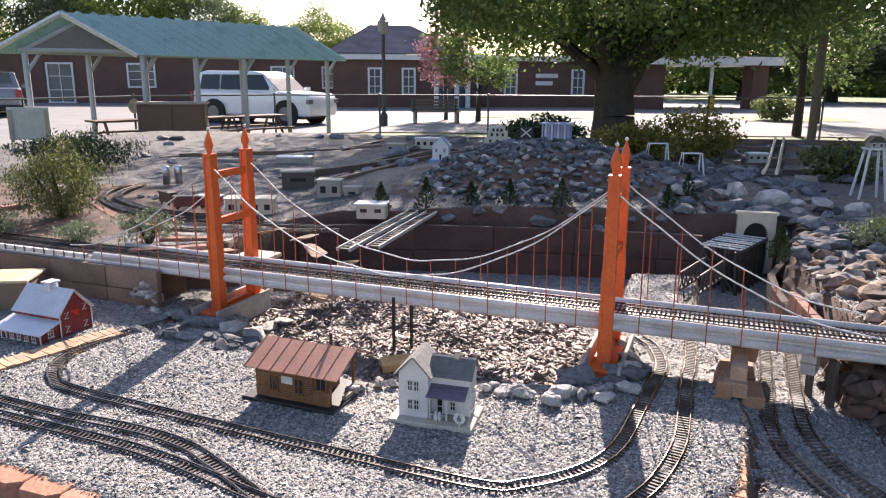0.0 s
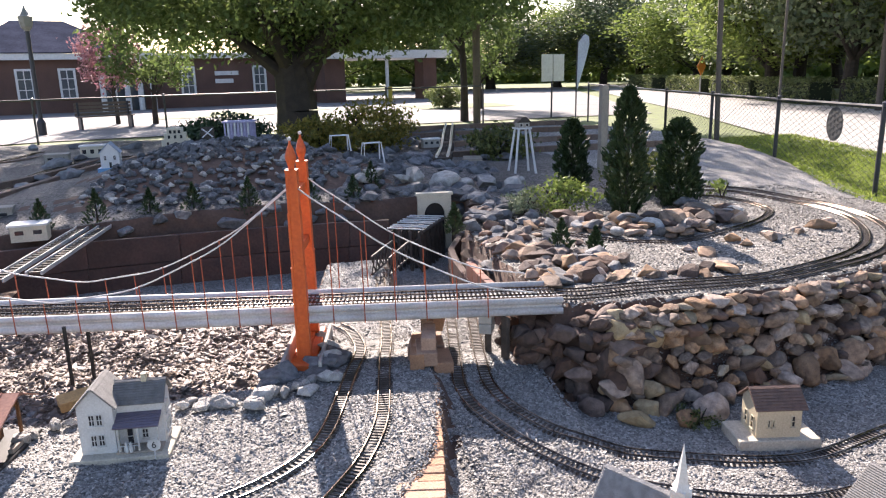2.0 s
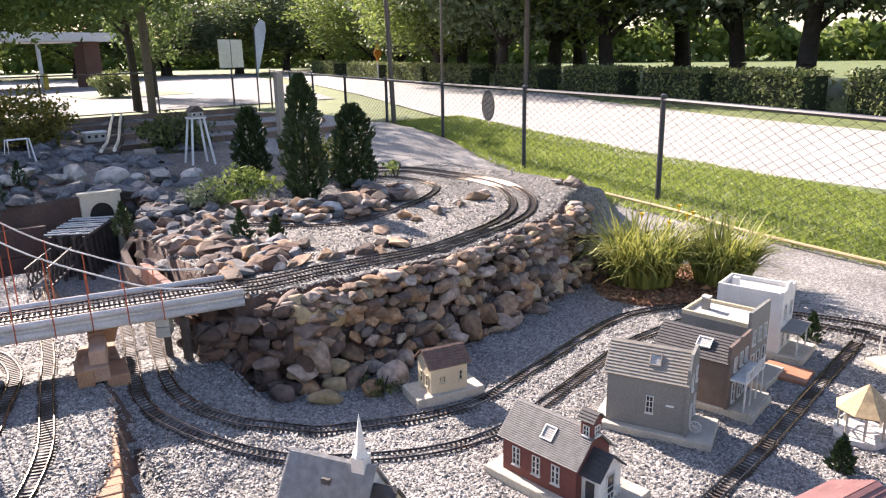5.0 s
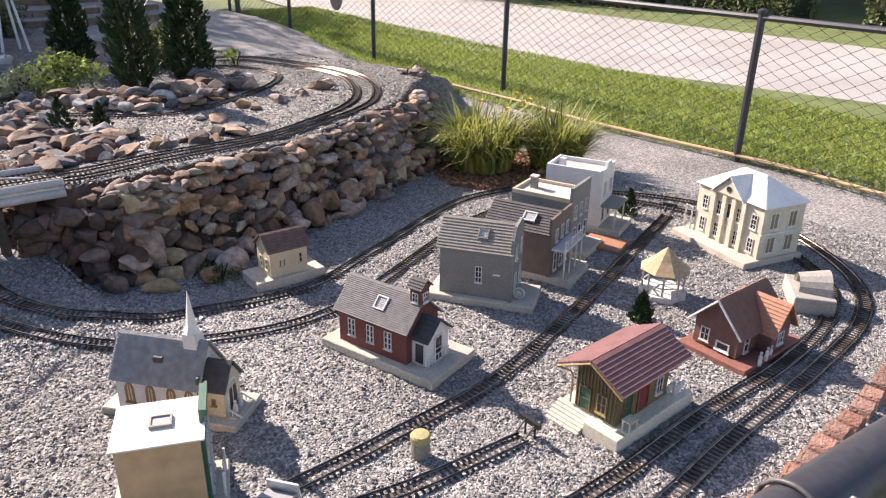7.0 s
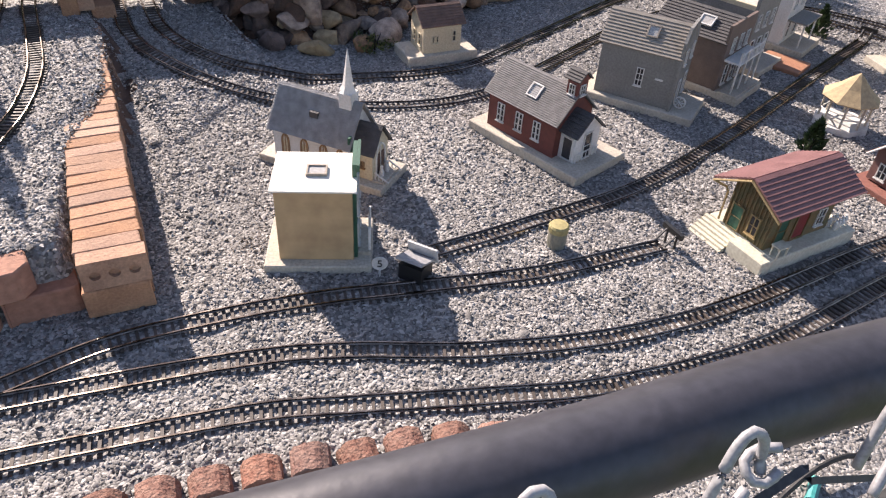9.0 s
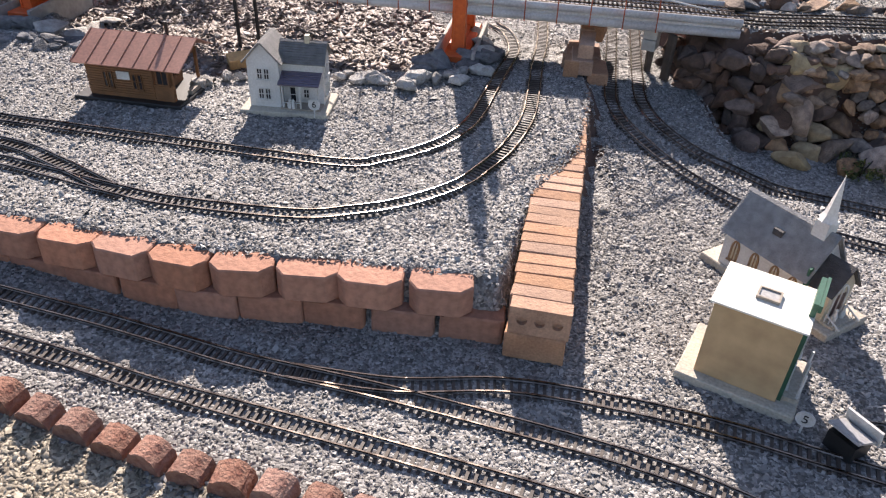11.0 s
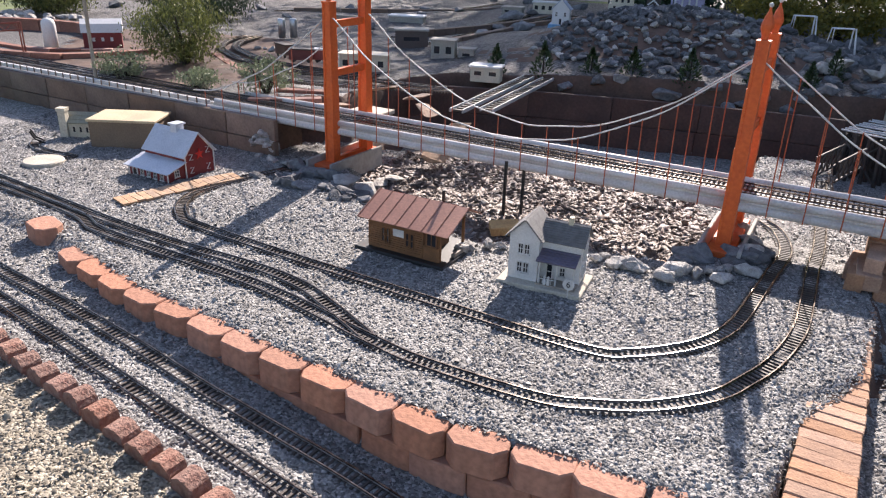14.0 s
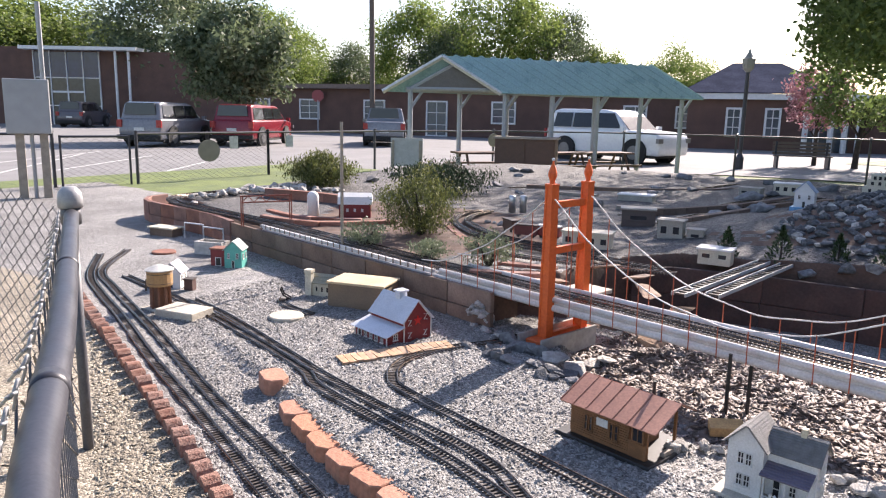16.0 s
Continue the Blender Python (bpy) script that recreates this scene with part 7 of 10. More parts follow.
black_fence("street_fence", "black chain-link fence along the street lawn", [(4.95, -1.0), (5.883, 1.645), (6.83, 4.285), (7.36, 6.60), (7.80, 8.70), (8.35, 10.9), (8.9, 13.1)], 0.96, True)
black_fence("street_fence", "black chain-link fence running far along the street", [(8.9, 13.1), (9.6, 15.6), (10.3, 18.0), (11.0, 20.5)], 0.96, False)
black_fence("lot_fence", "black chain-link fence along the parking lot", [(-10.06, 9.96), (-9.9, 12.9), (-9.0, 16.5), (-6.5, 19.0), (-3.9, 20.0), (-1.0, 20.8), (2, 21.2), (5, 21.4), (8, 21.5)], 0.97, False)
black_fence("lot_fence", "black chain-link fence beside the gate", [(-10.06, 9.96), (-10.1, 7.25)], 0.97, True, 0.0, 0.07)
black_fence("lot_fence", "black chain-link fence past the utility box", [(-10.45, 6.1), (-11.2, 4.0), (-12, 1.5)], 0.97, False)
g = thing("chain_link_gate", Matrix.Identity(4), "black chain-link gate in the lot fence", "gate")
for a, b in (((-10.13, 7.15, 0.05), (-10.13, 7.15, 0.95)), ((-10.42, 6.2, 0.05), (-10.42, 6.2, 0.95)), ((-10.13, 7.15, 0.93), (-10.42, 6.2, 0.93)), ((-10.13, 7.15, 0.08), (-10.42, 6.2, 0.08))):
    rod(g, "gate_frame", BLACKPIPE, [a, b], 0.018, n=8)
link_mesh(g, [(-10.13, 7.15), (-10.42, 6.2)], 0.08, 0.93, WIRE_BLACK, 0.0034, 0.07)
dk = thing("fence_disc", pose(7.52, 7.45, 0.72, 0, 0, 78), "dark round perforated disc hung on the fence", "disc", "discs on fences")
bm = bmesh.new()
prism(bm, [(0.16 * math.cos(q), 0.20 * math.sin(q)) for q in np.linspace(0, 2 * math.pi, 21)[:-1]], "y", -0.03, -0.02)
part("disc", bm, plain("disc_grey", (0.10, 0.10, 0.10), 0.6), dk)
for x, y, z, r in ((-10.0, 8.55, 0.67, 0.19), (-8.9, 16.3, 0.75, 0.17)):
    dk = thing("fence_disc", pose(x, y, z, 0, 0, 70), "grey-brown round disc hung on the fence", "disc", "discs on fences")
    bm = bmesh.new()
    prism(bm, [(r * math.cos(q), r * math.sin(q)) for q in np.linspace(0, 2 * math.pi, 21)[:-1]], "y", -0.045, -0.033)
    part("disc", bm, plain("disc_tan", (0.28, 0.25, 0.21), 0.7), dk)
for x, y in ((-10.02, 9.1), (-9.98, 10.4)):
    dk = thing("fence_sign", pose(x, y, 0.8, 0, 0, 75), "small blank white sign tied to the fence", "sign", "signs on fences")
    block(dk, "plate", TRIM, -0.08, -0.045, -0.11, 0.08, -0.038, 0.11)
ub = thing("utility_box", pose(-9.39, 5.28, 0.1, 0, 0, 62), "grey electrical cabinet on steel posts", "utility box")
greym = plain("cabinet_grey", (0.36, 0.37, 0.38), 0.5, 0.9)
block(ub, "cabinet", greym, -0.26, -0.12, 0.92, 0.26, 0.12, 1.62, bev=0.01)
block(ub, "door", greym, -0.24, -0.128, 0.95, 0.24, -0.1205, 1.59)
for x in (-0.12, 0.16):
    block(ub, "post", WOODSLAB, x - 0.05, -0.05, -0.2, x + 0.05, 0.05, 0.93)
rod(ub, "conduit", greym, [(0.02, 0.0, -0.1), (0.02, 0.0, 0.93)], 0.025, n=8)
rod(ub, "mast", greym, [(0.2, 0.0, 1.62), (0.2, 0.0, 2.6)], 0.03, n=8)
# edging of the right-hand border
border = thing("edging_border", Matrix.Identity(4), "red concrete edging along the lawn border", "garden edging", kind="structure")
lay_scallops(spline([(5.30, 0.9), (5.24, 1.45), (5.12, 1.94), (5.03, 2.28), (4.75, 2.62), (4.40, 2.72), (4.16, 2.80)], 0.01), border, 0.095, 9)
for ob in border.children:
    ob.matrix_local = ob.matrix_local @ Matrix.Translation((0, 0, -0.015)) @ Matrix.Diagonal((0.95, 0.8, 0.85, 1))

hose = thing("garden_hose", Matrix.Identity(4), "tan hose lying along the lawn border", "hose")
HOSE = spline([(6.95, 5.85), (6.60, 4.73), (6.37, 3.72), (6.14, 3.05), (5.98, 2.2), (5.90, 1.65), (5.82, 1.26), (5.72, 0.95), (5.5, 0.3)], 0.05)
rod(hose, "hose", plain("tan_hose", (0.50, 0.36, 0.20), 0.6), [(x - 0.03, y, max(ground_z(x, y), -0.09) + 0.045) for x, y in HOSE], 0.013, n=8)
kerb = thing("edging_lawn", Matrix.Identity(4), "low toothed red edging under the hose", "garden edging", kind="structure")
lay_scallops(spline([(6.22, 3.2), (6.02, 2.2), (5.93, 1.65), (5.85, 1.26), (5.75, 0.95)], 0.01), kerb, 0.075, 19)
for ob in kerb.children:
    ob.matrix_local = ob.matrix_local @ Matrix.Translation((0, 0, -0.03)) @ Matrix.Diagonal((0.7, 0.6, 0.72, 1))

# ---- street, lot and lawns ----
def sheet(name, poly, z, material, label, category):
    bm = bmesh.new()
    bm.faces.new([bm.verts.new((x, y, z)) for x, y in poly])
    bmesh.ops.recalc_face_normals(bm, faces=list(bm.faces))
    for f in bm.faces:
        if f.normal.z < 0:
            f.normal_flip()
    return tagged(link(name, bm, material), label, category, kind="structure")


CONCRETE = mat("pale_concrete", (0.38, 0.368, 0.35), 0.85, color2=(0.31, 0.30, 0.285), scale=0.7, bump=0.15, bump_scale=40, fine=50)
sheet("road", [(5.6, -9), (8.1, 1.5), (9.3, 5.7), (10.4, 9.0), (12.6, 15.0), (16.0, 23.0), (30, 60), (44, 60), (24, 23), (18.6, 14.1), (16.5, 8.9), (14.9, 3.0), (11.6, -9)], -0.118, CONCRETE, "pale sunlit concrete street past the garden fence", "street")
sheet("parking_lot", [(-11.6, -6), (-11.9, 9), (-11.2, 14.5), (-9.0, 19.0), (-4, 21.4), (8, 22.4), (14.5, 22.6), (28, 58), (-30, 58), (-90, 40), (-90, -6)], -0.122, ASPHALT, "pale grey asphalt parking lot", "parking lot")
sheet("grass_island", [(-2.5, 30), (-1.5, 34), (4.5, 36), (5.0, 33.5), (1.5, 30)], -0.105, GRASS, "mown grass island in the lot", "lawn")
sheet("grass_island", [(8.4, 30), (8.2, 34), (12.8, 34), (12.6, 30.5)], -0.105, GRASS, "mown grass island with a shrub", "lawn")
WHITE_LINE = plain("white_line", (0.62, 0.62, 0.6), 0.8, 0.85, 3)
for k in range(7):
    x = -13.5 - k * 2.9
    sheet("parking_line", [(x, 9.2 - k * 0.25), (x + 0.1, 9.2 - k * 0.25), (x - 3.5, 14.0), (x - 3.6, 14.0)], -0.114, WHITE_LINE, "worn white parking line on asphalt", "line")
sheet("parking_line", [(-12.3, 4.0), (-12.2, 4.0), (-22.0, 13.0), (-22.1, 13.0)], -0.113, WHITE_LINE, "worn white parking line on asphalt", "line")
# lawn blades along the street fence
def grass_tufts():
    rng = np.random.default_rng(3)
    n = 70000
    s = rng.uniform(0, 1, n)
    y = rng.uniform(-1.5, 13, n)
    near = np.interp(y, [-1.5, 1.66, 4.5, 6.6, 8.6, 13], [5.0, 5.85, 6.25, 6.55, 7.3, 8.8])
    far = np.interp(y, [-1.5, 1.5, 5.7, 9.0, 13], [7.35, 8.08, 9.25, 10.35, 11.8])
    x = near + 0.05 + (far - near - 0.05) * s
    z = np.maximum(height(x, y), -0.12)
    P = np.column_stack([x, y, z + 0.02])
    t = thing("lawn_grass", Matrix.Identity(4), "bright mown grass strip between fence and street", "grass", kind="stuff")
    leaves("blade_tuft", P, 0.075, leaf_mat("lawn_blades", (0.13, 0.20, 0.025), (0.36, 0.42, 0.10), 0.5), t, rng, 0.13, 1.0)


grass_tufts()
sheet("lawn", [(5.0, -1.6), (5.86, 1.66), (6.3, 4.5), (7.2, 6.6), (7.45, 8.6), (8.8, 13), (12.0, 15.5), (10.3, 9.0), (9.2, 5.7), (8.0, 1.5), (7.2, -1.6)], -0.095, GRASS, "mown lawn strip along the street", "lawn")

# ---- shelter ----
STEEL = plain("pale_steel", (0.36, 0.38, 0.40), 0.5, 0.9)
SROOF = plain("teal_metal_roof", (0.27, 0.42, 0.42), 0.3, 0.88, 3)
FRONT, BACK, AX = Vector((-9.15, 13.2, 0)), Vector((-7.42, 14.3, 0)), Vector((0.577, 0.817, 0))


def shelter():
    s = thing("picnic_shelter", Matrix.Identity(4), "open steel picnic shelter with a ribbed teal metal roof", "shelter")
    W = BACK - FRONT
    L = 4.7
    def P(u, v, z):
        q = FRONT + W * u + AX * v
        return (q.x, q.y, z)
    for u in (0, 1):
        for v in (0, 1.15, 2.3, 3.45, 4.6):
            rod(s, "post", STEEL, [P(u, v, -0.15), P(u, v, 1.88)], 0.055, n=8)
            if v < 5:
                rod(s, "brace", STEEL, [P(u, v + 0.02, 1.5), P(u, v + 0.28, 1.86)], 0.035, n=6)
        rod(s, "eave_beam", STEEL, [P(u, -0.1, 1.88), P(u, L, 1.88)], 0.06, n=6)
    for v in (0, 1.15, 2.3, 3.45, 4.6):
        rod(s, "tie_beam", STEEL, [P(0, v, 1.90), P(1, v, 1.90)], 0.045, n=6)
        for u in (0, 1):
            rod(s, "rafter", STEEL, [P(u, v, 1.90), P(0.5, v, 2.48)], 0.04, n=6)
    for u0 in (-0.12, 1.12):
        bm = bmesh.new()
        slope(bm, P(u0, -0.35, 1.82), P(u0, L + 0.2, 1.82), P(0.5, L + 0.2, 2.57), P(0.5, -0.35, 2.57), 1, 0.03, 0)
        part("roof", bm, SROOF, s)
        for k in range(19):
            v = -0.35 + (L + 0.55) * k / 18
            rod(s, "roof_rib", SROOF, [P(u0, v, 1.865), P(0.5, v, 2.615)], 0.018, n=4)
        rod(s, "fascia", TRIM, [P(u0, -0.37, 1.82), P(0.5, -0.37, 2.57)], 0.05, n=4)
    bm = bmesh.new()
    vs = [bm.verts.new(P(*c)) for c in ((0.02, -0.05, 1.93), (0.98, -0.05, 1.93), (0.5, -0.05, 2.5), (0.02, -0.01, 1.93), (0.98, -0.01, 1.93), (0.5, -0.01, 2.5))]
    for f in ((0, 1, 2), (3, 5, 4), (0, 3, 4, 1), (1, 4, 5, 2), (2, 5, 3, 0)):
        bm.faces.new([vs[i] for i in f])
    part("gable_panel", bm, plain("gable_dark", (0.16, 0.15, 0.14), 0.7), s, "dark gable panel")
    # what stands under it
    wood = plain("dark_table_wood", (0.13, 0.075, 0.05), 0.7)
    for k, (u, v) in enumerate(((0.35, 1.0), (0.55, 2.4), (0.45, 3.8))):
        q = FRONT + W * u + AX * v
        t = thing("picnic_table", pose(q.x, q.y, -0.1, 0, 0, 54), "dark wooden picnic table with benches under the shelter", "picnic table", "picnic tables")
        block(t, "tabletop", wood, -0.7, -0.3, 0.62, 0.7, 0.3, 0.66)
        for y in (-0.55, 0.55):
            block(t, "bench_seat", wood, -0.7, y - 0.1, 0.36, 0.7, y + 0.1, 0.40)
        for x in (-0.5, 0.5):
            for sg in (-1, 1):
                rod(t, "leg", wood, [(x, sg * 0.2, 0.62), (x, sg * 0.55, 0.0)], 0.03, n=6)
    c = thing("storage_cabinet", pose(-6.9, 14.6, -0.1, 0, 0, 20), "dark brown wooden storage cabinet", "cabinet")
    block(c, "body", wood, -0.75, -0.3, 0, 0.55, 0.3, 0.98, bev=0.01)
    block(c, "top", WOODSLAB, -0.8, -0.34, 0.9805, 0.6, 0.34, 1.02)
    block(c, "door", wood, -0.7, -0.32, 0.08, -0.1, -0.3005, 0.92)
    block(c, "door", wood, -0.06, -0.32, 0.08, 0.5, -0.3005, 0.92)
    c = thing("display_board", pose(-9.0, 12.9, 0, 0, 0, 25), "grey blank display board on legs", "board")
    block(c, "panel", plain("board_grey", (0.45, 0.45, 0.44), 0.6), -0.35, -0.02, 0.25, 0.35, 0.02, 0.85)
    for x in (-0.3, 0.3):
        block(c, "leg", WOODSLAB, x - 0.03, -0.04, -0.1, x + 0.03, -0.0205, 0.8)


shelter()
lp = thing("street_lamp", pose(-4.69, 24.06, -0.12), "black lantern street lamp on a slim post", "street lamp", "street lamps")
rod(lp, "post", BLACKPIPE, [(0, 0, 0), (0, 0, 2.9)], 0.06, n=10)
bm = bmesh.new()
lathe(bm, [(0.12, 0), (0.12, 0.35), (0.07, 0.45)], 10)
part("base", bm, BLACKPIPE, lp)
bm = bmesh.new()
lathe(bm, [(0.06, 2.9), (0.16, 3.02), (0.2, 3.3), (0.14, 3.32), (0.05, 3.48), (0.02, 3.58), (0.0, 3.6)], 8)
part("lantern", bm, plain("lantern_glass", (0.28, 0.27, 0.24), 0.3), lp)
for x, y, n in ((-3.25, 26.0, 0), (-9.6, 24.8, 1)):
    b = thing("park_bench", pose(x, y, -0.12, 0, 0, 20), "dark slatted park bench beside the lot", "bench", "park benches")
    for k in range(4):
        block(b, "back_slat", plain("bench_wood", (0.16, 0.12, 0.09), 0.7), -0.85, 0.2, 0.42 + k * 0.11, 0.85, 0.23, 0.50 + k * 0.11)
        block(b, "seat_slat", plain("bench_wood_seat", (0.16, 0.12, 0.09), 0.7), -0.85, -0.25 + k * 0.11, 0.38, 0.85, -0.17 + k * 0.11, 0.41)
    for sx in (-0.75, 0.75):
        block(b, "side_frame", BLACKPIPE, sx - 0.03, -0.26, 0, sx + 0.03, 0.24, 0.379)
        block(b, "arm", BLACKPIPE, sx - 0.03, 0.165, 0.379, sx + 0.03, 0.199, 0.84)

# ---- cars ----
TYRE = plain("tyre", (0.02, 0.02, 0.02), 0.8)
GLASS = plain("car_glass", (0.02, 0.022, 0.025), 0.06)
CHROME = mat("alloy", (0.20, 0.20, 0.205), 0.4, 0.6, scale=5)
TAIL = plain("tail_light", (0.35, 0.02, 0.02), 0.3)


def car(m, label, paint, L, H, W, kind="suv", name="parked_car"):
    c = thing(name, m, label, "car", "parked cars")
    k = H / 1.7
    nose = {"suv": 0.26, "van": 0.20, "pickup": 0.28}[kind] * L
    def taper(bm):
        """Draws the sides in towards the roof and towards both ends."""
        for v in bm.verts:
            up = min(1.0, max(0.0, (v.co.z - 1.0 * k) / (H - 1.0 * k)))
            v.co.y *= (1 - 0.17 * up) * (1 - 0.11 * min(1.0, abs(v.co.x) / (L / 2)) ** 5)

    lower = [(-L / 2 + 0.03, 0.28 * k), (L / 2 - 0.03, 0.28 * k), (L / 2 + 0.02, 0.50 * k), (L / 2, 0.80 * k), (L / 2 - 0.10, 0.97 * k), (L / 2 - nose, 1.06 * k), (-L / 2 + 0.05, 1.08 * k), (-L / 2 - 0.02, 0.6 * k)]
    bm = bmesh.new()
    prism(bm, lower, "y", -W / 2, W / 2)
    bevel(bm, 0.09, 3)
    taper(bm)
    part("body", bm, paint, c, smooth=True)
    for sy in (-1, 1):
        for wx in (-L * 0.30, L * 0.31):
            bm = bmesh.new()
            q = np.linspace(0, 2 * math.pi, 21)[:-1]
            prism(bm, [(wx + 0.43 * k * math.cos(a), 0.37 * k + 0.43 * k * math.sin(a)) for a in q], "y", min(sy * (W / 2 - 0.1), sy * (W / 2 + 0.004)), max(sy * (W / 2 - 0.1), sy * (W / 2 + 0.004)))
            taper(bm)
            part("wheel_arch", bm, TYRE, c)
    block(c, "sill", TYRE, -L * 0.44, -W / 2 + 0.12, 0.20 * k, L * 0.44, W / 2 - 0.12, 0.30 * k)
    if kind == "pickup":
        cab = [(-0.05 * L, 0.97 * k), (L / 2 - nose + 0.05, 0.97 * k), (L / 2 - nose - 0.45, 1.62 * k), (0.02 * L, H)]
    else:
        cab = [(-L / 2 + 0.08, 0.97 * k), (L / 2 - nose + 0.1, 0.97 * k), (L / 2 - nose - 0.55, H - 0.10), (L / 2 - nose - 0.95, H - 0.02), (-L / 2 + 0.55, H), (-L / 2 + 0.25, H - 0.06)]
    bm = bmesh.new()
    prism(bm, cab, "y", -W / 2 + 0.05, W / 2 - 0.05)
    bevel(bm, 0.08, 3)
    taper(bm)
    part("cabin", bm, paint, c, smooth=True)
    cx0, cx1 = cab[0][0] + 0.2, cab[1][0] - 0.55
    n = 3 if kind != "pickup" else 2
    for sy in (-1, 1):
        for j in range(n):
            a, b = cx0 + (cx1 - cx0) * j / n + 0.04, cx0 + (cx1 - cx0) * (j + 1) / n - 0.04
            bm = bmesh.new()
            y0 = sy * (W / 2 - 0.046)
            top = H - 0.13
            prism(bm, [(a, 1.10 * k), (b + (0.25 if j == n - 1 else 0), 1.10 * k), (b - (0.1 if j == n - 1 else 0), top), (a + (0.10 if j == 0 else 0), top)], "y", min(y0, y0 + sy * 0.012), max(y0, y0 + sy * 0.012))
            taper(bm)
            part("side_window", bm, GLASS, c)
        for wx in (-L * 0.30, L * 0.31):
            bm = bmesh.new()
            r = 0.36 * k
            lathe(bm, [(r * 0.7, 0), (r, 0.03), (r, 0.20), (r * 0.7, 0.23)], 20)
            mm = Matrix.Translation((wx, sy * (W / 2 - 0.105) - 0.115, r)) @ Matrix.Rotation(radians(-90), 4, "X")
            for v in bm.verts:
                v.co = mm @ v.co
            w = part("wheel", bm, TYRE, c)
            bm = bmesh.new()
            lathe(bm, [(0.0, -0.012), (r * 0.2, -0.016), (r * 0.62, -0.010), (r * 0.62, 0.24), (r * 0.2, 0.246), (0.0, 0.242)], 12)
            for v in bm.verts:
                v.co = mm @ v.co
            part("rim", bm, CHROME, w)
    bm = bmesh.new()
    box(bm, -L / 2 + 0.02, -W / 2 + 0.2, 1.06 * k, -L / 2 + 0.10, W / 2 - 0.2, H - 0.2, pose(0, 0, 0, 0, 4, 0))
    taper(bm)
    part("rear_window", bm, GLASS, c)
    xa, za, xb, zb = cab[1][0], 1.0 * k, cab[2][0], cab[2][1] - 0.03
    bm = bmesh.new()
    vs = [bm.verts.new(p) for p in ((xa + 0.02, -W / 2 + 0.16, za), (xa + 0.02, W / 2 - 0.16, za), (xb + 0.02, W / 2 - 0.22, zb), (xb + 0.02, -W / 2 + 0.22, zb))]
    vs2 = [bm.verts.new(v.co - Vector((0.04, 0, 0.02))) for v in vs]
    for f in ((0, 1, 2, 3), (7, 6, 5, 4), (0, 4, 5, 1), (1, 5, 6, 2), (2, 6, 7, 3), (3, 7, 4, 0)):
        bm.faces.new([(vs + vs2)[i] for i in f])
    part("windscreen", bm, GLASS, c)
    for sy in (-1, 1):
        y = sy * (W / 2 - 0.14)
        block(c, "tail_light", TAIL, -L / 2 - 0.03, y - 0.10, 0.75 * k, -L / 2 + 0.05, y + 0.10, 1.02 * k)
        block(c, "headlight", CHROME, L / 2 - 0.08, y - 0.14, 0.68 * k, L / 2 + 0.025, y + 0.12, 0.82 * k)
        block(c, "mirror", paint, L / 2 - nose - 0.12, sy * (W / 2 + 0.09) - 0.08, 1.03 * k, L / 2 - nose + 0.02, sy * (W / 2 + 0.09) + 0.08, 1.17 * k)
    block(c, "rear_bumper", TYRE, -L / 2 - 0.06, -W / 2 + 0.06, 0.30 * k, -L / 2 + 0.02, W / 2 - 0.06, 0.46 * k)
    block(c, "number_plate", TRIM, -L / 2 - 0.035, -0.2, 0.62 * k, -L / 2 - 0.018, 0.2, 0.74 * k)
    return c


def paint(name, c):
    return mat(name, c, 0.22, 0.1, color2=tuple(v * 0.92 for v in c), scale=1.5)


car(pose(-9.0, 24.6, -0.12, 0, 0, -14), "white full-size sport utility vehicle parked beside the shelter", paint("white_paint", (0.75, 0.76, 0.78)), 4.7, 1.75, 1.9, "suv")
car(pose(-25.0, 18.4, -0.12, 0, 0, 100), "silver-grey sport utility vehicle with its tail to the garden", paint("silver_paint", (0.20, 0.20, 0.215)), 4.6, 1.70, 1.85, "suv").matrix_world = pose(-25.6, 18.6, -0.12, 0, 0, 118)
car(pose(-24.4, 22.0, -0.12, 0, 0, 118), "dark red minivan parked in the lot", paint("red_paint", (0.22, 0.02, 0.03)), 4.9, 1.68, 1.9, "van")
car(pose(-21.3, 27.2, -0.12, 0, 0, 128), "grey pickup truck with its tailgate to the garden", paint("grey_paint", (0.22, 0.23, 0.25)), 5.2, 1.68, 1.9, "pickup")
car(pose(-50.5, 29.0, -0.12, 0, 0, 125), "dark grey hatchback parked by the entrance", paint("dark_paint", (0.10, 0.09, 0.10)), 4.4, 1.75, 1.9, "suv")

# ---- buildings ----
BRICKFAR = mat("far_brick", (0.145, 0.082, 0.064), 0.9, color2=(0.10, 0.056, 0.046), scale=1.2, fine=30)
ROOFSLATE = mat("slate_roof", (0.07, 0.075, 0.105), 0.95, color2=(0.045, 0.05, 0.07), scale=1.0, spec=0.0)
FARPANE = plain("far_pane", (0.10, 0.12, 0.14), 0.15, 0.8, 0.6)
WHITEF = plain("white_fascia", (0.68, 0.68, 0.68), 0.6, 0.93, 1.0)


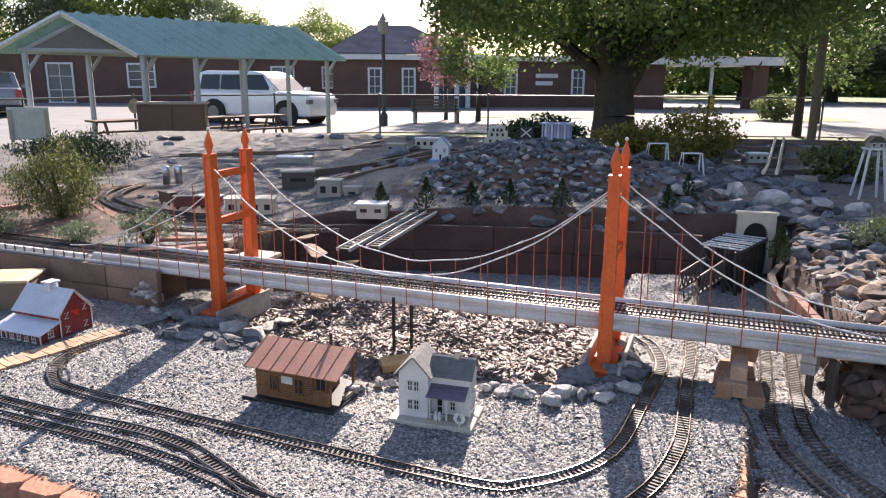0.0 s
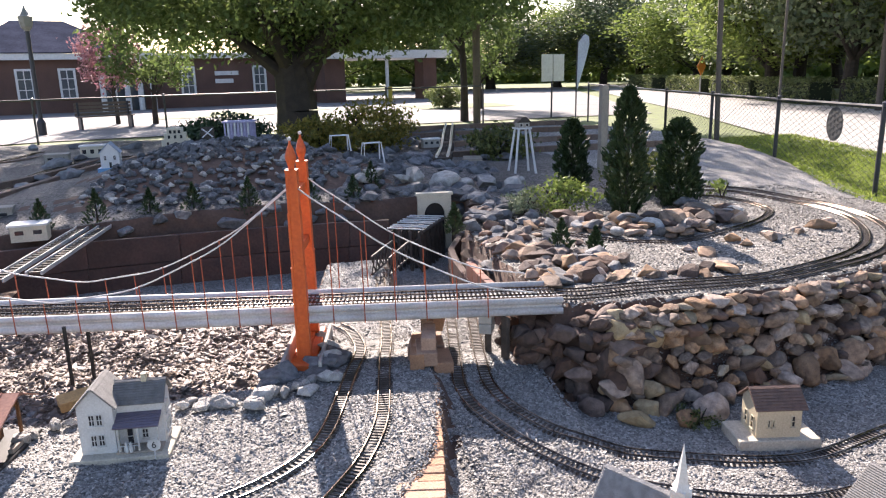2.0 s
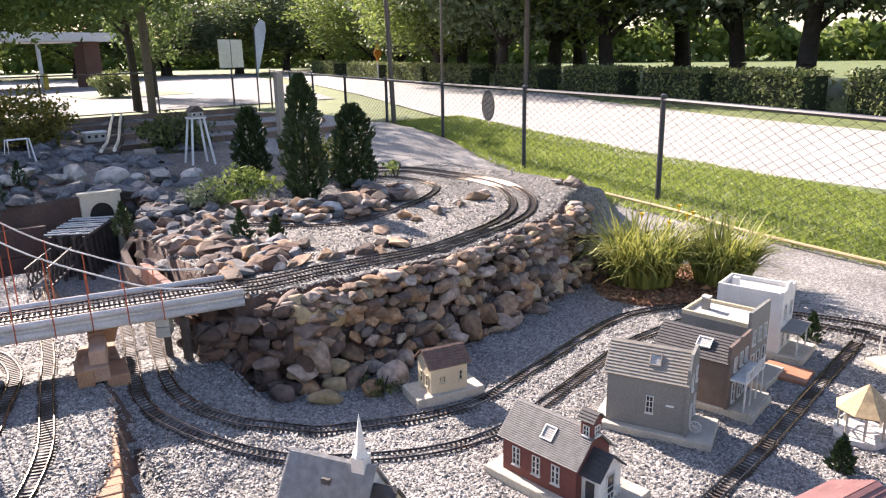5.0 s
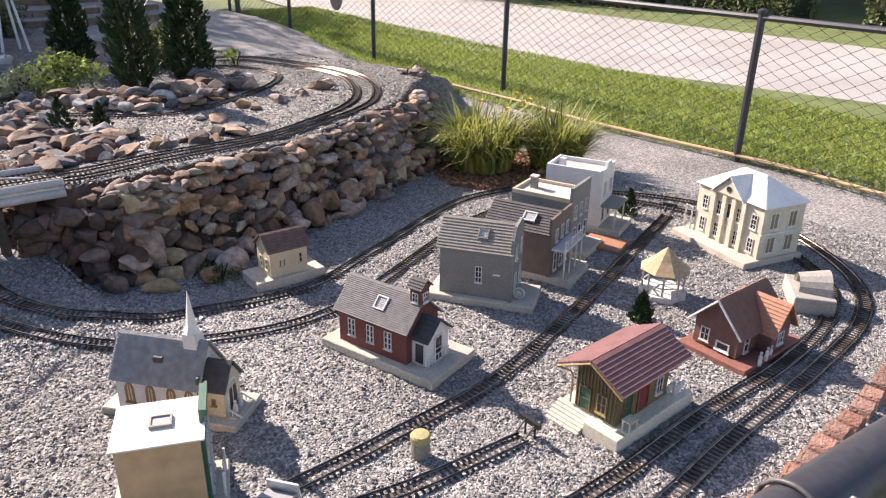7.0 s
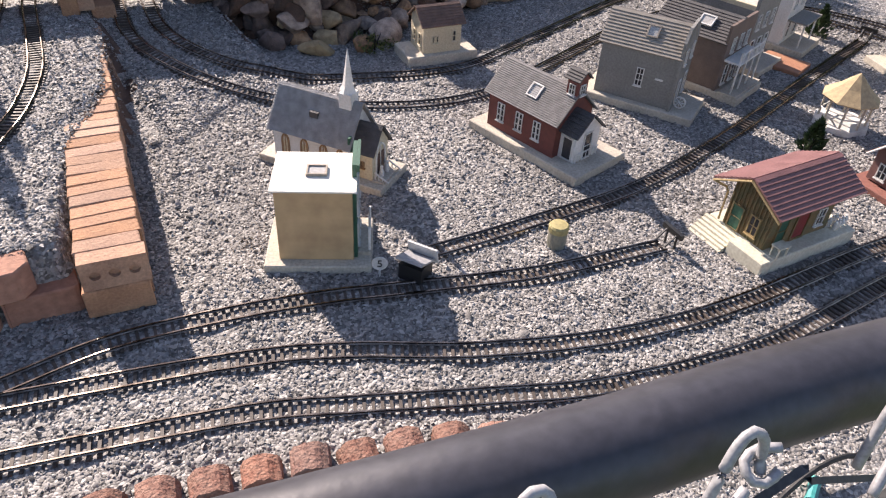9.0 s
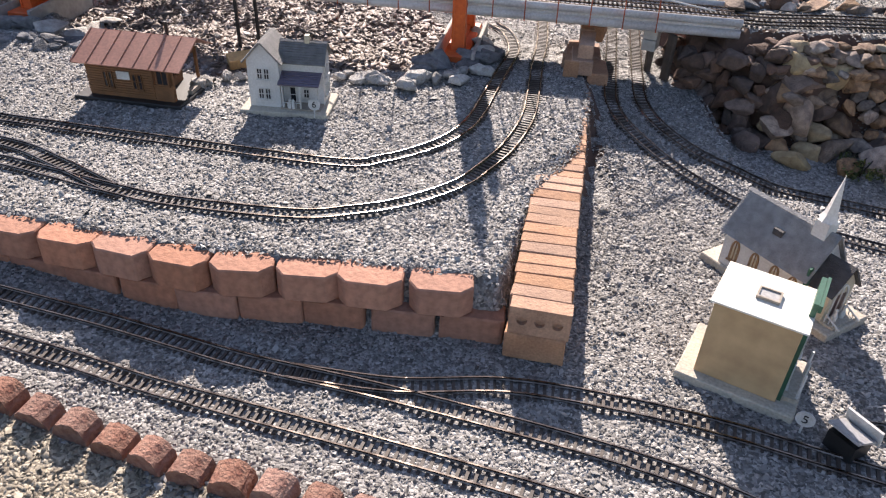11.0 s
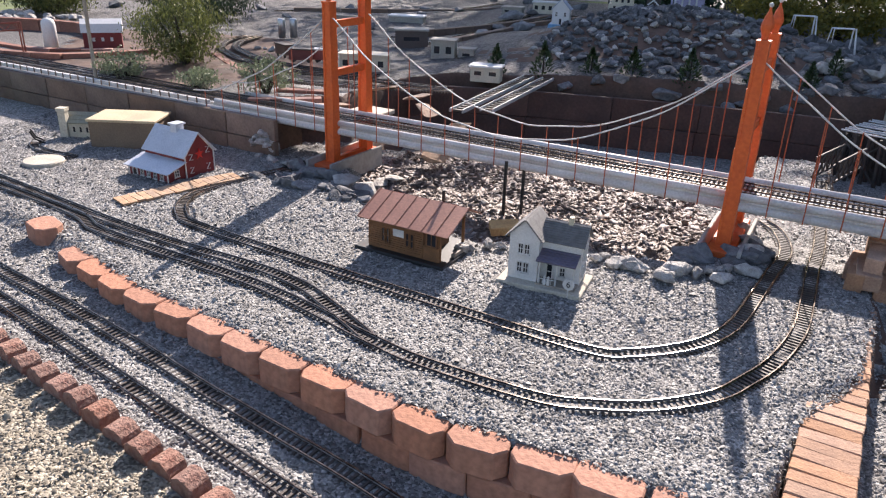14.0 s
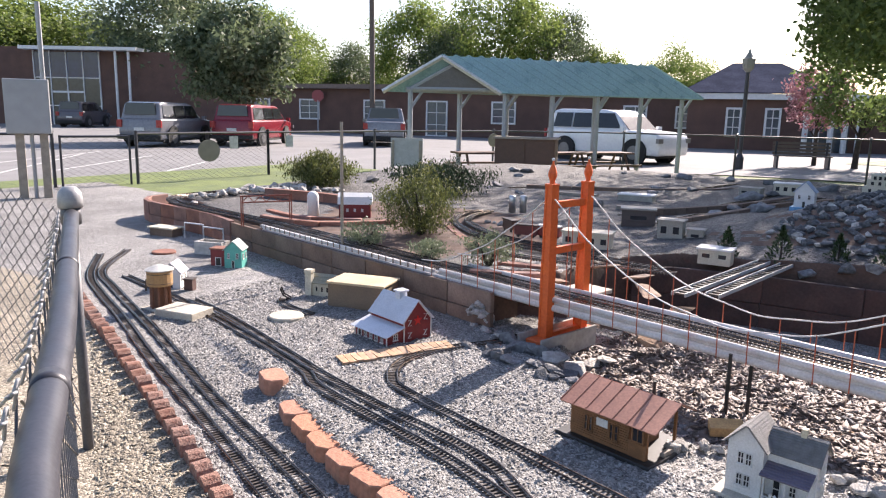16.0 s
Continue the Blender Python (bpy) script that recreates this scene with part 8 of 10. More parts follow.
def far_window(parent, f, u, v, w, h, cols=2, rows=3):
    bm = bmesh.new()
    b = 0.10
    for x0, y0, x1, y1 in ((-w / 2, 0, -w / 2 + b, h), (w / 2 - b, 0, w / 2, h), (-w / 2 + b, 0, w / 2 - b, b), (-w / 2 + b, h - b, w / 2 - b, h)):
        box(bm, u + x0, v + y0, 0, u + x1, v + y1, 0.08, f)
    for c in range(1, cols):
        x = u - w / 2 + w * c / cols
        box(bm, x - 0.02, v + b, 0.01, x + 0.02, v + h - b, 0.06, f)
    for r in range(1, rows):
        y = v + h * r / rows
        box(bm, u - w / 2 + b, y - 0.02, 0.012, u + w / 2 - b, y + 0.02, 0.055, f)
    win = part("window", bm, WHITEF, parent)
    bm = bmesh.new()
    box(bm, u - w / 2 + b, v + b, -0.05, u + w / 2 - b, v + h - b, 0.008, f)
    part("pane", bm, FARPANE, win)


def bank():
    # local x runs along the front, y away from the garden
    m = pose(-10.6, 38.3, -0.15, 0, 0, 16.5)
    b = thing("bank_building", m, "long low brick bank building with white trim and slate hipped roof", "building", "buildings round the lot")
    L, D, H = 17.4, 9.0, 2.5
    block(b, "wall", BRICKFAR, 0, 0, 0, L, D, H)
    block(b, "fascia", WHITEF, -0.3, -0.35, H, L + 0.3, D + 0.3, H + 0.28)
    bm = bmesh.new()
    z0, z1 = H + 0.285, H + 2.0
    slope(bm, (-0.4, -0.4, z0), (7.2, -0.4, z0), (4.6, 4.5, z1), (2.2, 4.5, z1), 1, 0.05, 0)
    slope(bm, (-0.4, D, z0), (-0.4, -0.4, z0), (2.2, 4.5, z1), (2.2, 4.5, z1), 1, 0.05, 0)
    slope(bm, (7.2, -0.4, z0), (7.2, D, z0), (4.6, 4.5, z1), (4.6, 4.5, z1), 1, 0.05, 0)
    part("roof", bm, ROOFSLATE, b, "slate hipped roof")
    f = face_y(0.0)
    for u in (2.2, 4.0, 9.6, 13.4):
        far_window(b, f, u, 0.65, 0.75, 1.45)
    for u in (5.4, 5.9, 6.5, 7.1, 7.7):
        rod(b, "portico_column", WHITEF, [(u, -0.7, 0), (u, -0.7, H)], 0.13, n=10)
    block(b, "entrance", FARPANE, 5.6, -0.06, 0.05, 7.4, -0.002, 2.2, "dark glazed entrance")
    for k, (w, z) in enumerate(((1.25, 1.62), (0.95, 1.22))):
        block(b, "wall_sign", WHITEF, 11.0, -0.06, z, 11.0 + w, -0.002, z + 0.22, "pale bar-shaped sign on brick")
    block(b, "canopy", WHITEF, 15.5, -3.0, H - 0.15, 24.0, 4.0, H + 0.28, "white drive-through canopy")
    block(b, "canopy_pier", BRICKFAR, 16.2, -2.4, 0, 17.4, -1.2, H - 0.155)
    block(b, "canopy_pier", BRICKFAR, 22.4, -2.4, 0, 23.3, -1.4, H - 0.155)
    rod(b, "canopy_post", WHITEF, [(19.9, -2.6, 0), (19.9, -2.6, H - 0.155)], 0.1, n=8)
    y = plain("yellow_bollard", (0.55, 0.42, 0.05), 0.6)
    rod(b, "bollard", y, [(19.9, -2.9, 0), (19.9, -2.9, 0.8)], 0.12, n=8)


bank()


def low_building(m, L, D, H, label, wins, name="brick_building", roof=None):
    b = thing(name, m, label, "building", "buildings round the lot")
    block(b, "wall", BRICKFAR, 0, 0, 0, L, D, H)
    block(b, "fascia", WHITEF if roof is None else roof, -0.3, -0.5, H, L + 0.3, D + 0.3, H + 0.3)
    for u, v, w, h in wins:
        far_window(b, face_y(0.0), u, v, w, h)
    return b


BROWNFASCIA = plain("brown_fascia", (0.16, 0.12, 0.10), 0.7, 0.9, 1.0)
low_building(pose(-46, 34.8, -0.15, 0, 0, 14), 30, 9, 3.0, "long low brick school wing behind the lot", [(6, 0.9, 1.6, 1.4), (10, 0.9, 1.6, 1.4), (15, 0.9, 1.6, 1.4), (19.5, 0.0, 1.5, 2.3), (24, 0.9, 1.6, 1.4)], roof=BROWNFASCIA)
low_building(pose(-17, 42.5, -0.15, 0, 0, 12), 9, 8, 2.9, "low brick building behind the shelter", [(2, 0.9, 1.4, 1.3), (5, 0.9, 1.4, 1.3)], roof=WHITEF)
e = thing("school_entrance", pose(-62, 26.5, -0.15, 0, 0, 33), "brick school entrance with tall blue-tinted glass", "building", "buildings round the lot")
block(e, "wall", BRICKFAR, 0, 0, 0, 17.6, 10, 5.6)
block(e, "fascia", WHITEF, 4.7, -1.2, 5.6, 13.6, 10, 5.85)
block(e, "parapet", BRICKFAR, 0, 0, 5.601, 4.65, 10, 5.85)
bluep = plain("blue_glass", (0.02, 0.03, 0.085), 0.1, 0.8, 0.4)
DOORGLASS = plain("door_glass", (0.05, 0.055, 0.06), 0.12, 0.8, 0.4)
for i in range(4):
    for j, (z0, z1) in enumerate(((0.1, 1.45), (1.5, 3.55), (3.62, 5.5))):
        door = i in (1, 2) and j < 2
        block(e, "glass_panel", DOORGLASS if door or j == 1 else bluep, 5.2 + i * 1.27, -0.06, z0, 6.42 + i * 1.27, -0.002, z1)
for i in range(5):
    block(e, "mullion", WHITEF, 5.12 + i * 1.27, -0.12, 0, 5.195 + i * 1.27, -0.0025, 5.58)
for z in (1.45, 3.55):
    block(e, "transom", WHITEF, 5.2, -0.10, z, 10.2, -0.062, z + 0.07)
block(e, "door_frame", WHITEF, 6.5, -0.14, 2.45, 8.95, -0.10, 2.6)
block(e, "door_frame", WHITEF, 7.67, -0.14, 0.1, 7.78, -0.10, 2.45)
for u in (11.9, 12.9):
    rod(e, "canopy_post", WHITEF, [(u, -0.9, 0), (u, -0.9, 5.6)], 0.1, n=8)

# ---- poles and signs ----
POLE = plain("weathered_pole", (0.14, 0.11, 0.09), 0.85, 0.8, 6)
for x, y, h, r, lean, lab in ((9.62, 12.43, 7.5, 0.05, -0.3, "weathered wooden utility pole on the lawn"), (7.9, 8.82, 5.0, 0.018, 0.0, "slim grey metal pole by the fence"), (20.8, 19.4, 8.5, 0.10, 0.0, "dark utility pole across the street"),
                              (-29.9, 36.4, 10.5, 0.16, -0.1, "wooden utility pole behind the lot"), (7.9, 21.8, 6.5, 0.12, 0.0, "dark wooden pole beside the lot")):
    p = thing("utility_pole", pose(x, y, -0.15), lab, "pole", "poles round the garden")
    rod(p, "shaft", POLE, [(0, 0, 0), (lean, 0, h)], r, n=8)
p = thing("steel_post", pose(4.26, 7.01, 0.38), "square grey steel post among shrubs", "post")
block(p, "shaft", WOODSLAB, -0.035, -0.035, 0, 0.035, 0.035, 0.88)
p = thing("slim_post", pose(-3.11, 4.47, 0.36), "slim wooden post with a wire by the causeway", "post")
rod(p, "shaft", WOODSLAB, [(0, 0, 0), (0, 0, 0.96)], 0.012, n=6)
s = thing("stop_sign", pose(-35.2, 36.9, -0.15, 0, 0, 40), "red octagonal road sign on a post", "sign")
rod(s, "post", STEEL, [(0, 0, 0), (0, 0, 2.2)], 0.05, n=6)
bm = bmesh.new()
prism(bm, [(0.42 * math.cos(q), 2.5 + 0.42 * math.sin(q)) for q in np.linspace(0, 2 * math.pi, 9)[:-1] + math.pi / 8], "y", -0.03, 0.0)
part("plate", bm, plain("sign_red", (0.35, 0.08, 0.08), 0.5), s)
s = thing("feather_flag", pose(10.05, 19.4, -0.12, 0, 0, 10), "white and blue feather banner on a bent pole", "banner")
rod(s, "pole", BLACKPIPE, [(0, 0, 0), (0, 0, 1.2), (0.02, 0, 2.3), (0.25, 0, 2.48)], 0.02, n=6)
bm = bmesh.new()
prism(bm, [(0.03, 0.95), (0.30, 1.75), (0.42, 2.2), (0.40, 2.40), (0.25, 2.47), (0.05, 2.25), (0.01, 1.5)], "y", -0.006, 0.006)
part("banner", bm, plain("banner_cloth", (0.55, 0.60, 0.72), 0.7, 0.8, 2), s)
s = thing("double_sign", pose(10.75, 22.6, -0.12, 0, 0, 20), "pair of pale blank sign boards on a post", "sign")
rod(s, "post", BLACKPIPE, [(0, 0, 0), (0, 0, 2.0)], 0.03, n=6)
for x in (-0.26, 0.26):
    block(s, "board", WHITEF, x - 0.24, -0.05, 1.15, x + 0.24, -0.031, 2.0)
s = thing("warning_sign", pose(24.0, 33.5, -0.12, 0, 0, 30), "orange diamond road sign by the street", "sign")
rod(s, "post", STEEL, [(0, 0, 0), (0, 0, 1.2)], 0.04, n=6)
bm = bmesh.new()
prism(bm, [(0, 1.0), (0.5, 1.5), (0, 2.0), (-0.5, 1.5)], "y", -0.03, 0.0)
part("plate", bm, plain("sign_orange", (0.7, 0.25, 0.03), 0.5), s)

# ---- trees ----
# unseen upper crown is added, flared left to cast shade on the back terrain
tree(pose(1.95, 15.6, -0.15), "large spreading shade tree with a thick forked trunk", 6.1, 4.3, 0.42, 1, LEAF_TREE, 640, 150, 0.12, 0.35, limbs=8, ry=0.72, flare=0.75, clear=(-3.7, 4.2), forks=((1.5, -0.2, 3.6, 0.55), (-1.0, 0.1, 3.9, 0.6), (0.35, 0.2, 4.2, 0.5)))
tree(pose(-1.9, 27.5, -0.15), "crape myrtle with pink-tinged foliage beside the lot", 4.4, 1.6, 0.09, 2, LEAF_TREE, 90, 60, 0.16, 0.3)
tree(pose(-3.2, 28.2, -0.15), "crape myrtle in dull pink bloom", 3.6, 1.0, 0.07, 21, LEAF_PINK, 60, 50, 0.13, 0.35)
tree(pose(7.75, 22.6, -0.15), "shade tree with dark trunk by the lot", 8.0, 3.6, 0.11, 3, LEAF_TREE, 260, 60, 0.22, 0.36)
tree(pose(10.6, 29.5, -0.15), "small rounded tree on a grass island", 4.6, 1.5, 0.12, 4, LEAF_TREE, 80, 50, 0.18, 0.28)
bush(pose(9.6, 31.0, -0.12), "clipped round shrub on the grass island", 0.8, 1.0, 41, LEAF_HEDGE, 60, 40, 0.14)
tree(pose(-26.4, 22.8, -0.15), "round grey-green tree in the parking lot", 5.7, 2.2, 0.16, 5, LEAF_DULL, 200, 60, 0.26, 0.32)
_far = [tree(pose(24, 6, -0.15), "tall leafy street tree behind the hedge", 11.0, 4.6, 0.28, 6, LEAF_LIGHT, 230, 85, 0.29, 0.22, "far trees"),
        tree(pose(27, 30, -0.15), "tall sunlit leafy tree beyond the street", 12.0, 4.8, 0.3, 7, LEAF_LIGHT, 230, 85, 0.30, 0.20, "far trees"),
        tree(pose(26, 14, -0.15), "tall dark leafy tree behind the hedge", 10.5, 4.6, 0.28, 8, LEAF_DULL, 230, 85, 0.29, 0.24, "far trees")]
_rnd = random.Random(12)
# x, y, width, height of each tree
for k, (x, y, w, h) in enumerate([(25.5, -2, 4.6, 11), (28, 2, 5, 12), (23.6, 10.5, 4.2, 10.5), (25, 19, 4.6, 11), (27.5, 24, 4.8, 11.5), (31, 10, 5.5, 13), (32, 20, 5.6, 13.5), (33, 27, 5.5, 12), (29.1, 34.2, 4.2, 6.4), (31.6, 44.8, 4.6, 6.4), (27.6, 58.7, 5, 6.2),
                                  (31, 56.9, 4.6, 7.6), (38.7, 64, 6, 7.2), (38, 50, 5, 7), (22, 60, 6, 6), (16, 62, 6, 6.5), (10, 66, 6, 7), (36, 2, 5.5, 13), (30, -8, 5, 12), (23, 3, 3.8, 9), (22.6, 22.5, 3.8, 9), (24.2, 28.6, 3.6, 7.6), (44, 58, 6, 8), (37, 38, 5, 8),
                                  (-68, 32, 6.5, 10.5), (-65.4, 36.7, 5.5, 10.2), (-54, 39.4, 5.6, 11.6), (-58.8, 53.9, 4.2, 11.2), (-62.3, 64.7, 4, 7.5), (-59.3, 67.5, 3.6, 8.6), (-42, 57.1, 3.9, 11.5), (-32.4, 56.3, 4.3, 12.6), (-28.5, 60.8, 3, 9.6), (-25.4, 62.3, 2.6, 7),
                                  (-22.2, 72.2, 3.2, 8), (-37, 56, 3.4, 8.5), (-75, 26, 6.5, 11), (-50, 47, 3.5, 8)]):
    h0, w0 = (11.0, 12.0, 10.5)[k % 3] * 1.02, (4.6, 4.8, 4.6)[k % 3] * 1.1
    copy_thing(_far[k % 3], pose(x, y, -0.15, 0, 0, _rnd.uniform(0, 360)) @ Matrix.Diagonal((1.22 * w / w0, 1.22 * w / w0, h / h0, 1)))
for k, (x, y, w) in enumerate([(19.2, 6.0, 3.0), (19.6, 9.6, 3.0), (20.3, 12.6, 2.7), (21.3, 16.4, 3.4), (22.0, 20.5, 3.2), (22.7, 25.4, 4.6), (24.4, 31.0, 5), (26.5, 38.0, 6), (28.5, 46.0, 6), (18.3, 1.5, 3.4)]):
    rng = np.random.default_rng(50 + k)
    hd = thing("clipped_hedge", pose(x, y, -0.15, 0, 0, 74), "boxy clipped green hedge across the street", "hedge", "street hedges")
    n = int(900 * w)
    P = np.column_stack([rng.uniform(-w / 2, w / 2, n), rng.uniform(-0.55, 0.55, n), rng.uniform(0.0, 0.98, n)])
    side = rng.integers(0, 3, n)
    P[side == 0, 2] = 0.93 + rng.normal(0, 0.05, (side == 0).sum())
    P[side == 1, 1] = np.sign(P[side == 1, 1]) * (0.52 + rng.normal(0, 0.04, (side == 1).sum()))
    leaves("foliage", P, 0.12, LEAF_HEDGE, hd, rng)
    # added near-black filler box: the hedge's inner shade as a colour
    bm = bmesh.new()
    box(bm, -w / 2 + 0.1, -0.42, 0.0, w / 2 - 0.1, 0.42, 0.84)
    part("core", bm, plain("hedge_inner_shade_%d" % k, (0.02, 0.03, 0.012), 0.9), hd)

# ---- distant woods ----
rng = np.random.default_rng(90)
n = 36000
q = rng.uniform(math.radians(-28), math.radians(152), n)
P = np.column_stack([86 * np.cos(q), 4 + 86 * np.sin(q), np.zeros(n)]) * rng.uniform(0.96, 1.05, n)[:, None]
top = 4.2 + 1.3 * np.sin(q * 23) * np.sin(q * 9 + 1) + 0.7 * np.sin(q * 61)
P[:, 2] = -0.3 + rng.uniform(0, 1, n) ** 0.8 * top
woods = thing("far_woods", Matrix.Identity(4), "low band of distant hazy green woods on the skyline", "woods", kind="stuff")
leaves("woods_foliage", P, 1.0, LEAF_LIGHT, woods, rng, 0.7)

# ---- left causeway ----
BOARD = mat("weathered_board", (0.20, 0.135, 0.10), 0.85, color2=(0.12, 0.08, 0.06), scale=6, bump=0.4, bump_scale=40, rand=0.18)
LEDGE = mat("clay_ledge", (0.30, 0.15, 0.11), 0.85, color2=(0.19, 0.09, 0.07), scale=7, bump=0.3, bump_scale=50, rand=0.2)
# darker copy of the ledge colour, with the shade on sun-averted boards painted in
BANK = mat("shaded_board", (0.10, 0.054, 0.043), 0.85, color2=(0.055, 0.031, 0.026), scale=5, bump=0.4, bump_scale=40, rand=0.15)
RUST = plain("rust_paint", (0.26, 0.07, 0.045), 0.6)
CREAM = plain("cream_paint", (0.62, 0.56, 0.44), 0.7)
CHALK = plain("chalk_white", (0.72, 0.71, 0.70), 0.6, 0.9)
TIN = mat("tin", (0.62, 0.63, 0.65), 0.35, 0.9, color2=(0.45, 0.45, 0.46), scale=20)


def ribbon_boards(line, z0, z1, material, parent, length=0.30, thick=0.03, seed=1, name="board", rows=2):
    """Boards set on edge one after another along a line."""
    rnd = random.Random(seed)
    line = np.array(line)
    L = np.concatenate([[0], np.cumsum(np.linalg.norm(np.diff(line, axis=0), axis=1))])
    h = (z1 - z0) / rows
    for r in range(rows):
        s = -rnd.uniform(0, length * 0.5)
        while s < L[-1]:
            a, b = max(0, s), min(L[-1], s + length)
            s += length
            if b - a < 0.03:
                continue
            p = np.array([np.interp(a, L, line[:, 0]), np.interp(a, L, line[:, 1])])
            q = np.array([np.interp(b, L, line[:, 0]), np.interp(b, L, line[:, 1])])
            w = np.linalg.norm(q - p)
            bm = bmesh.new()
            box(bm, 0.002, -thick / 2, 0.0, w - 0.002, thick / 2, h - 0.004)
            bevel(bm, 0.003)
            ob = part(name, bm, material, parent)
            o = rnd.uniform(-0.004, 0.004)
            ob.matrix_local = pose(p[0], p[1] + o, z0 + r * h, 0, 0, math.degrees(math.atan2(q[1] - p[1], q[0] - p[0])))


CAUSEWAY = spline([(-1.50, 4.00), (-1.95, 4.10), (-3.0, 4.335), (-4.0, 4.57), (-4.7, 4.735)], 0.02)
cw = thing("wall_causeway", Matrix.Identity(4), "weathered brown board wall carrying the raised track", "retaining wall", kind="structure")
ribbon_boards(CAUSEWAY, 0.13, 0.385, BOARD, cw, 0.42, 0.035, 3)
bm = bmesh.new()
box(bm, -3.95, 0.0, 0.02, -0.45, 0.27, 0.368, BM)
part("fill", bm, SOIL, cw, "packed soil behind the boards")
rail = thing("causeway_railing", BM, "low weathered white railing along the raised track", "railing")
block(rail, "kerb", DECK, -3.2, -0.012, 0.392, -0.93, 0.012, 0.418)
for k in range(29):
    block(rail, "baluster", BOARD, -3.18 + k * 0.08, -0.017, 0.391, -3.172 + k * 0.08, -0.0125, 0.424)
bed = thing("wall_bed", Matrix.Identity(4), "curved red-brown retaining edge at the end of the raised bed", "retaining wall", kind="structure")
ribbon_boards(spline([(-4.7, 4.735), (-5.2, 4.90), (-5.9, 5.0), (-6.5, 5.08), (-6.85, 5.3), (-6.93, 5.6)], 0.02), 0.12, 0.40, LEDGE, bed, 0.26, 0.05, 4)
E0 = BM @ Vector((-3.2, 0.095, 0.406))
E1 = BM @ Vector((-3.2, 0.205, 0.406))
for k, e in enumerate((E0, E1)):
    o = 0.11 * k
    track([(e.x, e.y), (e.x - 0.5, e.y + 0.09 - o * 0.1), (-5.5, 4.98 + o), (-6.1, 5.12 + o), (-6.5 + o * 0.6, 5.35 + o * 0.6), (-6.65 + o, 5.75), (-6.5 + o, 6.25), (-6.0 + o * 0.5, 6.7 - o)], "curved garden track rounding the raised bed", 0.406)
along(PALE_ROCKS, [(-6.05, 5.45), (-6.25, 5.9), (-6.1, 6.3), (-5.7, 6.6)], 0.035, (0.035, 0.085), 71, "pale broken rock heaped inside the track curve", "rocks of the raised bed", 0.14, 0.03)
along(PALE_ROCKS, [(-6.7, 6.6), (-6.3, 6.9), (-5.6, 7.1)], 0.045, (0.035, 0.08), 72, "pale broken rock along the lawn edge", "rocks of the raised bed", 0.1, 0.02)


def ledge_row(line, z, label, seed, h=0.07, length=0.24, material=LEDGE):
    t = thing("stepped_ledge", Matrix.Identity(4), label, "garden edging", "stepped ledges")
    ribbon_boards(spline(line, 0.02), z, z + h, material, t, length, 0.07, seed, "edging_piece", 1)


ledge_row([(-4.6, 5.0), (-4.3, 4.98), (-3.9, 5.05), (-3.65, 5.3), (-3.5, 5.6)], 0.37, "low red-brown ledge curving round the shrub bed", 1)
ledge_row([(-5.9, 6.2), (-5.4, 6.3), (-4.9, 6.3), (-4.5, 6.15)], 0.38, "low red-brown ledge behind the model barn", 2, 0.12)
ledge_row([(-4.9, 5.35), (-4.5, 5.25), (-4.1, 5.3), (-3.8, 5.5)], 0.38, "tan ledge carrying the model silo", 3, 0.05)
ledge_row([(-1.85, 4.30), (-1.65, 4.38), (-1.45, 4.50)], 0.38, "flat pinkish ledge beside the bridge tower", 4, 0.045, 0.3)
ledge_row([(-1.85, 4.66), (-1.65, 4.70), (-1.45, 4.74)], 0.38, "flat pinkish ledge beside the bridge tower", 5, 0.04, 0.3)
ledge_row([(-3.1, 5.85), (-2.6, 5.35), (-2.2, 5.05), (-1.9, 4.95)], 0.385, "weathered edging along the back loop", 6, 0.035, 0.2)
sl = thing("tan_slab", pose(-1.08, 4.29, 0.385, 0, 0, -13), "sunlit tan slab beside the bridge tower", "slab")
block(sl, "slab", SLAB, -0.11, -0.16, 0, 0.11, 0.16, 0.025, bev=0.004)
for x, y, z, r, sq in ((-0.80, 4.66, 0.37, 0.09, 0.3), (-0.60, 4.58, 0.30, 0.10, 0.3), (-1.35, 4.42, 0.40, 0.12, 0.25), (-0.95, 4.88, 0.40, 0.14, 0.22), (-1.25, 5.0, 0.41, 0.15, 0.2), (-0.66, 4.35, 0.2, 0.12, 0.4), (1.42, 5.18, 0.06, 0.13, 0.25)):
    rock_at(BROWN_ROCKS, x, y, z, r, random.Random(int(x * 100)), None, "rock", "flat pinkish stepping stone by the creek", "stepping stones", sq)
# back loop tracks
track([(-3.3, 6.75), (-3.3, 6.4), (-3.11, 5.99), (-2.83, 5.69), (-2.54, 5.46), (-2.09, 5.24), (-1.81, 5.20), (-1.3, 5.15), (-0.9, 5.10)], "curved garden track on the shaded back terrain", 0.422)
track([(-3.2, 6.8), (-3.16, 6.4), (-3.02, 6.08), (-2.8, 5.85), (-2.55, 5.64), (-2.2, 5.46), (-1.9, 5.385), (-1.4, 5.33)], "inner curved garden track on the shaded back terrain", 0.422)
track([(-2.3, 5.0), (-2.03, 4.90), (-1.65, 4.87), (-1.2, 4.94), (-0.75, 5.02)], "garden track behind the bridge tower", 0.422)


GIRDER = plain("grey_girder", (0.42, 0.42, 0.42), 0.5)


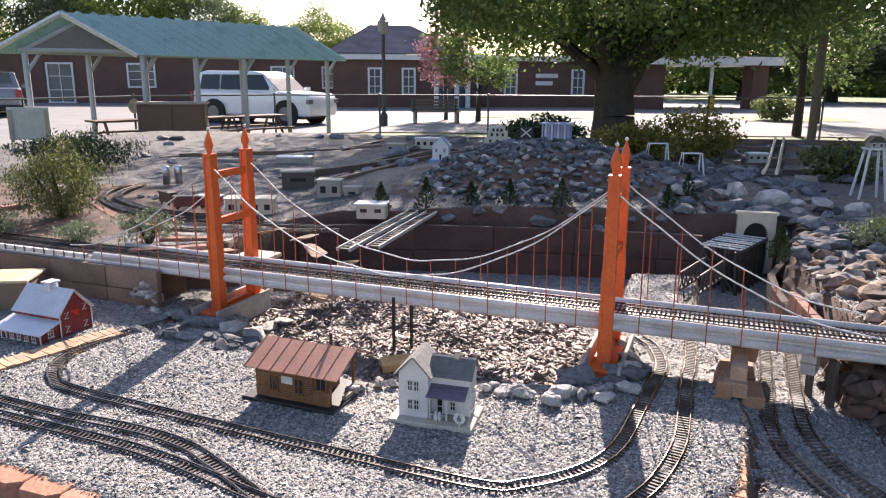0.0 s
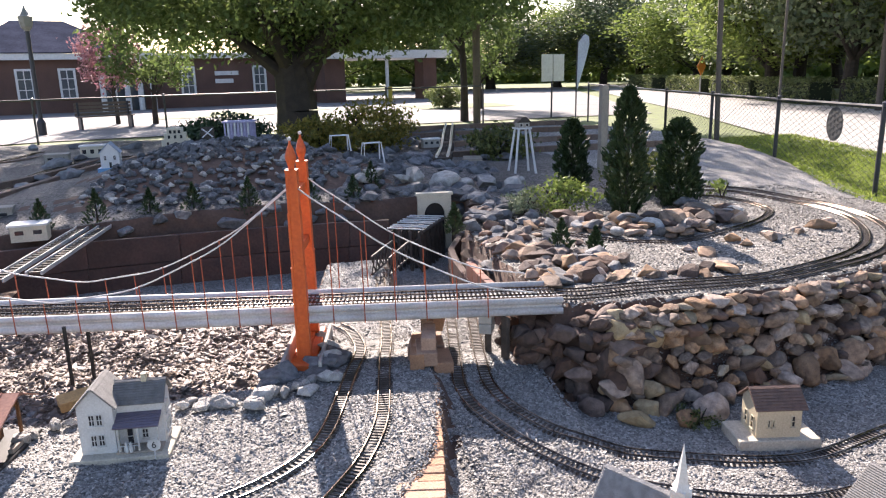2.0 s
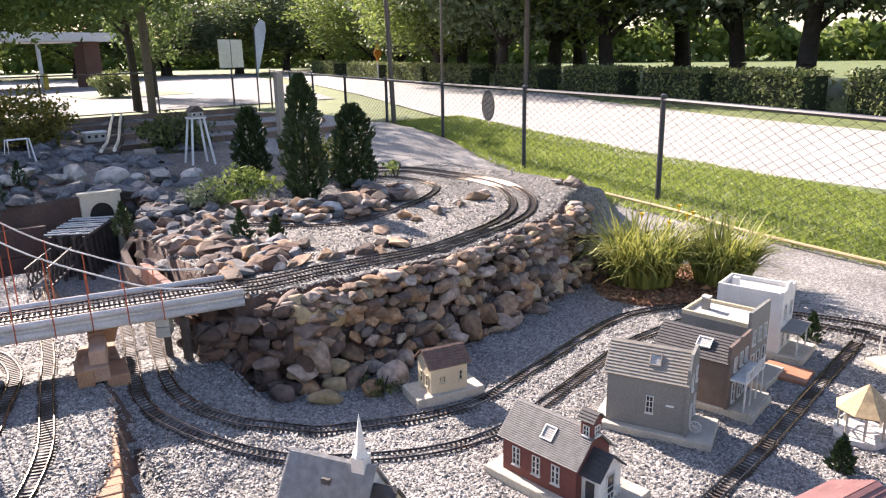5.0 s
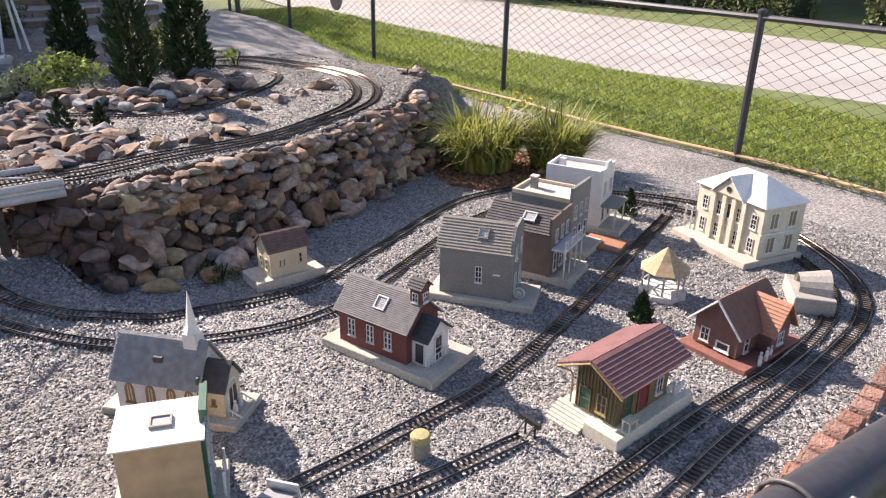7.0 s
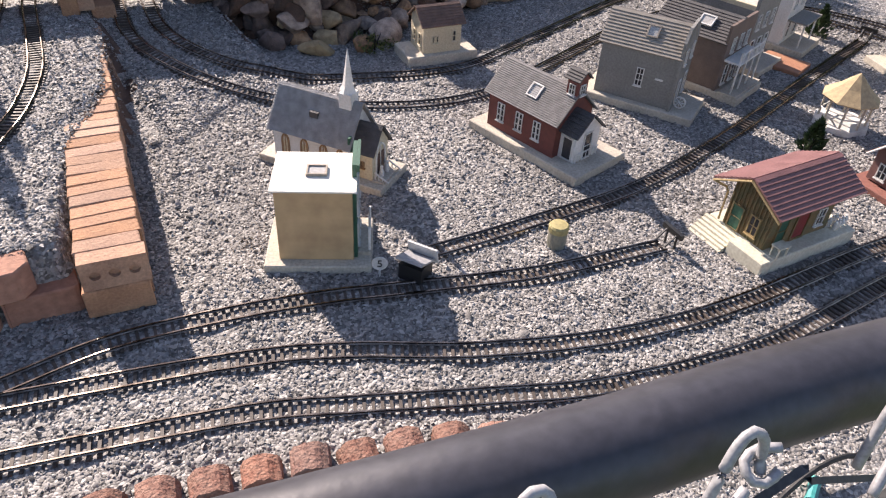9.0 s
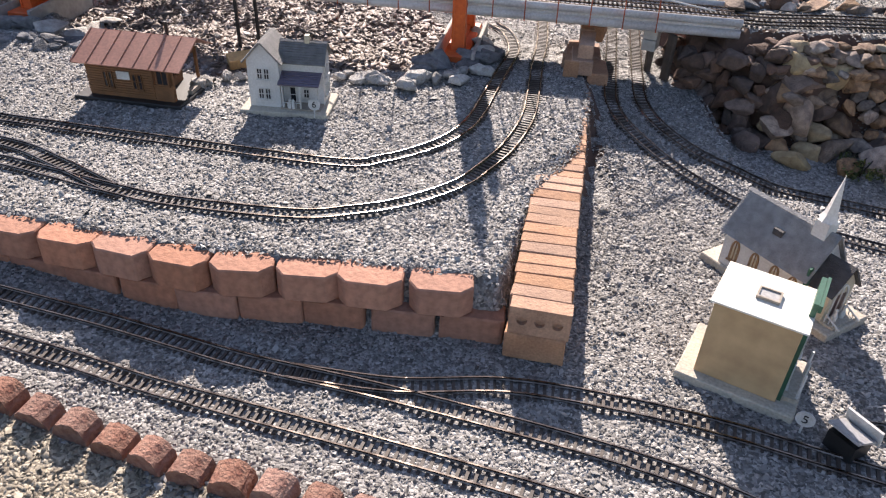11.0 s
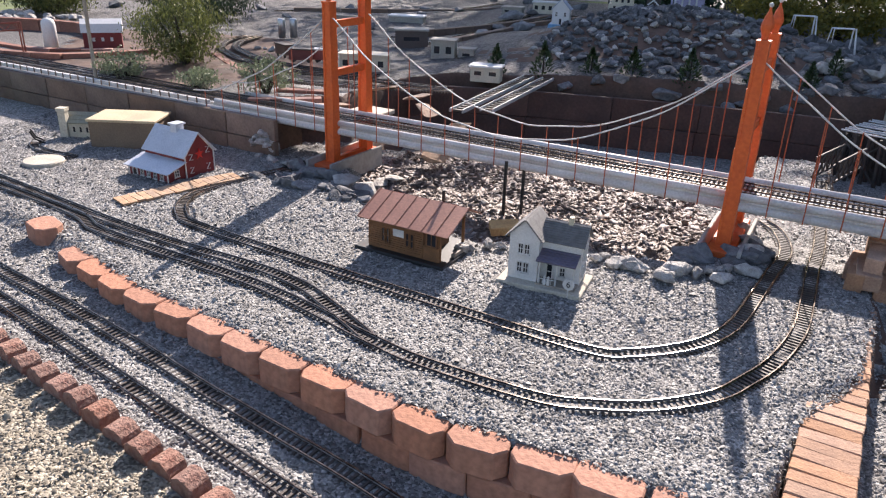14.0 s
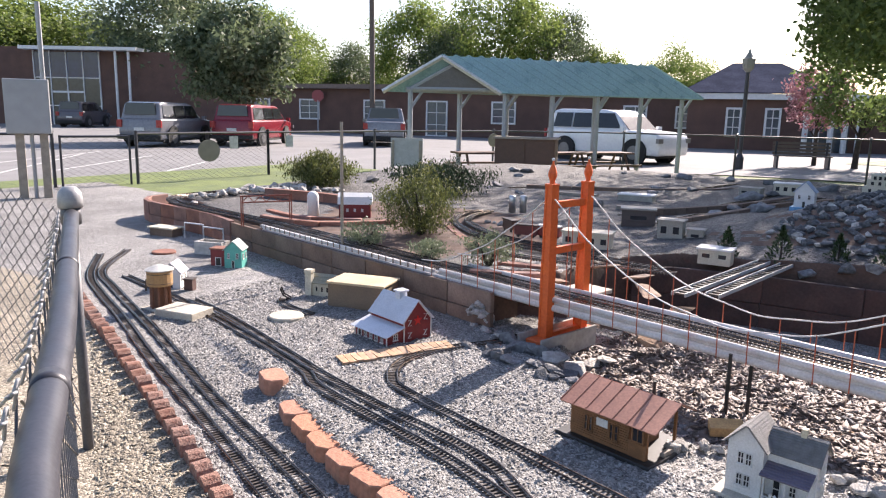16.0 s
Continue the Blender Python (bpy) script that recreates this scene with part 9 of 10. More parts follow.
def truss(a, b, z, label):
    d = Vector((b[0] - a[0], b[1] - a[1], 0))
    t = thing("truss_span", pose(a[0], a[1], z, 0, 0, math.degrees(math.atan2(d.y, d.x))), label, "truss bridge", "white truss spans")
    for y in (-0.04, 0.04):
        block(t, "girder", GIRDER, 0, y - 0.0045, 0.0, d.length, y + 0.0045, 0.022)
    for k in range(int(d.length / 0.06)):
        block(t, "cross_tie", TIE, 0.02 + k * 0.06, -0.033, 0.004, 0.038 + k * 0.06, 0.033, 0.014)


truss((-0.58, 4.50), (-0.26, 6.80), 0.41, "long pale straight girder track crossing the gully")
truss((-0.42, 4.60), (-0.14, 6.60), 0.41, "second pale straight girder track crossing the gully")

# ---- left yard village ----
TEAL = plain("teal_paint", (0.10, 0.42, 0.36), 0.6)


def small_house(x, y, z, a, w, d, h, rh, wall, roof, label, ridge="x", wins=2, name="model_house", group="model houses on the yard"):
    t = thing(name, pose(x, y, z, 0, 0, a), label, "model house", group)
    gable(t, 0, w, 0, d, -0.01, h, rh, wall, roof, 0.010, 3, ridge)
    for k in range(wins):
        u = w * (k + 0.5) / wins
        window(t, face_y(-0.0005), u, h * 0.50, w * 0.14, h * 0.26)
    window(t, face_y(-0.0005), w * 0.5, 0.0, w * 0.16, h * 0.38, TRIM, BLACK, 1, 1, False, False, "door")
    for k in range(2):
        window(t, face_x(w + 0.0005), d * (k + 0.5) / 2, h * 0.45, d * 0.16, h * 0.28)
    return t


small_house(-3.975, 4.06, YARD_Z, 34, 0.135, 0.15, 0.155, 0.065, TEAL, plain("grey_teal_roof", (0.30, 0.36, 0.34), 0.7), "teal model house with arched gable windows", "y")
s = thing("red_shed", pose(-4.13, 4.05, YARD_Z, 0, 0, 25), "small dark red model shed with a flat roof", "model shed")
block(s, "wall", BARNRED, 0, 0, -0.01, 0.13, 0.10, 0.13)
block(s, "roof", LEDGE, -0.008, -0.008, 0.1305, 0.138, 0.108, 0.142)
window(s, face_y(-0.0005), 0.065, 0.0, 0.05, 0.07, TRIM, BLACK, 1, 1, False, False, "door")
small_house(-3.765, 3.37, YARD_Z, 36, 0.12, 0.14, 0.12, 0.065, CHALK, plain("grey_lilac_roof", (0.40, 0.40, 0.45), 0.7), "white model house with a grey gable roof", "y", 1)
s = thing("outhouse", pose(-3.60, 3.42, YARD_Z, 0, 0, 30), "dark little model shed beside the white house", "model shed")
block(s, "wall", plain("dark_stain", (0.10, 0.05, 0.04), 0.7), 0, 0, -0.01, 0.06, 0.06, 0.075)
block(s, "roof", TIE, -0.006, -0.006, 0.0755, 0.066, 0.066, 0.083)
wt = thing("water_tank", pose(-3.33, 3.06, ground_z(-3.33, 3.06)), "tan wooden water tank on brown legs with a pale cone lid", "water tank")
bm = bmesh.new()
lathe(bm, [(0.075, 0.15), (0.078, 0.16), (0.076, 0.245)], 18)
tank = part("tank", bm, plain("tank_tan", (0.42, 0.25, 0.11), 0.7), wt, smooth=False)
for z in (0.165, 0.225):
    bm = bmesh.new()
    lathe(bm, [(0.0775, z), (0.0795, z + 0.002), (0.0775, z + 0.004)], 18)
    part("hoop", bm, TIE, tank)
bm = bmesh.new()
lathe(bm, [(0.086, 0.245), (0.086, 0.251), (0.02, 0.277), (0.0, 0.279)], 18)
part("lid", bm, plain("tank_lid", (0.62, 0.60, 0.55), 0.6), wt, "pale flat cone lid")
BROWNLEG = plain("brown_stain", (0.19, 0.085, 0.05), 0.7)
for k in range(8):
    q = math.pi / 4 * k
    rod(wt, "leg", BROWNLEG, [(0.058 * math.cos(q), 0.058 * math.sin(q), 0.0), (0.054 * math.cos(q), 0.054 * math.sin(q), 0.15)], 0.009)
block(wt, "core", BROWNLEG, -0.035, -0.035, 0, 0.035, 0.035, 0.15)
block(wt, "base", SLAB, -0.085, -0.085, -0.03, 0.085, 0.085, 0.008)
rod(wt, "spout", TIE, [(-0.076, -0.02, 0.20), (-0.10, -0.03, 0.17), (-0.105, -0.03, 0.10)], 0.007)
pad = thing("concrete_pad", pose(-3.09, 3.055, ground_z(-3.09, 3.055) - 0.005, 0, 0, 12), "square weathered concrete pad on gravel", "slab", "pads on the gravel")
block(pad, "slab", SLAB, -0.14, -0.095, -0.03, 0.14, 0.095, 0.05, bev=0.004)
for x, y, r, lab in ((-2.58, 3.40, 0.105, "round pale stepping disc on gravel"), (-4.85, 4.12, 0.10, "salmon coloured flat disc on gravel")):
    d = thing("round_disc", pose(x, y, YARD_Z), lab, "slab", "pads on the gravel")
    bm = bmesh.new()
    lathe(bm, [(r, -0.01), (r, 0.012), (r - 0.006, 0.018)], 24)
    part("disc", bm, SLAB if x > -3 else LEDGE, d)
pad = thing("flat_shed", pose(-5.6, 4.66, 0.16, 0, 0, 12), "low brown box shed with a pale flat roof", "model shed")
block(pad, "wall", BOARD, -0.14, -0.07, -0.02, 0.14, 0.07, 0.085)
block(pad, "roof", CREAM, -0.155, -0.085, 0.0855, 0.155, 0.085, 0.098)
for x, y in ((-5.22, 4.70), (-4.88, 4.66)):
    g = thing("goal_frame", pose(x, y, YARD_Z, 0, 0, 8), "small white open frame by the board wall", "frame", "white frames")
    rod(g, "tube", CHALK, [(-0.12, 0, -0.01), (-0.12, 0, 0.15), (0.12, 0, 0.15), (0.12, 0, -0.01)], 0.008)
sb = thing("stone_shed", pose(-4.62, 4.26, YARD_Z, 0, 0, 20), "low grey stone model shed without a roof", "model shed")
for b in ((0, 0, 0.26, 0.02), (0, 0.12, 0.26, 0.14), (0, 0.02, 0.02, 0.12), (0.24, 0.02, 0.26, 0.12)):
    block(sb, "wall", STONE_PALE, b[0], b[1], -0.02, b[2], b[3], 0.11)
c = thing("castle_house", pose(-2.855, 3.87, YARD_Z, 0, 0, 15), "cream model stone house with a corner turret", "model house", "model houses on the yard")
gable(c, 0, 0.17, 0, 0.12, -0.01, 0.10, 0.05, CREAM, plain("moss_roof", (0.30, 0.29, 0.22), 0.8), 0.008, 3)
block(c, "turret", CREAM, -0.022, -0.022, -0.01, 0.022, 0.022, 0.16)
block(c, "turret_cap", CREAM, -0.027, -0.027, 0.1605, 0.027, 0.027, 0.18)
for u in (0.055, 0.095, 0.135):
    window(c, face_y(-0.0005), u, 0.03, 0.026, 0.05, CREAM, PANE, 1, 1, True)
b = thing("flat_box_shed", pose(-2.57, 3.75, YARD_Z, 0, 0, 16), "brown box shed with a flat tan roof", "model shed")
block(b, "wall", plain("brown_box", (0.21, 0.15, 0.10), 0.75), 0, 0, -0.01, 0.38, 0.25, 0.15)
block(b, "roof", plain("tan_board", (0.58, 0.46, 0.29), 0.7), -0.01, -0.01, 0.1505, 0.39, 0.26, 0.165, bev=0.002)
bf = thing("track_bumper", pose(-2.92, 3.70, YARD_Z, 0, 0, 40), "black bent-wire end stop on a short track", "buffer stop")
for y in (-0.025, 0.025):
    rod(bf, "bar", BLACK, [(0.05, y, 0.0), (0.0, y, 0.03), (-0.02, y, 0.075)], 0.006)
track([(-2.92, 3.70), (-2.85, 3.62), (-2.70, 3.56), (-2.5, 3.53)], "short stub of garden track by the barn")
ar = thing("stone_ruin", pose(-1.60, 4.02, YARD_Z, 0, 0, -14), "broken grey stone arch ruin beside the board wall", "stone ruin")
rnd = random.Random(77)
for k in range(26):
    q = rnd.uniform(0, math.pi)
    rock_at(PALE_ROCKS, 0.075 * math.cos(q), rnd.uniform(-0.03, 0.03), 0.02 + 0.11 * math.sin(q) * rnd.uniform(0.5, 1), rnd.uniform(0.025, 0.042), rnd, ar, "stone")
along(PALE_ROCKS, [(-1.55, 3.92), (-1.40, 3.90), (-1.30, 3.95)], 0.05, (0.02, 0.04), 78, "pale broken rock beside the ruin", "rocks by the ruin", 0.05)

# ---- raised bed things ----
si = thing("silo", pose(-4.32, 5.38, 0.40), "white round model silo with a domed top", "silo")
bm = bmesh.new()
lathe(bm, [(0.055, -0.01), (0.055, 0.20), (0.045, 0.23), (0.022, 0.245), (0.0, 0.25)], 18)
part("shell", bm, CHALK, si, smooth=True)
rb = thing("red_barn", pose(-4.10, 5.50, 0.40, 0, 0, 38), "red model barn with a white gambrel roof", "model house", "farm on the raised bed")
block(rb, "wall", BARNRED, 0, 0, -0.01, 0.30, 0.16, 0.13)
bm = bmesh.new()
prism(bm, [(-0.012, 0.13), (0.172, 0.13), (0.15, 0.20), (0.08, 0.235), (0.01, 0.20)], "x", -0.012, 0.312)
part("roof", bm, CHALK, rb, "white gambrel roof")
for u in (0.08, 0.15, 0.22):
    window(rb, face_y(-0.0005), u, 0.06, 0.022, 0.03, TRIM, TRIM, 1, 1, False, False)
sg = thing("signal_bridge", Matrix.Identity(4), "rust-red lattice signal bridge over the raised track", "signal bridge")
A, B = Vector((-4.40, 4.60, 0.40)), Vector((-4.20, 4.98, 0.40))
for p in (A, B):
    for o in (-0.012, 0.012):
        rod(sg, "post", RUST, [p + Vector((o, 0, -0.01)), p + Vector((o, 0, 0.26))], 0.006)
for z in (0.20, 0.255):
    rod(sg, "chord", RUST, [A + Vector((0, 0, z)), B + Vector((0, 0, z))], 0.007)
for k in range(8):
    rod(sg, "lattice", RUST, [A.lerp(B, k / 8) + Vector((0, 0, 0.20 + 0.055 * (k % 2))), A.lerp(B, (k + 1) / 8) + Vector((0, 0, 0.20 + 0.055 * ((k + 1) % 2)))], 0.004)

# ---- shaded back terrain ----
for x, y in ((-3.03, 6.93), (-2.94, 7.0)):
    c = thing("silver_tank", pose(x, y, 0.42), "upright silver model storage tank", "storage tank", "silver tanks")
    bm = bmesh.new()
    lathe(bm, [(0.036, -0.01), (0.036, 0.155), (0.03, 0.165), (0.0, 0.168)], 16)
    part("shell", bm, TIN, c, smooth=True)
along(PALE_ROCKS, [(-2.9, 6.3), (-2.75, 6.25), (-2.62, 6.3)], 0.06, (0.03, 0.06), 79, "white broken rock on the back terrain", "rocks on the back terrain", 0.05)
for k, (x, y, a, lab, c) in enumerate(((-2.12, 5.55, 15, "dark red model wagon on the back loop", (0.16, 0.04, 0.035)), (-2.36, 5.72, -35, "brown model wagon on the back loop", (0.14, 0.08, 0.06)), (-1.95, 5.62, 5, "red model wagon with a pale roof", (0.30, 0.06, 0.05)))):
    w = thing("model_wagon", pose(x, y, 0.437, 0, 0, a), lab, "model wagon", "model wagons")
    block(w, "body", plain("wagon_paint_%d" % k, c, 0.6), -0.09, -0.033, 0.022, 0.09, 0.033, 0.095)
    block(w, "roof", CHALK if k == 2 else TIE, -0.095, -0.038, 0.0955, 0.095, 0.038, 0.105)
    for px in (-0.06, 0.06):
        for py in (-0.026, 0.026):
            bm = bmesh.new()
            prism(bm, [(px + 0.014 * math.cos(q), 0.014 + 0.014 * math.sin(q)) for q in np.linspace(0, 2 * math.pi, 11)[:-1]], "y", py - 0.004, py + 0.004)
            part("wheel", bm, BLACK, w)


def flat_hut(x, y, z, a, w, d, h, wall, roof, label, wins=2):
    t = thing("flat_roof_hut", pose(x, y, z, 0, 0, a), label, "model hut", "model huts on the back terrain")
    block(t, "wall", wall, 0, 0, -0.02, w, d, h)
    block(t, "roof", roof, -0.012, -0.014, h + 0.0005, w + 0.012, d + 0.012, h + 0.014)
    for k in range(wins):
        window(t, face_y(-0.0005), w * (k + 0.5) / wins, h * 0.25, w * 0.6 / wins, h * 0.5, wall, PANE, 1, 1, False, False)
    return t


GREYBOX = plain("grey_plaster", (0.40, 0.37, 0.32), 0.8)
flat_hut(-1.78, 5.50, 0.415, 10, 0.36, 0.15, 0.11, CREAM, CREAM, "cream model station house in shade", 4)
flat_hut(-1.33, 6.36, 0.42, 5, 0.20, 0.14, 0.14, GREYBOX, GREYBOX, "taupe cube model house in shade", 2)
flat_hut(-1.10, 6.40, 0.42, 5, 0.13, 0.10, 0.08, GREYBOX, GREYBOX, "taupe low model house in shade", 1)
flat_hut(-0.80, 5.66, 0.405, 3, 0.22, 0.14, 0.085, CREAM, CHALK, "cream model hut with an overhanging white flat roof", 2)
flat_hut(-1.83, 6.85, 0.42, 20, 0.30, 0.2, 0.14, plain("dark_shed", (0.12, 0.09, 0.08), 0.8), GREYBOX, "dark model shed with a grey flat roof", 1)
flat_hut(-1.16, 10.2, 0.50, 5, 0.36, 0.2, 0.12, CREAM, CHALK, "pale model motel far back on the terrain", 4)
flat_hut(-1.5, 9.9, 0.48, 0, 0.25, 0.2, 0.08, GREYBOX, GREYBOX, "low grey model building far back", 2)
flat_hut(-2.55, 8.6, 0.45, 8, 0.4, 0.2, 0.05, GREYBOX, CHALK, "low pale model building in shade", 2)
flat_hut(2.95, 9.2, 0.52, 0, 0.22, 0.12, 0.08, GREYBOX, CHALK, "small pale model building beside the shrubs", 3)
for x, y, w, d, a in ((-1.10, 5.32, 0.24, 0.10, 12), (-0.92, 5.22, 0.18, 0.06, 10), (-3.2, 8.8, 0.6, 0.12, 5), (-2.1, 8.1, 0.5, 0.10, 20), (1.9, 9.0, 0.35, 0.12, 30), (2.75, 10.2, 0.4, 0.1, 0), (2.2, 8.3, 0.4, 0.09, 35), (3.3, 9.6, 0.3, 0.12, 80), (3.2, 8.0, 0.3, 0.2, 75)):
    p = thing("flat_board", pose(x, y, ground_z(x, y), 0, 0, a), "pale flat board lying on the back terrain", "board", "boards on the back terrain")
    block(p, "board", CHALK if w < 0.3 else WOODSLAB, -w / 2, -d / 2, -0.02, w / 2, d / 2, 0.03)
t = small_house(-0.57, 7.95, ground_z(-0.58, 8.0) + 0.06, 0, 0.17, 0.15, 0.16, 0.09, CHALK, plain("blue_grey_roof", (0.30, 0.38, 0.50), 0.7), "white and blue model house with a bay gable", "y", 2, "model_house", "model houses on the back terrain")
block(t, "base", plain("sky_blue", (0.16, 0.36, 0.58), 0.6), -0.03, -0.03, -0.10, 0.20, 0.18, 0.004)
th = thing("tiered_house", pose(0.0, 9.75, 0.52), "cream stepped model hotel on the back slope", "model house", "model houses on the back terrain")
for k, (w, z0, z1) in enumerate(((0.16, -0.1, 0.18), (0.125, 0.1805, 0.26), (0.09, 0.2605, 0.32))):
    block(th, "storey", CREAM, -w, -0.1, z0, w, 0.1, z1)
    for u in (-w * 0.55, 0, w * 0.55):
        window(th, face_y(-0.1005), u, z1 - 0.065, 0.035, 0.045, CREAM, PANE, 1, 1, False, False)
xs = thing("cross_sign", pose(0.33, 10.9, 0.52), "small square sign with a white cross on dark ground", "sign")
rod(xs, "post", TIE, [(0, 0.01, -0.1), (0, 0.01, 0.12)], 0.01)
block(xs, "plate", TIE, -0.09, 0, 0.08, 0.09, 0.012, 0.24)
for a in (1, -1):
    rod(xs, "stroke", CHALK, [(-0.07 * a, -0.004, 0.10), (0.07 * a, -0.004, 0.22)], 0.009)
lav = thing("lattice_shelter", pose(0.55, 10.95, 0.52, 0, 0, -8), "pale violet lattice-sided model shelter", "model building")
VIOLET = plain("pale_violet", (0.50, 0.46, 0.66), 0.7)
block(lav, "roof", VIOLET, -0.02, -0.02, 0.28, 0.42, 0.3, 0.30)
for k in range(9):
    block(lav, "slat", CHALK if k % 2 else VIOLET, k * 0.045, 0.0, -0.1, k * 0.045 + 0.022, 0.012, 0.279)
block(lav, "back", VIOLET, 0, 0.27, -0.1, 0.4, 0.28, 0.279)
for x, y, a in ((1.66, 7.45, 6), (1.93, 7.2, 10)):
    sw = thing("swing_frame", pose(x, y, ground_z(x, y), 0, 0, a), "white open swing frame model", "frame", "white frames")
    for d in (-0.05, 0.05):
        rod(sw, "tube", CHALK, [(-0.10, d * 1.3, -0.03), (-0.085, d * 0.5, 0.17), (0.085, d * 0.5, 0.17), (0.10, d * 1.3, -0.03)], 0.0075)
tw = thing("water_tower", pose(3.37, 6.97, 0.42) @ Matrix.Diagonal((1.0, 1.0, 1.13, 1)), "white splayed-leg model water tower with a hut on top", "water tower")
for a in (-1, 1):
    for b in (-1, 1):
        rod(tw, "leg", CHALK, [(a * 0.115, b * 0.10, -0.03), (a * 0.055, b * 0.05, 0.40)], 0.011)
block(tw, "platform", CHALK, -0.075, -0.07, 0.40, 0.075, 0.07, 0.412)
block(tw, "tank_house", GREYBOX, -0.058, -0.05, 0.4125, 0.058, 0.05, 0.455)
bm = bmesh.new()
prism(bm, [(-0.075, 0.4555), (0.075, 0.4555), (0.02, 0.50), (-0.02, 0.50)], "y", -0.06, 0.06)
part("roof", bm, TIE, tw, "dark hipped roof")
for u in (-0.03, 0.03):
    window(tw, face_y(-0.0505), u, 0.42, 0.03, 0.028, CHALK, PANE, 1, 1, False, False)
lh = thing("lighthouse", pose(3.75, 8.3, ground_z(3.75, 8.3)), "small dark and white banded model lighthouse", "lighthouse")
for k in range(4):
    bm = bmesh.new()
    r0, r1 = 0.05 - k * 0.007, 0.043 - k * 0.007
    lathe(bm, [(r0, -0.02 + k * 0.07), (r1, 0.05 + k * 0.07)], 12)
    part("band", bm, CHALK if k % 2 == 0 else BLACK, lh)
bm = bmesh.new()
lathe(bm, [(0.034, 0.2605), (0.03, 0.30), (0.0, 0.33)], 12)
part("lantern", bm, BLACK, lh)
# tunnel mouth and trestle
tp = thing("tunnel_portal", pose(2.045, 5.90, 0.18, 0, 0, -6), "cream tunnel portal with a round arch", "tunnel portal")
bm = bmesh.new()
arch = [(0.05 + 0.0, 0.0)] + [(0.135 + 0.085 * math.cos(q), 0.13 + 0.10 * math.sin(q)) for q in np.linspace(math.pi, 0, 11)] + [(0.22, 0.0)]
prism(bm, [(0, -0.15), (0, 0.29), (0.27, 0.29), (0.27, -0.15), (0.22, -0.15)] + arch[::-1][1:-1] + [(0.05, -0.15)], "y", 0.0, 0.05)
part("portal_wall", bm, CREAM, tp)
block(tp, "cap", CREAM, -0.012, -0.012, 0.2905, 0.282, 0.06, 0.31)
# no hollow bore: a black block paints the darkness behind the arch
bm = bmesh.new()
box(bm, 0.03, 0.055, -0.15, 0.24, 0.6, 0.26)
part("bore", bm, BLACK, tp, "solid black block for the darkness of the tunnel bore")
tr = thing("timber_trestle", Matrix.Identity(4), "dark timber trestle with pale ladder sleepers", "trestle")
C0, C1 = Vector((1.82, 5.42, 0.30)), Vector((2.13, 5.89, 0.30))
dv = (C1 - C0).normalized()
nv = Vector((-dv.y, dv.x, 0))
for o in (-0.13, -0.05, 0.05, 0.13):
    rod(tr, "stringer", TIE, [C0 + nv * o, C1 + nv * o], 0.016)
for k in range(8):
    p = C0.lerp(C1, 0.02 + k * 0.125)
    rod(tr, "sleeper", CHALK, [p - nv * 0.14 + dv * 0.012 * (k % 2) + Vector((0, 0, 0.018)), p + nv * 0.14 - dv * 0.012 * (k % 3) + Vector((0, 0, 0.018))], 0.0055)
for k in range(7):
    p = C0.lerp(C1, 0.02 + k * 0.15)
    for o in (-0.11, -0.04, 0.04, 0.11):
        rod(tr, "bent_post", TIE, [p + nv * o * 1.2 - Vector((0, 0, 0.32)), p + nv * o], 0.014)
    rod(tr, "cross_brace", TIE, [p - nv * 0.13 - Vector((0, 0, 0.29)), p + nv * 0.12 - Vector((0, 0, 0.03))], 0.009)
    rod(tr, "cross_brace", TIE, [p + nv * 0.13 - Vector((0, 0, 0.29)), p - nv * 0.12 - Vector((0, 0, 0.03))], 0.009)
lg = thing("lattice_girder", Matrix.Identity(4), "dark lattice girder span over the yard track", "girder")
for o in (-0.06, 0.06):
    a, b = Vector((1.50, 4.72, 0.19)) + nv * o, Vector((1.72, 5.12, 0.19)) + nv * o
    for z in (0.0, 0.11):
        rod(lg, "chord", TIE, [a + Vector((0, 0, z)), b + Vector((0, 0, z))], 0.008)
    for k in range(6):
        rod(lg, "lattice", TIE, [a.lerp(b, k / 6), a.lerp(b, (k + 1) / 6) + Vector((0, 0, 0.11))], 0.005)
        rod(lg, "lattice", TIE, [a.lerp(b, k / 6) + Vector((0, 0, 0.11)), a.lerp(b, (k + 1) / 6)], 0.005)
# stepped boards holding the hill edge
hb = thing("wall_hill_edge", Matrix.Identity(4), "stepped red-brown boards holding the hill edge", "retaining wall", kind="structure")
for k in range(3):
    # lower two rows take the shade-darkened board colour
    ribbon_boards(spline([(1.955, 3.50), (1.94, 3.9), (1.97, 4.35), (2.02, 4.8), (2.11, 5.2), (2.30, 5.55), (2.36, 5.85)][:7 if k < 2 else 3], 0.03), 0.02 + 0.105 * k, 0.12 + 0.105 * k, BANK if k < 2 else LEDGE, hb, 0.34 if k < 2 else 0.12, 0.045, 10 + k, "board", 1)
cb = thing("wall_creek", Matrix.Identity(4), "red-brown board bank behind the creek", "retaining wall", kind="structure")
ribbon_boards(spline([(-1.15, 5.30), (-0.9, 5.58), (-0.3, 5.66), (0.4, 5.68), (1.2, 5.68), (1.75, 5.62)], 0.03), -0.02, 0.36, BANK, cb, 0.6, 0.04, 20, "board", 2)
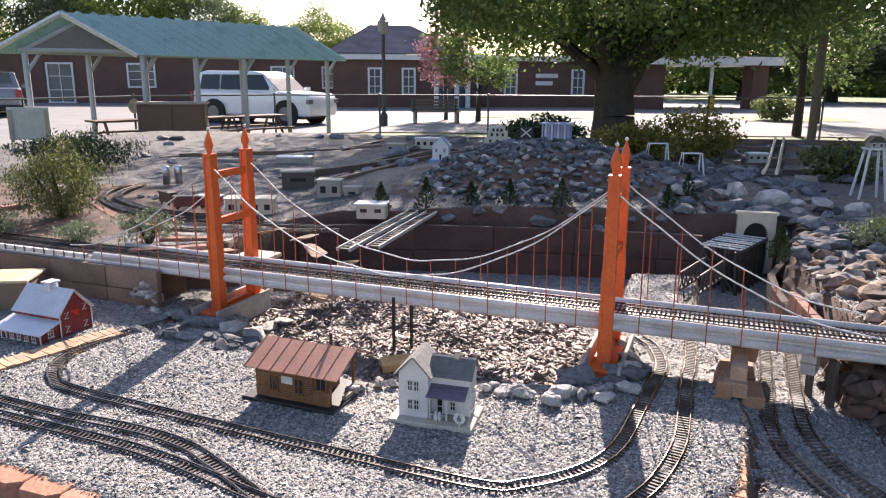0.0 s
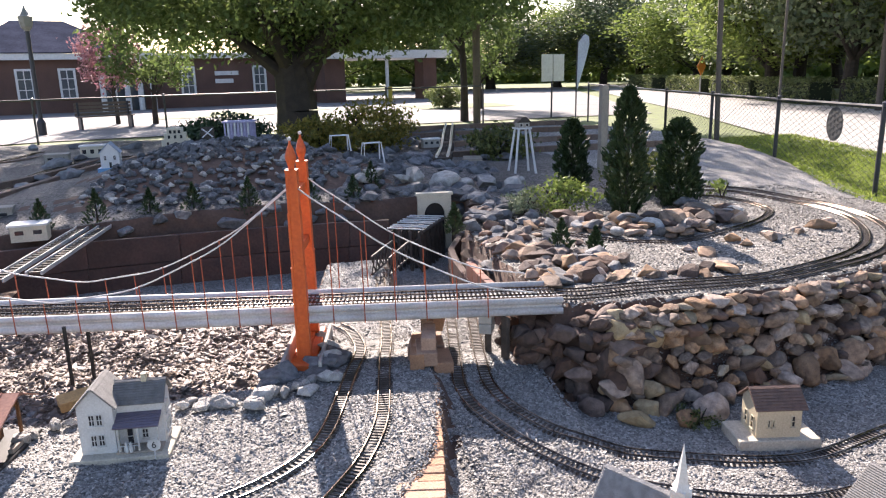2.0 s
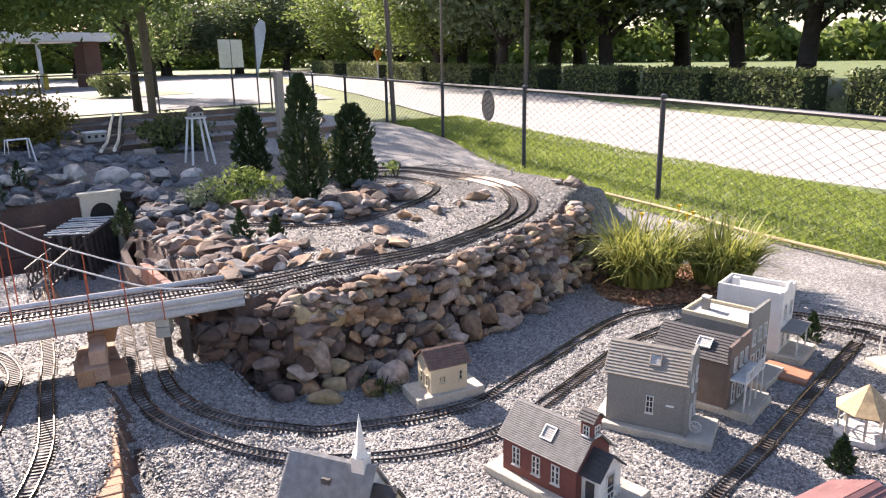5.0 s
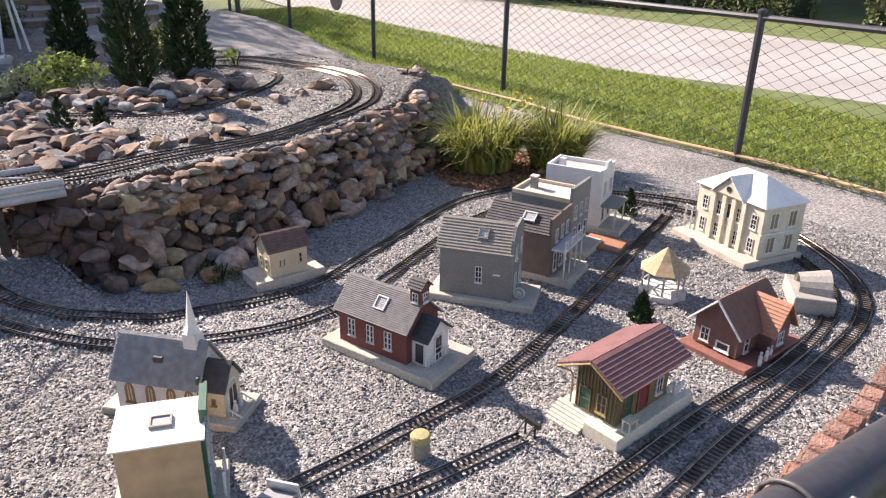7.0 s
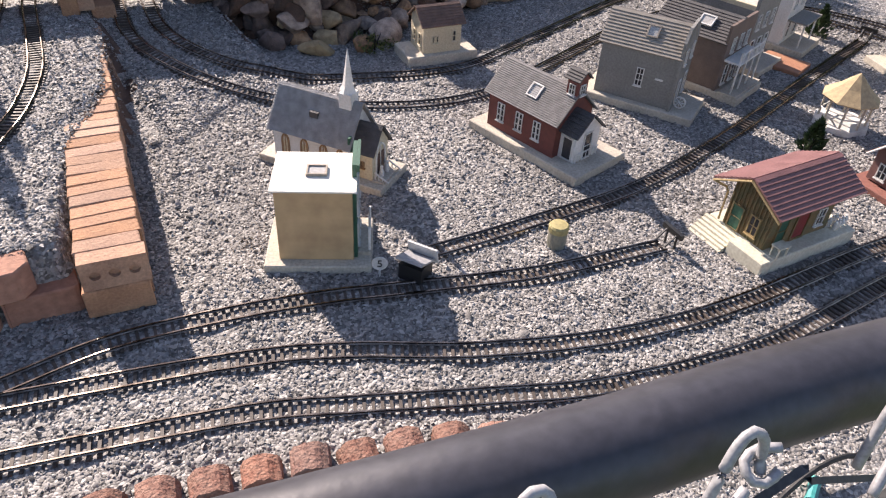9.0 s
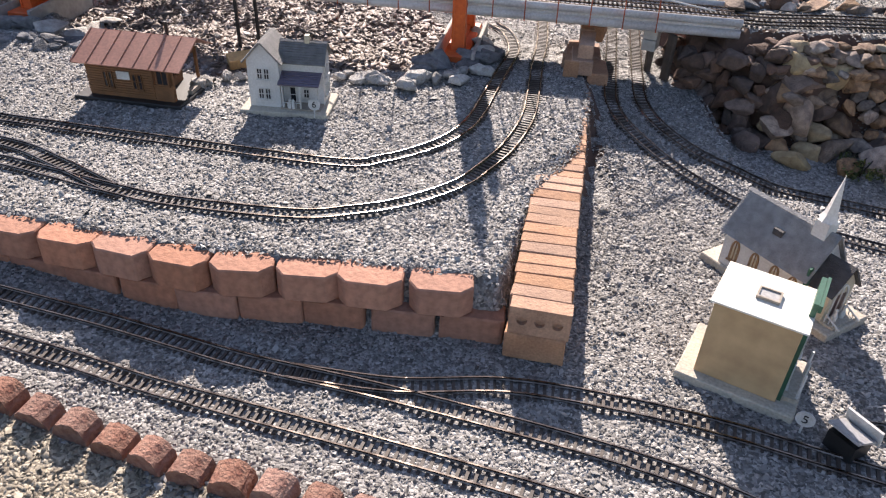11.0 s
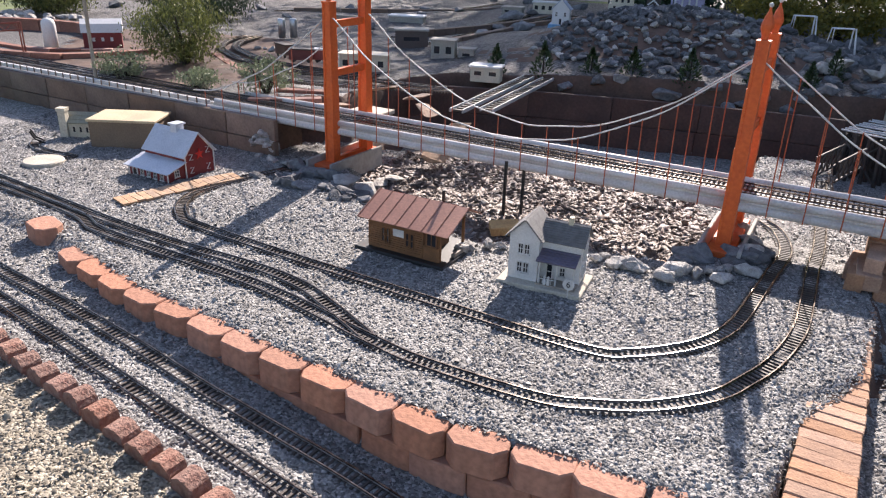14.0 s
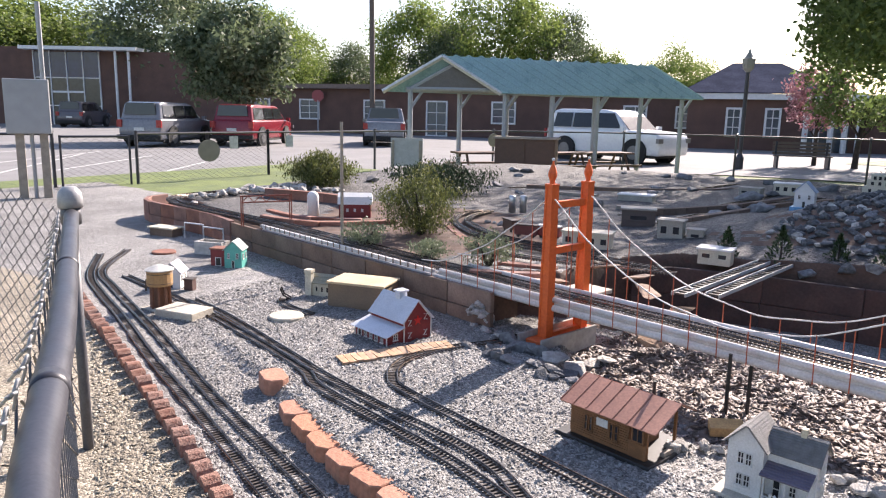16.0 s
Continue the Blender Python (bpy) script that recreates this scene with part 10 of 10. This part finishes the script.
# long shallow terraces and ladder track far back
for k, line in enumerate(([(-2.1, 7.5), (-1.8, 8.0), (-1.45, 8.8), (-1.1, 10.2)], [(-1.65, 6.95), (-1.4, 7.9), (-1.1, 9.2), (-0.6, 10.3)], [(-4.2, 8.9), (-3.2, 9.4), (-2.2, 10.2), (-1.8, 11.2)])):
    track(line, "old garden track across the shaded back terrain")
    ledge_row([(x + 0.22, y + 0.1) for x, y in line], 0.42, "weathered edging along the back terrain", 30 + k, 0.07, 0.3, BOARD)
for y in (8.6, 9.6, 10.8, 11.8):
    ledge_row([(3.0, y), (4.2, y + 0.1), (5.4, y + 0.05), (6.3, y)], ground_z(4.3, y) - 0.03, "weathered terrace edging on the back slope", 40 + int(y), 0.10, 0.5, BOARD)
la = thing("ladder_track", Matrix.Identity(4), "straight pale track climbing the back slope", "railway track", "garden railway tracks")
for o in (-0.06, 0.06):
    rod(la, "rail", TIN, [(2.73 + o + s * 1.63, 7.58 + s * 5.2, ground_z(2.73 + s * 1.63, 7.58 + s * 5.2) + 0.07) for s in np.linspace(0, 0.86, 8)], 0.018)
for k in range(40):
    s = k / 46
    x, y = 2.73 + s * 1.63, 7.58 + s * 5.2
    block(la, "sleeper", TIE, x - 0.10, y - 0.02, ground_z(x, y) + 0.0, x + 0.10, y + 0.02, ground_z(x, y) + 0.055)

# ---- small things round the bark bed ----
for x, y, h in ((-0.105, 3.72, 0.30), (-0.03, 3.80, 0.31)):
    p = thing("thin_pole", pose(x, y, 0.08), "thin black upright pole in the bark bed", "pole", "thin black poles")
    rod(p, "shaft", BLACK, [(0, 0, -0.03), (0, 0, h)], 0.0085, n=8)
s = thing("orange_slab", pose(-0.06, 3.55, 0.115, 3, -4, 20), "small flat orange-tan slab in the bark bed", "slab")
block(s, "slab", plain("orange_tan", (0.62, 0.38, 0.16), 0.7), -0.07, -0.05, -0.03, 0.07, 0.05, 0.012, bev=0.003)
for k, (x, y, r) in enumerate(((1.349, 2.436, 0.024), (1.75, 2.2, 0.014), (0.7, 1.2, 0.012), (2.4, 2.3, 0.012))):
    rock_at(PALE_ROCKS, x, y, 0.008, r, random.Random(k), None, "rock", "small white stone on the gravel", "loose white stones")


pv = thing("paver_row", Matrix.Identity(4), "short row of flat salmon pavers at the fence foot", "paver row")
rnd = random.Random(31)
for k in range(5):
    bm = bmesh.new()
    box(bm, -0.10, -0.06, -0.01, 0.10, 0.06, 0.035)
    bevel(bm, 0.004)
    o = part("paver", bm, BLOCK, pv)
    o.matrix_local = pose(-1.37 + k * 0.083, 1.535 - k * 0.062, 0, rnd.uniform(-2, 2), rnd.uniform(-2, 2), 55 + rnd.uniform(-4, 4))


# ---- loose chips ----
def chips(name, label, xr, yr, n, size, flat, material, seed, keep=None, category="gravel", lift=0.0):
    """Small broken stones strewn over the ground, joined."""
    rng = np.random.default_rng(seed)
    x, y = rng.uniform(*xr, n * 2), rng.uniform(*yr, n * 2)
    if keep is not None:
        k = keep(x, y)
        x, y = x[k], y[k]
    x, y = x[:n], y[:n]
    n = len(x)
    z = height(x, y) + 0.004 * wave(x, y, 31, 0.4) * (np.abs(x) < 4) + lift
    s = size * np.exp(rng.normal(0, 0.33, n))
    base = np.array([(1, 0, 0), (0, 1, 0), (-1, 0, 0), (0, -1, 0), (0, 0, 1), (0, 0, -1)], float)
    V = base[None] * np.stack([s * rng.uniform(0.9, 1.7, n), s * rng.uniform(0.6, 1, n), s * flat * rng.uniform(0.6, 1.3, n)], 1)[:, None, :]
    V = V + rng.normal(size=V.shape) * s[:, None, None] * 0.16
    a, t, u = rng.uniform(0, 6.283, n), rng.normal(0, 0.38, n), rng.normal(0, 0.38, n)
    X, Y, Z = V[..., 0], V[..., 1], V[..., 2]
    Y, Z = Y * np.cos(t)[:, None] - Z * np.sin(t)[:, None], Y * np.sin(t)[:, None] + Z * np.cos(t)[:, None]
    X, Z = X * np.cos(u)[:, None] - Z * np.sin(u)[:, None], X * np.sin(u)[:, None] + Z * np.cos(u)[:, None]
    X, Y = X * np.cos(a)[:, None] - Y * np.sin(a)[:, None], X * np.sin(a)[:, None] + Y * np.cos(a)[:, None]
    V = np.stack([X + x[:, None], Y + y[:, None], Z + (z + s * flat * 0.25)[:, None]], -1).reshape(-1, 3)
    f = np.array([(0, 1, 4), (1, 2, 4), (2, 3, 4), (3, 0, 4)] + ([(1, 0, 5), (2, 1, 5), (3, 2, 5), (0, 3, 5)] if size > 0.012 else []))
    F = (f[None] + (np.arange(n) * 6)[:, None, None]).reshape(-1, 3)
    me = bpy.data.meshes.new(name)
    me.vertices.add(len(V))
    me.vertices.foreach_set("co", V.ravel())
    me.loops.add(len(F) * 3)
    me.loops.foreach_set("vertex_index", F.ravel())
    me.polygons.add(len(F))
    me.polygons.foreach_set("loop_start", np.arange(len(F)) * 3)
    me.materials.append(material)
    me.update(calc_edges=True)
    return tagged(new(name, me), label, category, kind="stuff")


def chip_tones(name, stops, rough=0.7):
    """One tone for each stone, drawn from a run of tones."""
    m = bpy.data.materials.new(name)
    m.use_nodes = True
    nt = m.node_tree
    b = nt.nodes["Principled BSDF"]
    b.inputs["Roughness"].default_value = rough
    geo = nt.nodes.new("ShaderNodeNewGeometry")
    ramp = nt.nodes.new("ShaderNodeValToRGB")
    els = ramp.color_ramp.elements
    els[0].color, els[1].color = (*stops[0], 1), (*stops[-1], 1)
    for i, c in enumerate(stops[1:-1]):
        e = els.new((i + 1) / (len(stops) - 1))
        e.color = (*c, 1)
    nt.links.new(geo.outputs["Random Per Island"], ramp.inputs["Fac"])
    nt.links.new(ramp.outputs["Color"], b.inputs["Base Color"])
    n = nt.nodes.new("ShaderNodeTexNoise")
    n.inputs["Scale"].default_value, n.inputs["Detail"].default_value = 260, 3
    bp = nt.nodes.new("ShaderNodeBump")
    bp.inputs["Strength"].default_value, bp.inputs["Distance"].default_value = 0.5, 0.002
    nt.links.new(n.outputs["Fac"], bp.inputs["Height"])
    nt.links.new(bp.outputs["Normal"], b.inputs["Normal"])
    return m


CHIP = chip_tones("gravel_chips", [(0.10, 0.096, 0.091), (0.165, 0.158, 0.15), (0.23, 0.222, 0.211), (0.30, 0.288, 0.273), (0.43, 0.413, 0.39)])
TAN_CHIP = chip_tones("tan_chips", [(0.11, 0.094, 0.07), (0.20, 0.172, 0.13), (0.29, 0.25, 0.19), (0.38, 0.335, 0.255), (0.52, 0.465, 0.37)])
HILL_CHIP = chip_tones("dusty_chips", [(0.06, 0.056, 0.05), (0.12, 0.112, 0.10), (0.19, 0.178, 0.162), (0.26, 0.245, 0.225), (0.42, 0.40, 0.365)])
FLAKE = chip_tones("bark_flakes", [(0.10, 0.073, 0.06), (0.15, 0.115, 0.097), (0.20, 0.158, 0.138), (0.27, 0.22, 0.195), (0.42, 0.36, 0.33)], 0.65)
_grid = np.zeros((700, 1100), bool)  # 1 cm cells from (-5.5, 0) that a track covers
for _line in TRACK_LINES:
    for _x, _y in zip(np.interp(np.arange(0, len(_line) - 1, 0.25), np.arange(len(_line)), _line[:, 0]), np.interp(np.arange(0, len(_line) - 1, 0.25), np.arange(len(_line)), _line[:, 1])):
        _j, _i = int(_y * 100), int((_x + 5.5) * 100)
        if 4 < _j < 690 and 4 < _i < 1090:
            _grid[_j - 2:_j + 3, _i - 2:_i + 3] = True


def off_track(x, y):
    return ~_grid[np.clip((y * 100).astype(int), 0, 699), np.clip(((x + 5.5) * 100).astype(int), 0, 1099)]


chips("gravel_chips", "loose grey gravel chips over the lower village ground", (0.1, 4.95), (0.35, 3.3), 135000, 0.0041, 0.7, CHIP, 1, lambda x, y: (inner_dist(x, y, HILL) < -0.03) & off_track(x, y))
chips("gravel_chips", "loose grey gravel chips over the raised yard", (-3.4, 1.9), (1.1, 5.3), 105000, 0.0044, 0.7, CHIP, 2, lambda x, y: (inner_dist(x, y, MULCH) < 0.02) & (inner_dist(x, y, HILL) < 0) & (x < 1.9) & ((x < 0.1) | (y > 2.0)) & (y > 1.15 - 0.55 * x) & (y > edging_y(x)) & off_track(x, y) & (np.abs(height(x + 0.02, y) - height(x - 0.02, y)) < 0.015))
chips("gravel_chips", "loose tan gravel chips on the path along the fence", (-3.4, 0.7), (0.9, 2.7), 42000, 0.0048, 0.7, TAN_CHIP, 7, lambda x, y: (y < edging_y(x) - 0.02) & (y > 0.75 - 0.555 * x))
chips("gravel_chips", "loose grey gravel chips on the hilltop", (2.0, 5.3), (2.95, 5.6), 32000, 0.0052, 0.6, HILL_CHIP, 3, lambda x, y: (inner_dist(x, y, HILL) > 0.06) & off_track(x, y))
chips("gravel_chips", "loose grey gravel chips between the brick path and stone wall", (1.44, 1.98), (3.25, 5.0), 9000, 0.0050, 0.7, CHIP, 6, lambda x, y: (inner_dist(x, y, HILL) < -0.02) & off_track(x, y) & (height(x, y) < 0.16))
chips("bark_flakes", "coarse brown bark flakes strewn under the bridge", (-1.0, 1.0), (3.2, 4.7), 14000, 0.0135, 0.22, FLAKE, 4, lambda x, y: inner_dist(x, y, MULCH) > 0.0, "bark mulch", 0.004)
LITTER = chip_tones("dry_litter", [(0.10, 0.045, 0.025), (0.22, 0.10, 0.05), (0.33, 0.17, 0.09), (0.42, 0.26, 0.15)], 0.8)
chips("leaf_litter", "dry red-brown leaf litter under the daylilies", (4.1, 5.15), (2.2, 3.15), 4200, 0.014, 0.2, LITTER, 5, lambda x, y: np.hypot((x - 4.6) / 0.48, (y - 2.75) / 0.36) < 1.0, "leaf litter", 0.004)
